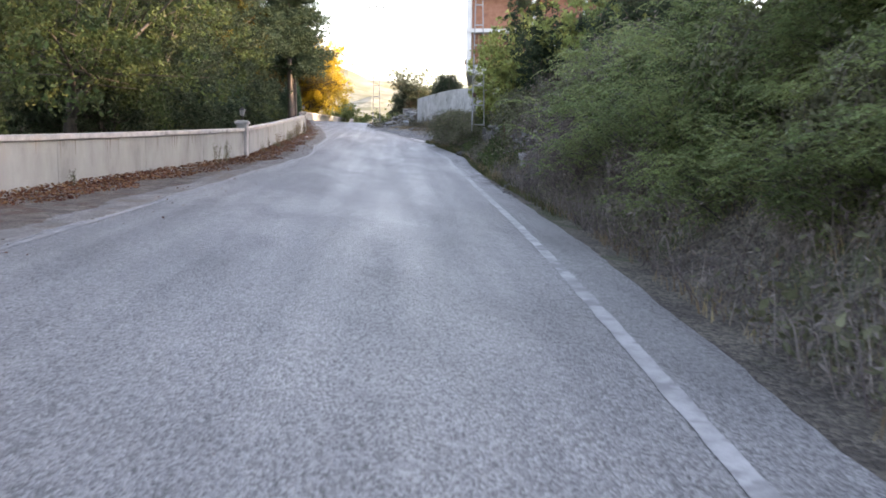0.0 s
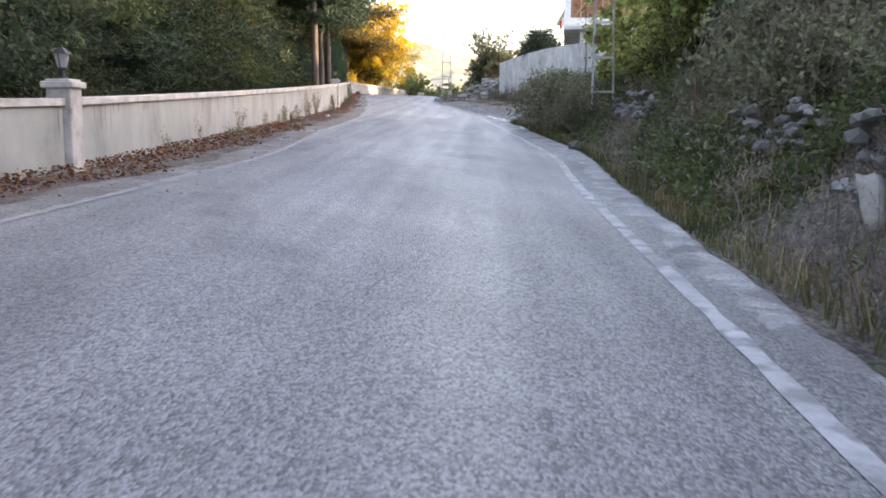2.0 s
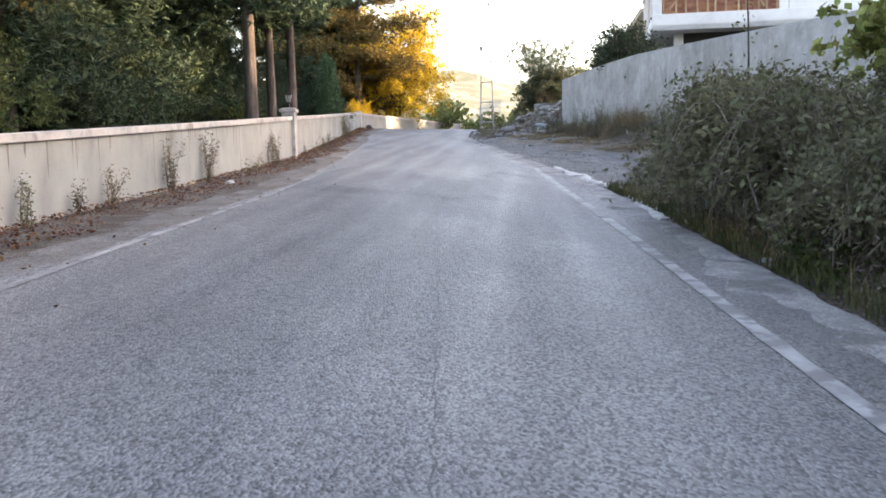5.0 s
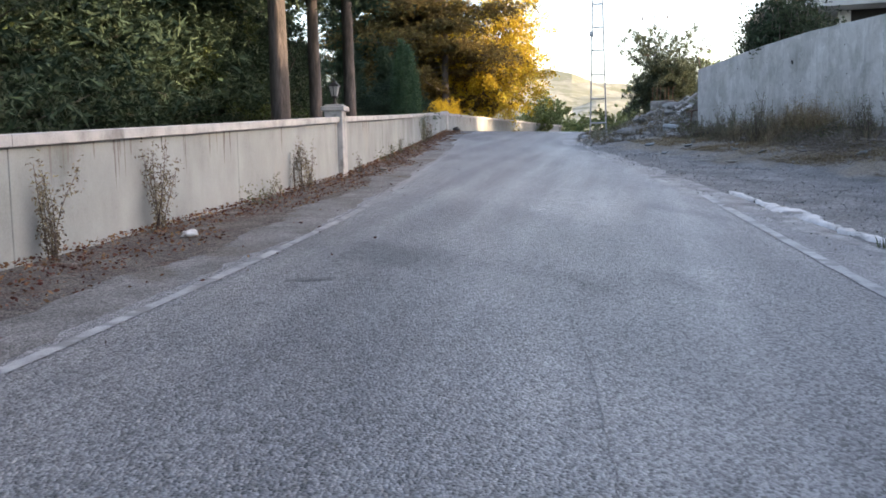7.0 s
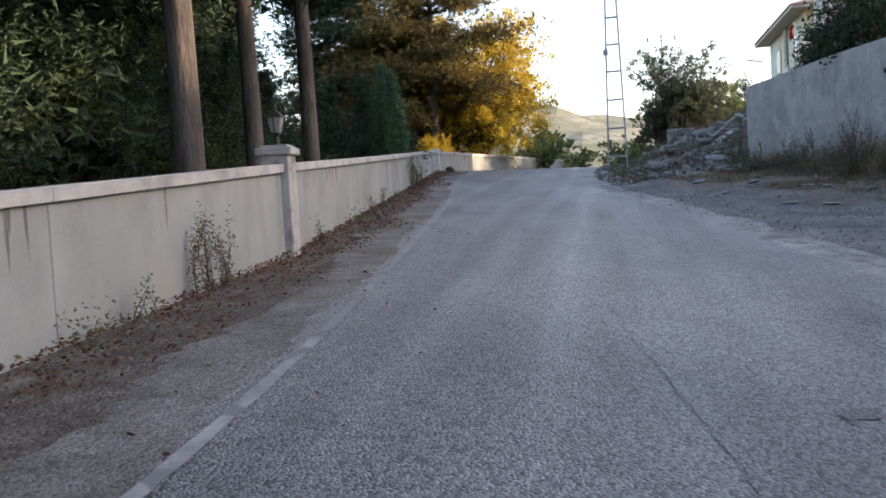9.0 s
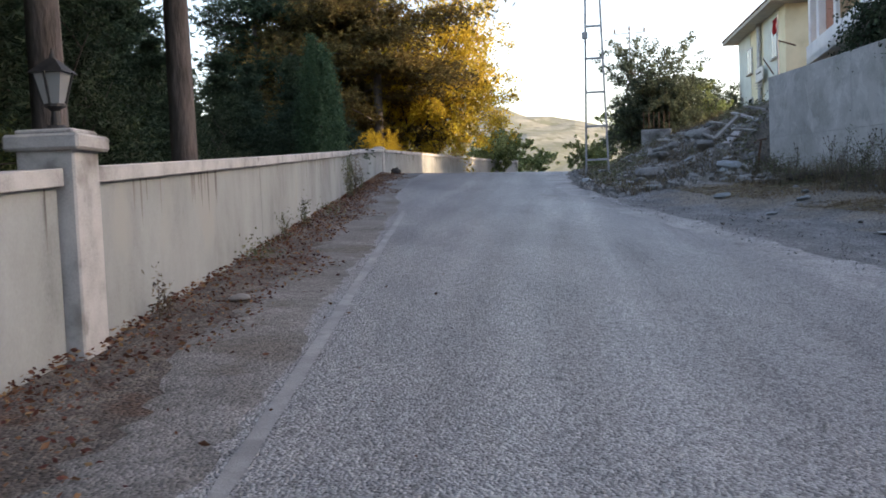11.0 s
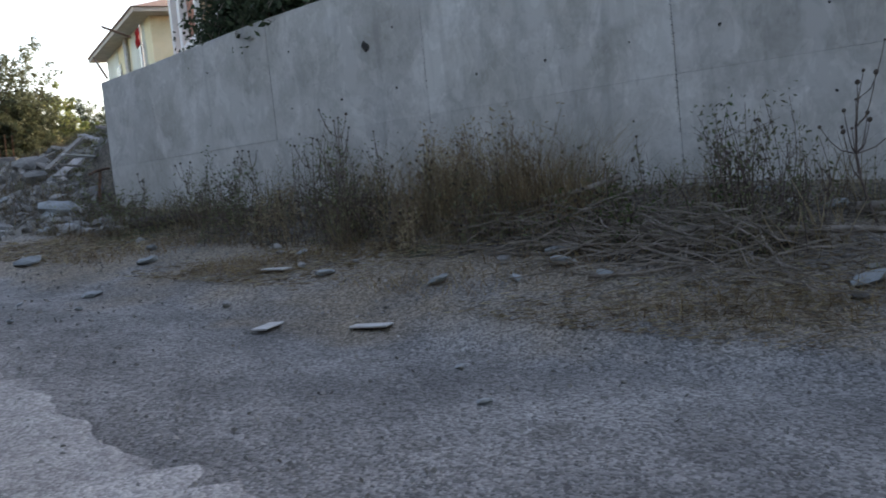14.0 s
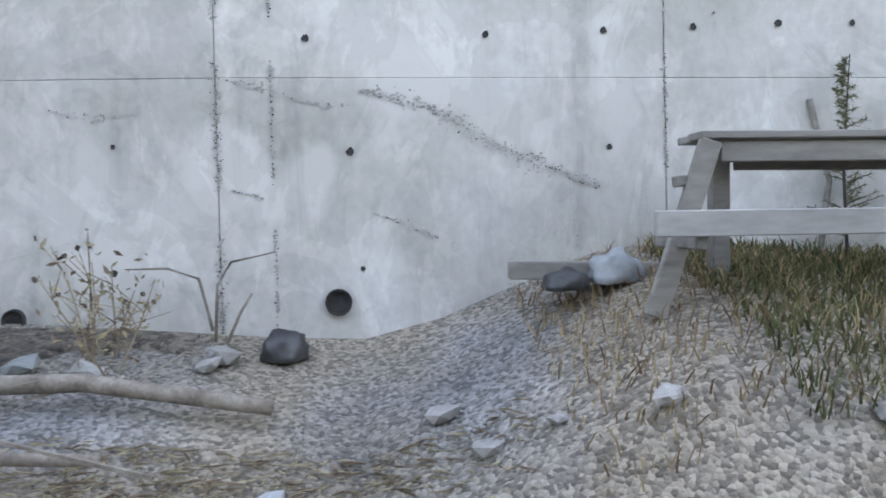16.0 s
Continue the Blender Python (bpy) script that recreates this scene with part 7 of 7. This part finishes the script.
for y, h, n in ((14.5, 0.35, 4), (19.5, 0.3, 3), (27.6, 0.5, 3), (28.3, 0.65, 4), (34.0, 0.35, 3), (36.0, 0.4, 2), (38.9, 0.62, 4), (41.8, 0.35, 3), (43.6, 0.45, 3), (44.4, 0.5, 6), (45.6, 0.35, 5), (46.5, 0.5, 5), (48.5, 0.78, 7), (50.25, 0.82, 7), (53.4, 0.3, 3), (54.45, 0.62, 5), (54.85, 0.6, 5), (58.0, 0.3, 3), (62.6, 0.3, 3), (64.2, 0.4, 4), (69.6, 0.85, 8), (70.9, 0.85, 8), (72.0, 0.4, 4)):
    tall_weed(float(wall_x(y)) + 0.16, y, h, n)
for y in (38.0, 38.5, 52.6, 60.8, 65.8):
    c = vr.normal(size=(150, 3)) * [0.12, 0.12, 0.07] + [0, 0, 0.11]
    ob = thing("low_weed", pose(float(wall_x(y)) + 0.25, y, float(road_z(float(wall_x(y)) + 0.25, y))), "low green weed clump beside the garden wall", "weed", "low weeds along the garden wall")
    leaf_mesh("foliage", np.maximum(c, [-9, -9, 0.0]), 0.02, LEAF_OLIVE, vr, ob)


def bramble(x, y, r, h, leaves, canes, material, label, name="bramble", group="brambles on the bank", stem=TWIG, thick=0.011):
    """A mound of arching canes and small leaves."""
    ob = thing(name, pose(x, y, gz(x, y) - 0.05), label, "bramble", group)
    st, c = Pile(), []
    for k in range(canes):
        w, w2 = gr.uniform(0, 6.28), gr.uniform(0, 6.28)
        a = Vector((0.6 * r * math.cos(w) * gr.random(), 0.6 * r * math.sin(w) * gr.random(), 0))
        b = Vector((r * math.cos(w2) * gr.uniform(0.5, 1.05), r * math.sin(w2) * gr.uniform(0.5, 1.05), h * gr.uniform(0.05, 0.55)))
        top = h * gr.uniform(0.6, 1.5)
        t = [a.lerp(b, i / 8) + Vector((0, 0, top * math.sin(math.pi * min(1, i / 8 * 0.85 + 0.05)))) for i in range(9)]
        st.tube(t, [thick * (1 - 0.09 * i) for i in range(9)], 4)
        for i in range(leaves // canes):
            q = t[gr.randrange(1, 9)]
            c.append((q.x + gr.gauss(0, 0.11), q.y + gr.gauss(0, 0.11), max(0.02, q.z + gr.gauss(0, 0.10))))
    tagged(st.make("cane", stem, ob), kind="stuff")
    leaf_mesh("foliage", c, vr.uniform(0.028, 0.06, len(c)), material, vr, ob)
    return ob


big = bramble(20.4, 41.5, 1.7, 0.85, 9500, 110, LEAF_OLIVE, "large bramble thicket with grey arching canes")
low = bramble(15.0, 26.4, 1.2, 0.9, 4200, 34, LEAF_OLIVE, "low bramble tangle on the bank")
green = bramble(9.6, 14.0, 1.2, 1.1, 5200, 30, LEAF, "green weeds and brambles on the bank")
dry = bramble(16.6, 25.0, 1.5, 0.95, 1500, 110, DRY_BROWN, "bare grey tangle of dead canes on the bank", "dead_canes", stem=DEADSTEM, thick=0.007)
for src, x, y, t, s in ((big, 21.6, 43.6, 80, 0.9), (big, 19.6, 39.2, 200, 0.7), (big, 23.0, 45.6, 140, 0.75), (big, 23.3, 42.0, 300, 0.7), (big, 25.0, 46.6, 20, 0.7), (big, 22.6, 47.2, 220, 0.45), (big, 24.0, 49.0, 20, 0.4),
                        (low, 10.2, 14.6, 50, 0.9), (low, 12.6, 20.4, 100, 1.0), (low, 13.8, 23.2, 150, 0.9), (low, 17.0, 29.6, 200, 0.5), (low, 18.2, 32.4, 250, 0.45), (low, 8.2, 10.0, 20, 1.0), (low, 6.2, 7.2, 70, 0.9), (low, 26.6, 48.4, 70, 0.9), (low, 14.6, 20.0, 20, 1.2), (low, 17.8, 27.2, 70, 1.2),
                        (dry, 9.6, 16.2, 60, 0.75), (dry, 10.8, 18.2, 20, 0.9), (dry, 11.8, 20.2, 140, 0.85), (dry, 12.4, 17.2, 230, 1.1), (dry, 14.0, 21.0, 310, 1.0), (dry, 8.1, 12.4, 200, 0.6), (dry, 9.6, 13.6, 280, 0.8), (green, 7.4, 10.0, 120, 0.7), (green, 9.6, 12.6, 240, 1.0), (green, 8.4, 8.6, 300, 1.0), (green, 12.0, 15.4, 30, 0.9), (dry, 13.6, 18.4, 90, 0.8), (green, 19.8, 33.8, 80, 1.2), (green, 18.8, 30.6, 120, 1.1), (green, 21.4, 36.0, 170, 1.3), (green, 22.6, 38.8, 170, 1.2), (green, 5.0, 4.4, 10, 1.1),
                        (dry, 15.0, 22.4, 90, 1.0), (dry, 17.2, 28.0, 180, 0.9), (dry, 12.8, 18.0, 250, 1.0), (dry, 18.8, 31.2, 300, 0.8), (dry, 24.6, 44.0, 60, 0.7), (dry, 20.5, 41.6, 110, 0.72), (dry, 21.7, 43.4, 210, 0.62)):
    ob = copy_thing(src, pose(x, y, gz(x, y) - 0.05, 0, 0, t) @ Matrix.Scale(s, 4))
for k in range(26):
    y = gr.uniform(8, 44)
    x = float(edge_r(y)) + gr.uniform(0.9, 3.0)
    thistle(x, y, gr.uniform(0.5, 1.1), 5, "dry dead stalk on the bank", 40, "dead_stalk", "dead stalks on the bank")

# brushwood heap before the concrete wall
heap = thing("brushwood", pose(28.95, 58.4, gz(28.95, 58.4)), "heap of dry grey brushwood before the concrete wall", "brushwood")
for k in range(300):
    p = Pile()
    a = Vector((gr.gauss(-0.05, 0.26), gr.gauss(0.1, 0.75), 0))
    w, ln = gr.gauss(0, 0.5), gr.uniform(0.35, 1.3)
    b = a + Vector((math.sin(w) * ln, math.cos(w) * ln * gr.choice((-1, 1)), 0))
    for e in (a, b):
        e.z = gz(28.95 + e.x, 58.4 + e.y) - gz(28.95, 58.4) + abs(gr.gauss(0.08, 0.11))
    mid = bend(a, b, 4)
    mid = [q + Vector((gr.gauss(0, 0.02), gr.gauss(0, 0.02), gr.gauss(0, 0.02))) for q in mid]
    r = gr.choice((0.004, 0.005, 0.006, 0.009))
    p.tube(mid, [r, r * 0.9, r * 0.75, r * 0.55, r * 0.3], 4)
    p.make("stick", TWIG, heap)

# bleached bare stalks rising from the brushwood
for x, y, h in ((28.95, 57.35, 0.42), (28.9, 57.45, 0.5), (29.0, 57.25, 0.38), (28.85, 57.6, 0.33), (29.1, 58.9, 0.3), (29.0, 60.6, 0.34)):
    ob = thing("dry_stalks", pose(x, y, gz(x, y)), "bleached bare stalks rising from the brushwood", "weed", "bleached stalks")
    for k in range(4):
        p = Pile()
        p.tube(bend((gr.gauss(0, 0.02), gr.gauss(0, 0.02), -0.03), (gr.gauss(0, 0.12), gr.gauss(0, 0.14), h * gr.uniform(0.7, 1.0)), 4), [0.006, 0.005, 0.005, 0.004, 0.002], 4)
        p.make("stalk", STRAW, ob)

# plants along the top of the concrete wall
topbush = bramble(31.6, 63.0, 0.9, 0.8, 3600, 26, LEAF_DARK, "dark shrub on top of the concrete wall", "wall_top_shrub", "shrubs above the concrete wall")
topbush.matrix_world = pose(31.75, 66.0, 6.1)
for y, s, dx in ((64.0, 1.35, 0.95), (65.2, 1.25, 0.9), (66.2, 0.6, 0.85), (63.0, 0.7, 1.0)):
    copy_thing(topbush, pose(30.3 + dx + 0.05 * (y - 55), y, 6.12, 0, 0, y * 50) @ Matrix.Scale(s, 4))

# sapling tied to a stake in front of the wall
sap = thing("sapling", pose(25.5, 49.2, gz(25.5, 49.2)), "thin young tree with a few leaves at its top", "sapling")
p = Pile()
p.tube(bend((0, 0, -0.1), (0.05, 0.05, 4.6), 6), [0.03, 0.028, 0.025, 0.022, 0.018, 0.012, 0.006], 6)
p.make("stem", BARK_GREY, sap)
leaf_mesh("foliage", vr.normal(size=(110, 3)) * [0.12, 0.12, 0.5] + [0.04, 0.04, 3.9], 0.045, LEAF, vr, sap)

# bare vine stems against the concrete wall
for pts in (((30.22, 56.21, 3.75), (30.24, 56.2, 4.0), (30.26, 56.14, 4.1), (30.26, 55.94, 4.14)), ((30.22, 56.22, 3.8), (30.25, 56.28, 4.03), (30.26, 56.42, 4.08), (30.26, 56.6, 4.08)), ((30.2, 56.16, 3.74), (30.24, 56.1, 3.88), (30.25, 56.05, 3.96))):
    p = Pile()
    p.tube(pts, [0.008, 0.007, 0.006, 0.003][:len(pts)], 5)
    tagged(p.make("vine_stem", TWIG, smooth=True), "bare vine stem creeping up the concrete wall", "vine", "vine stems on the concrete wall")
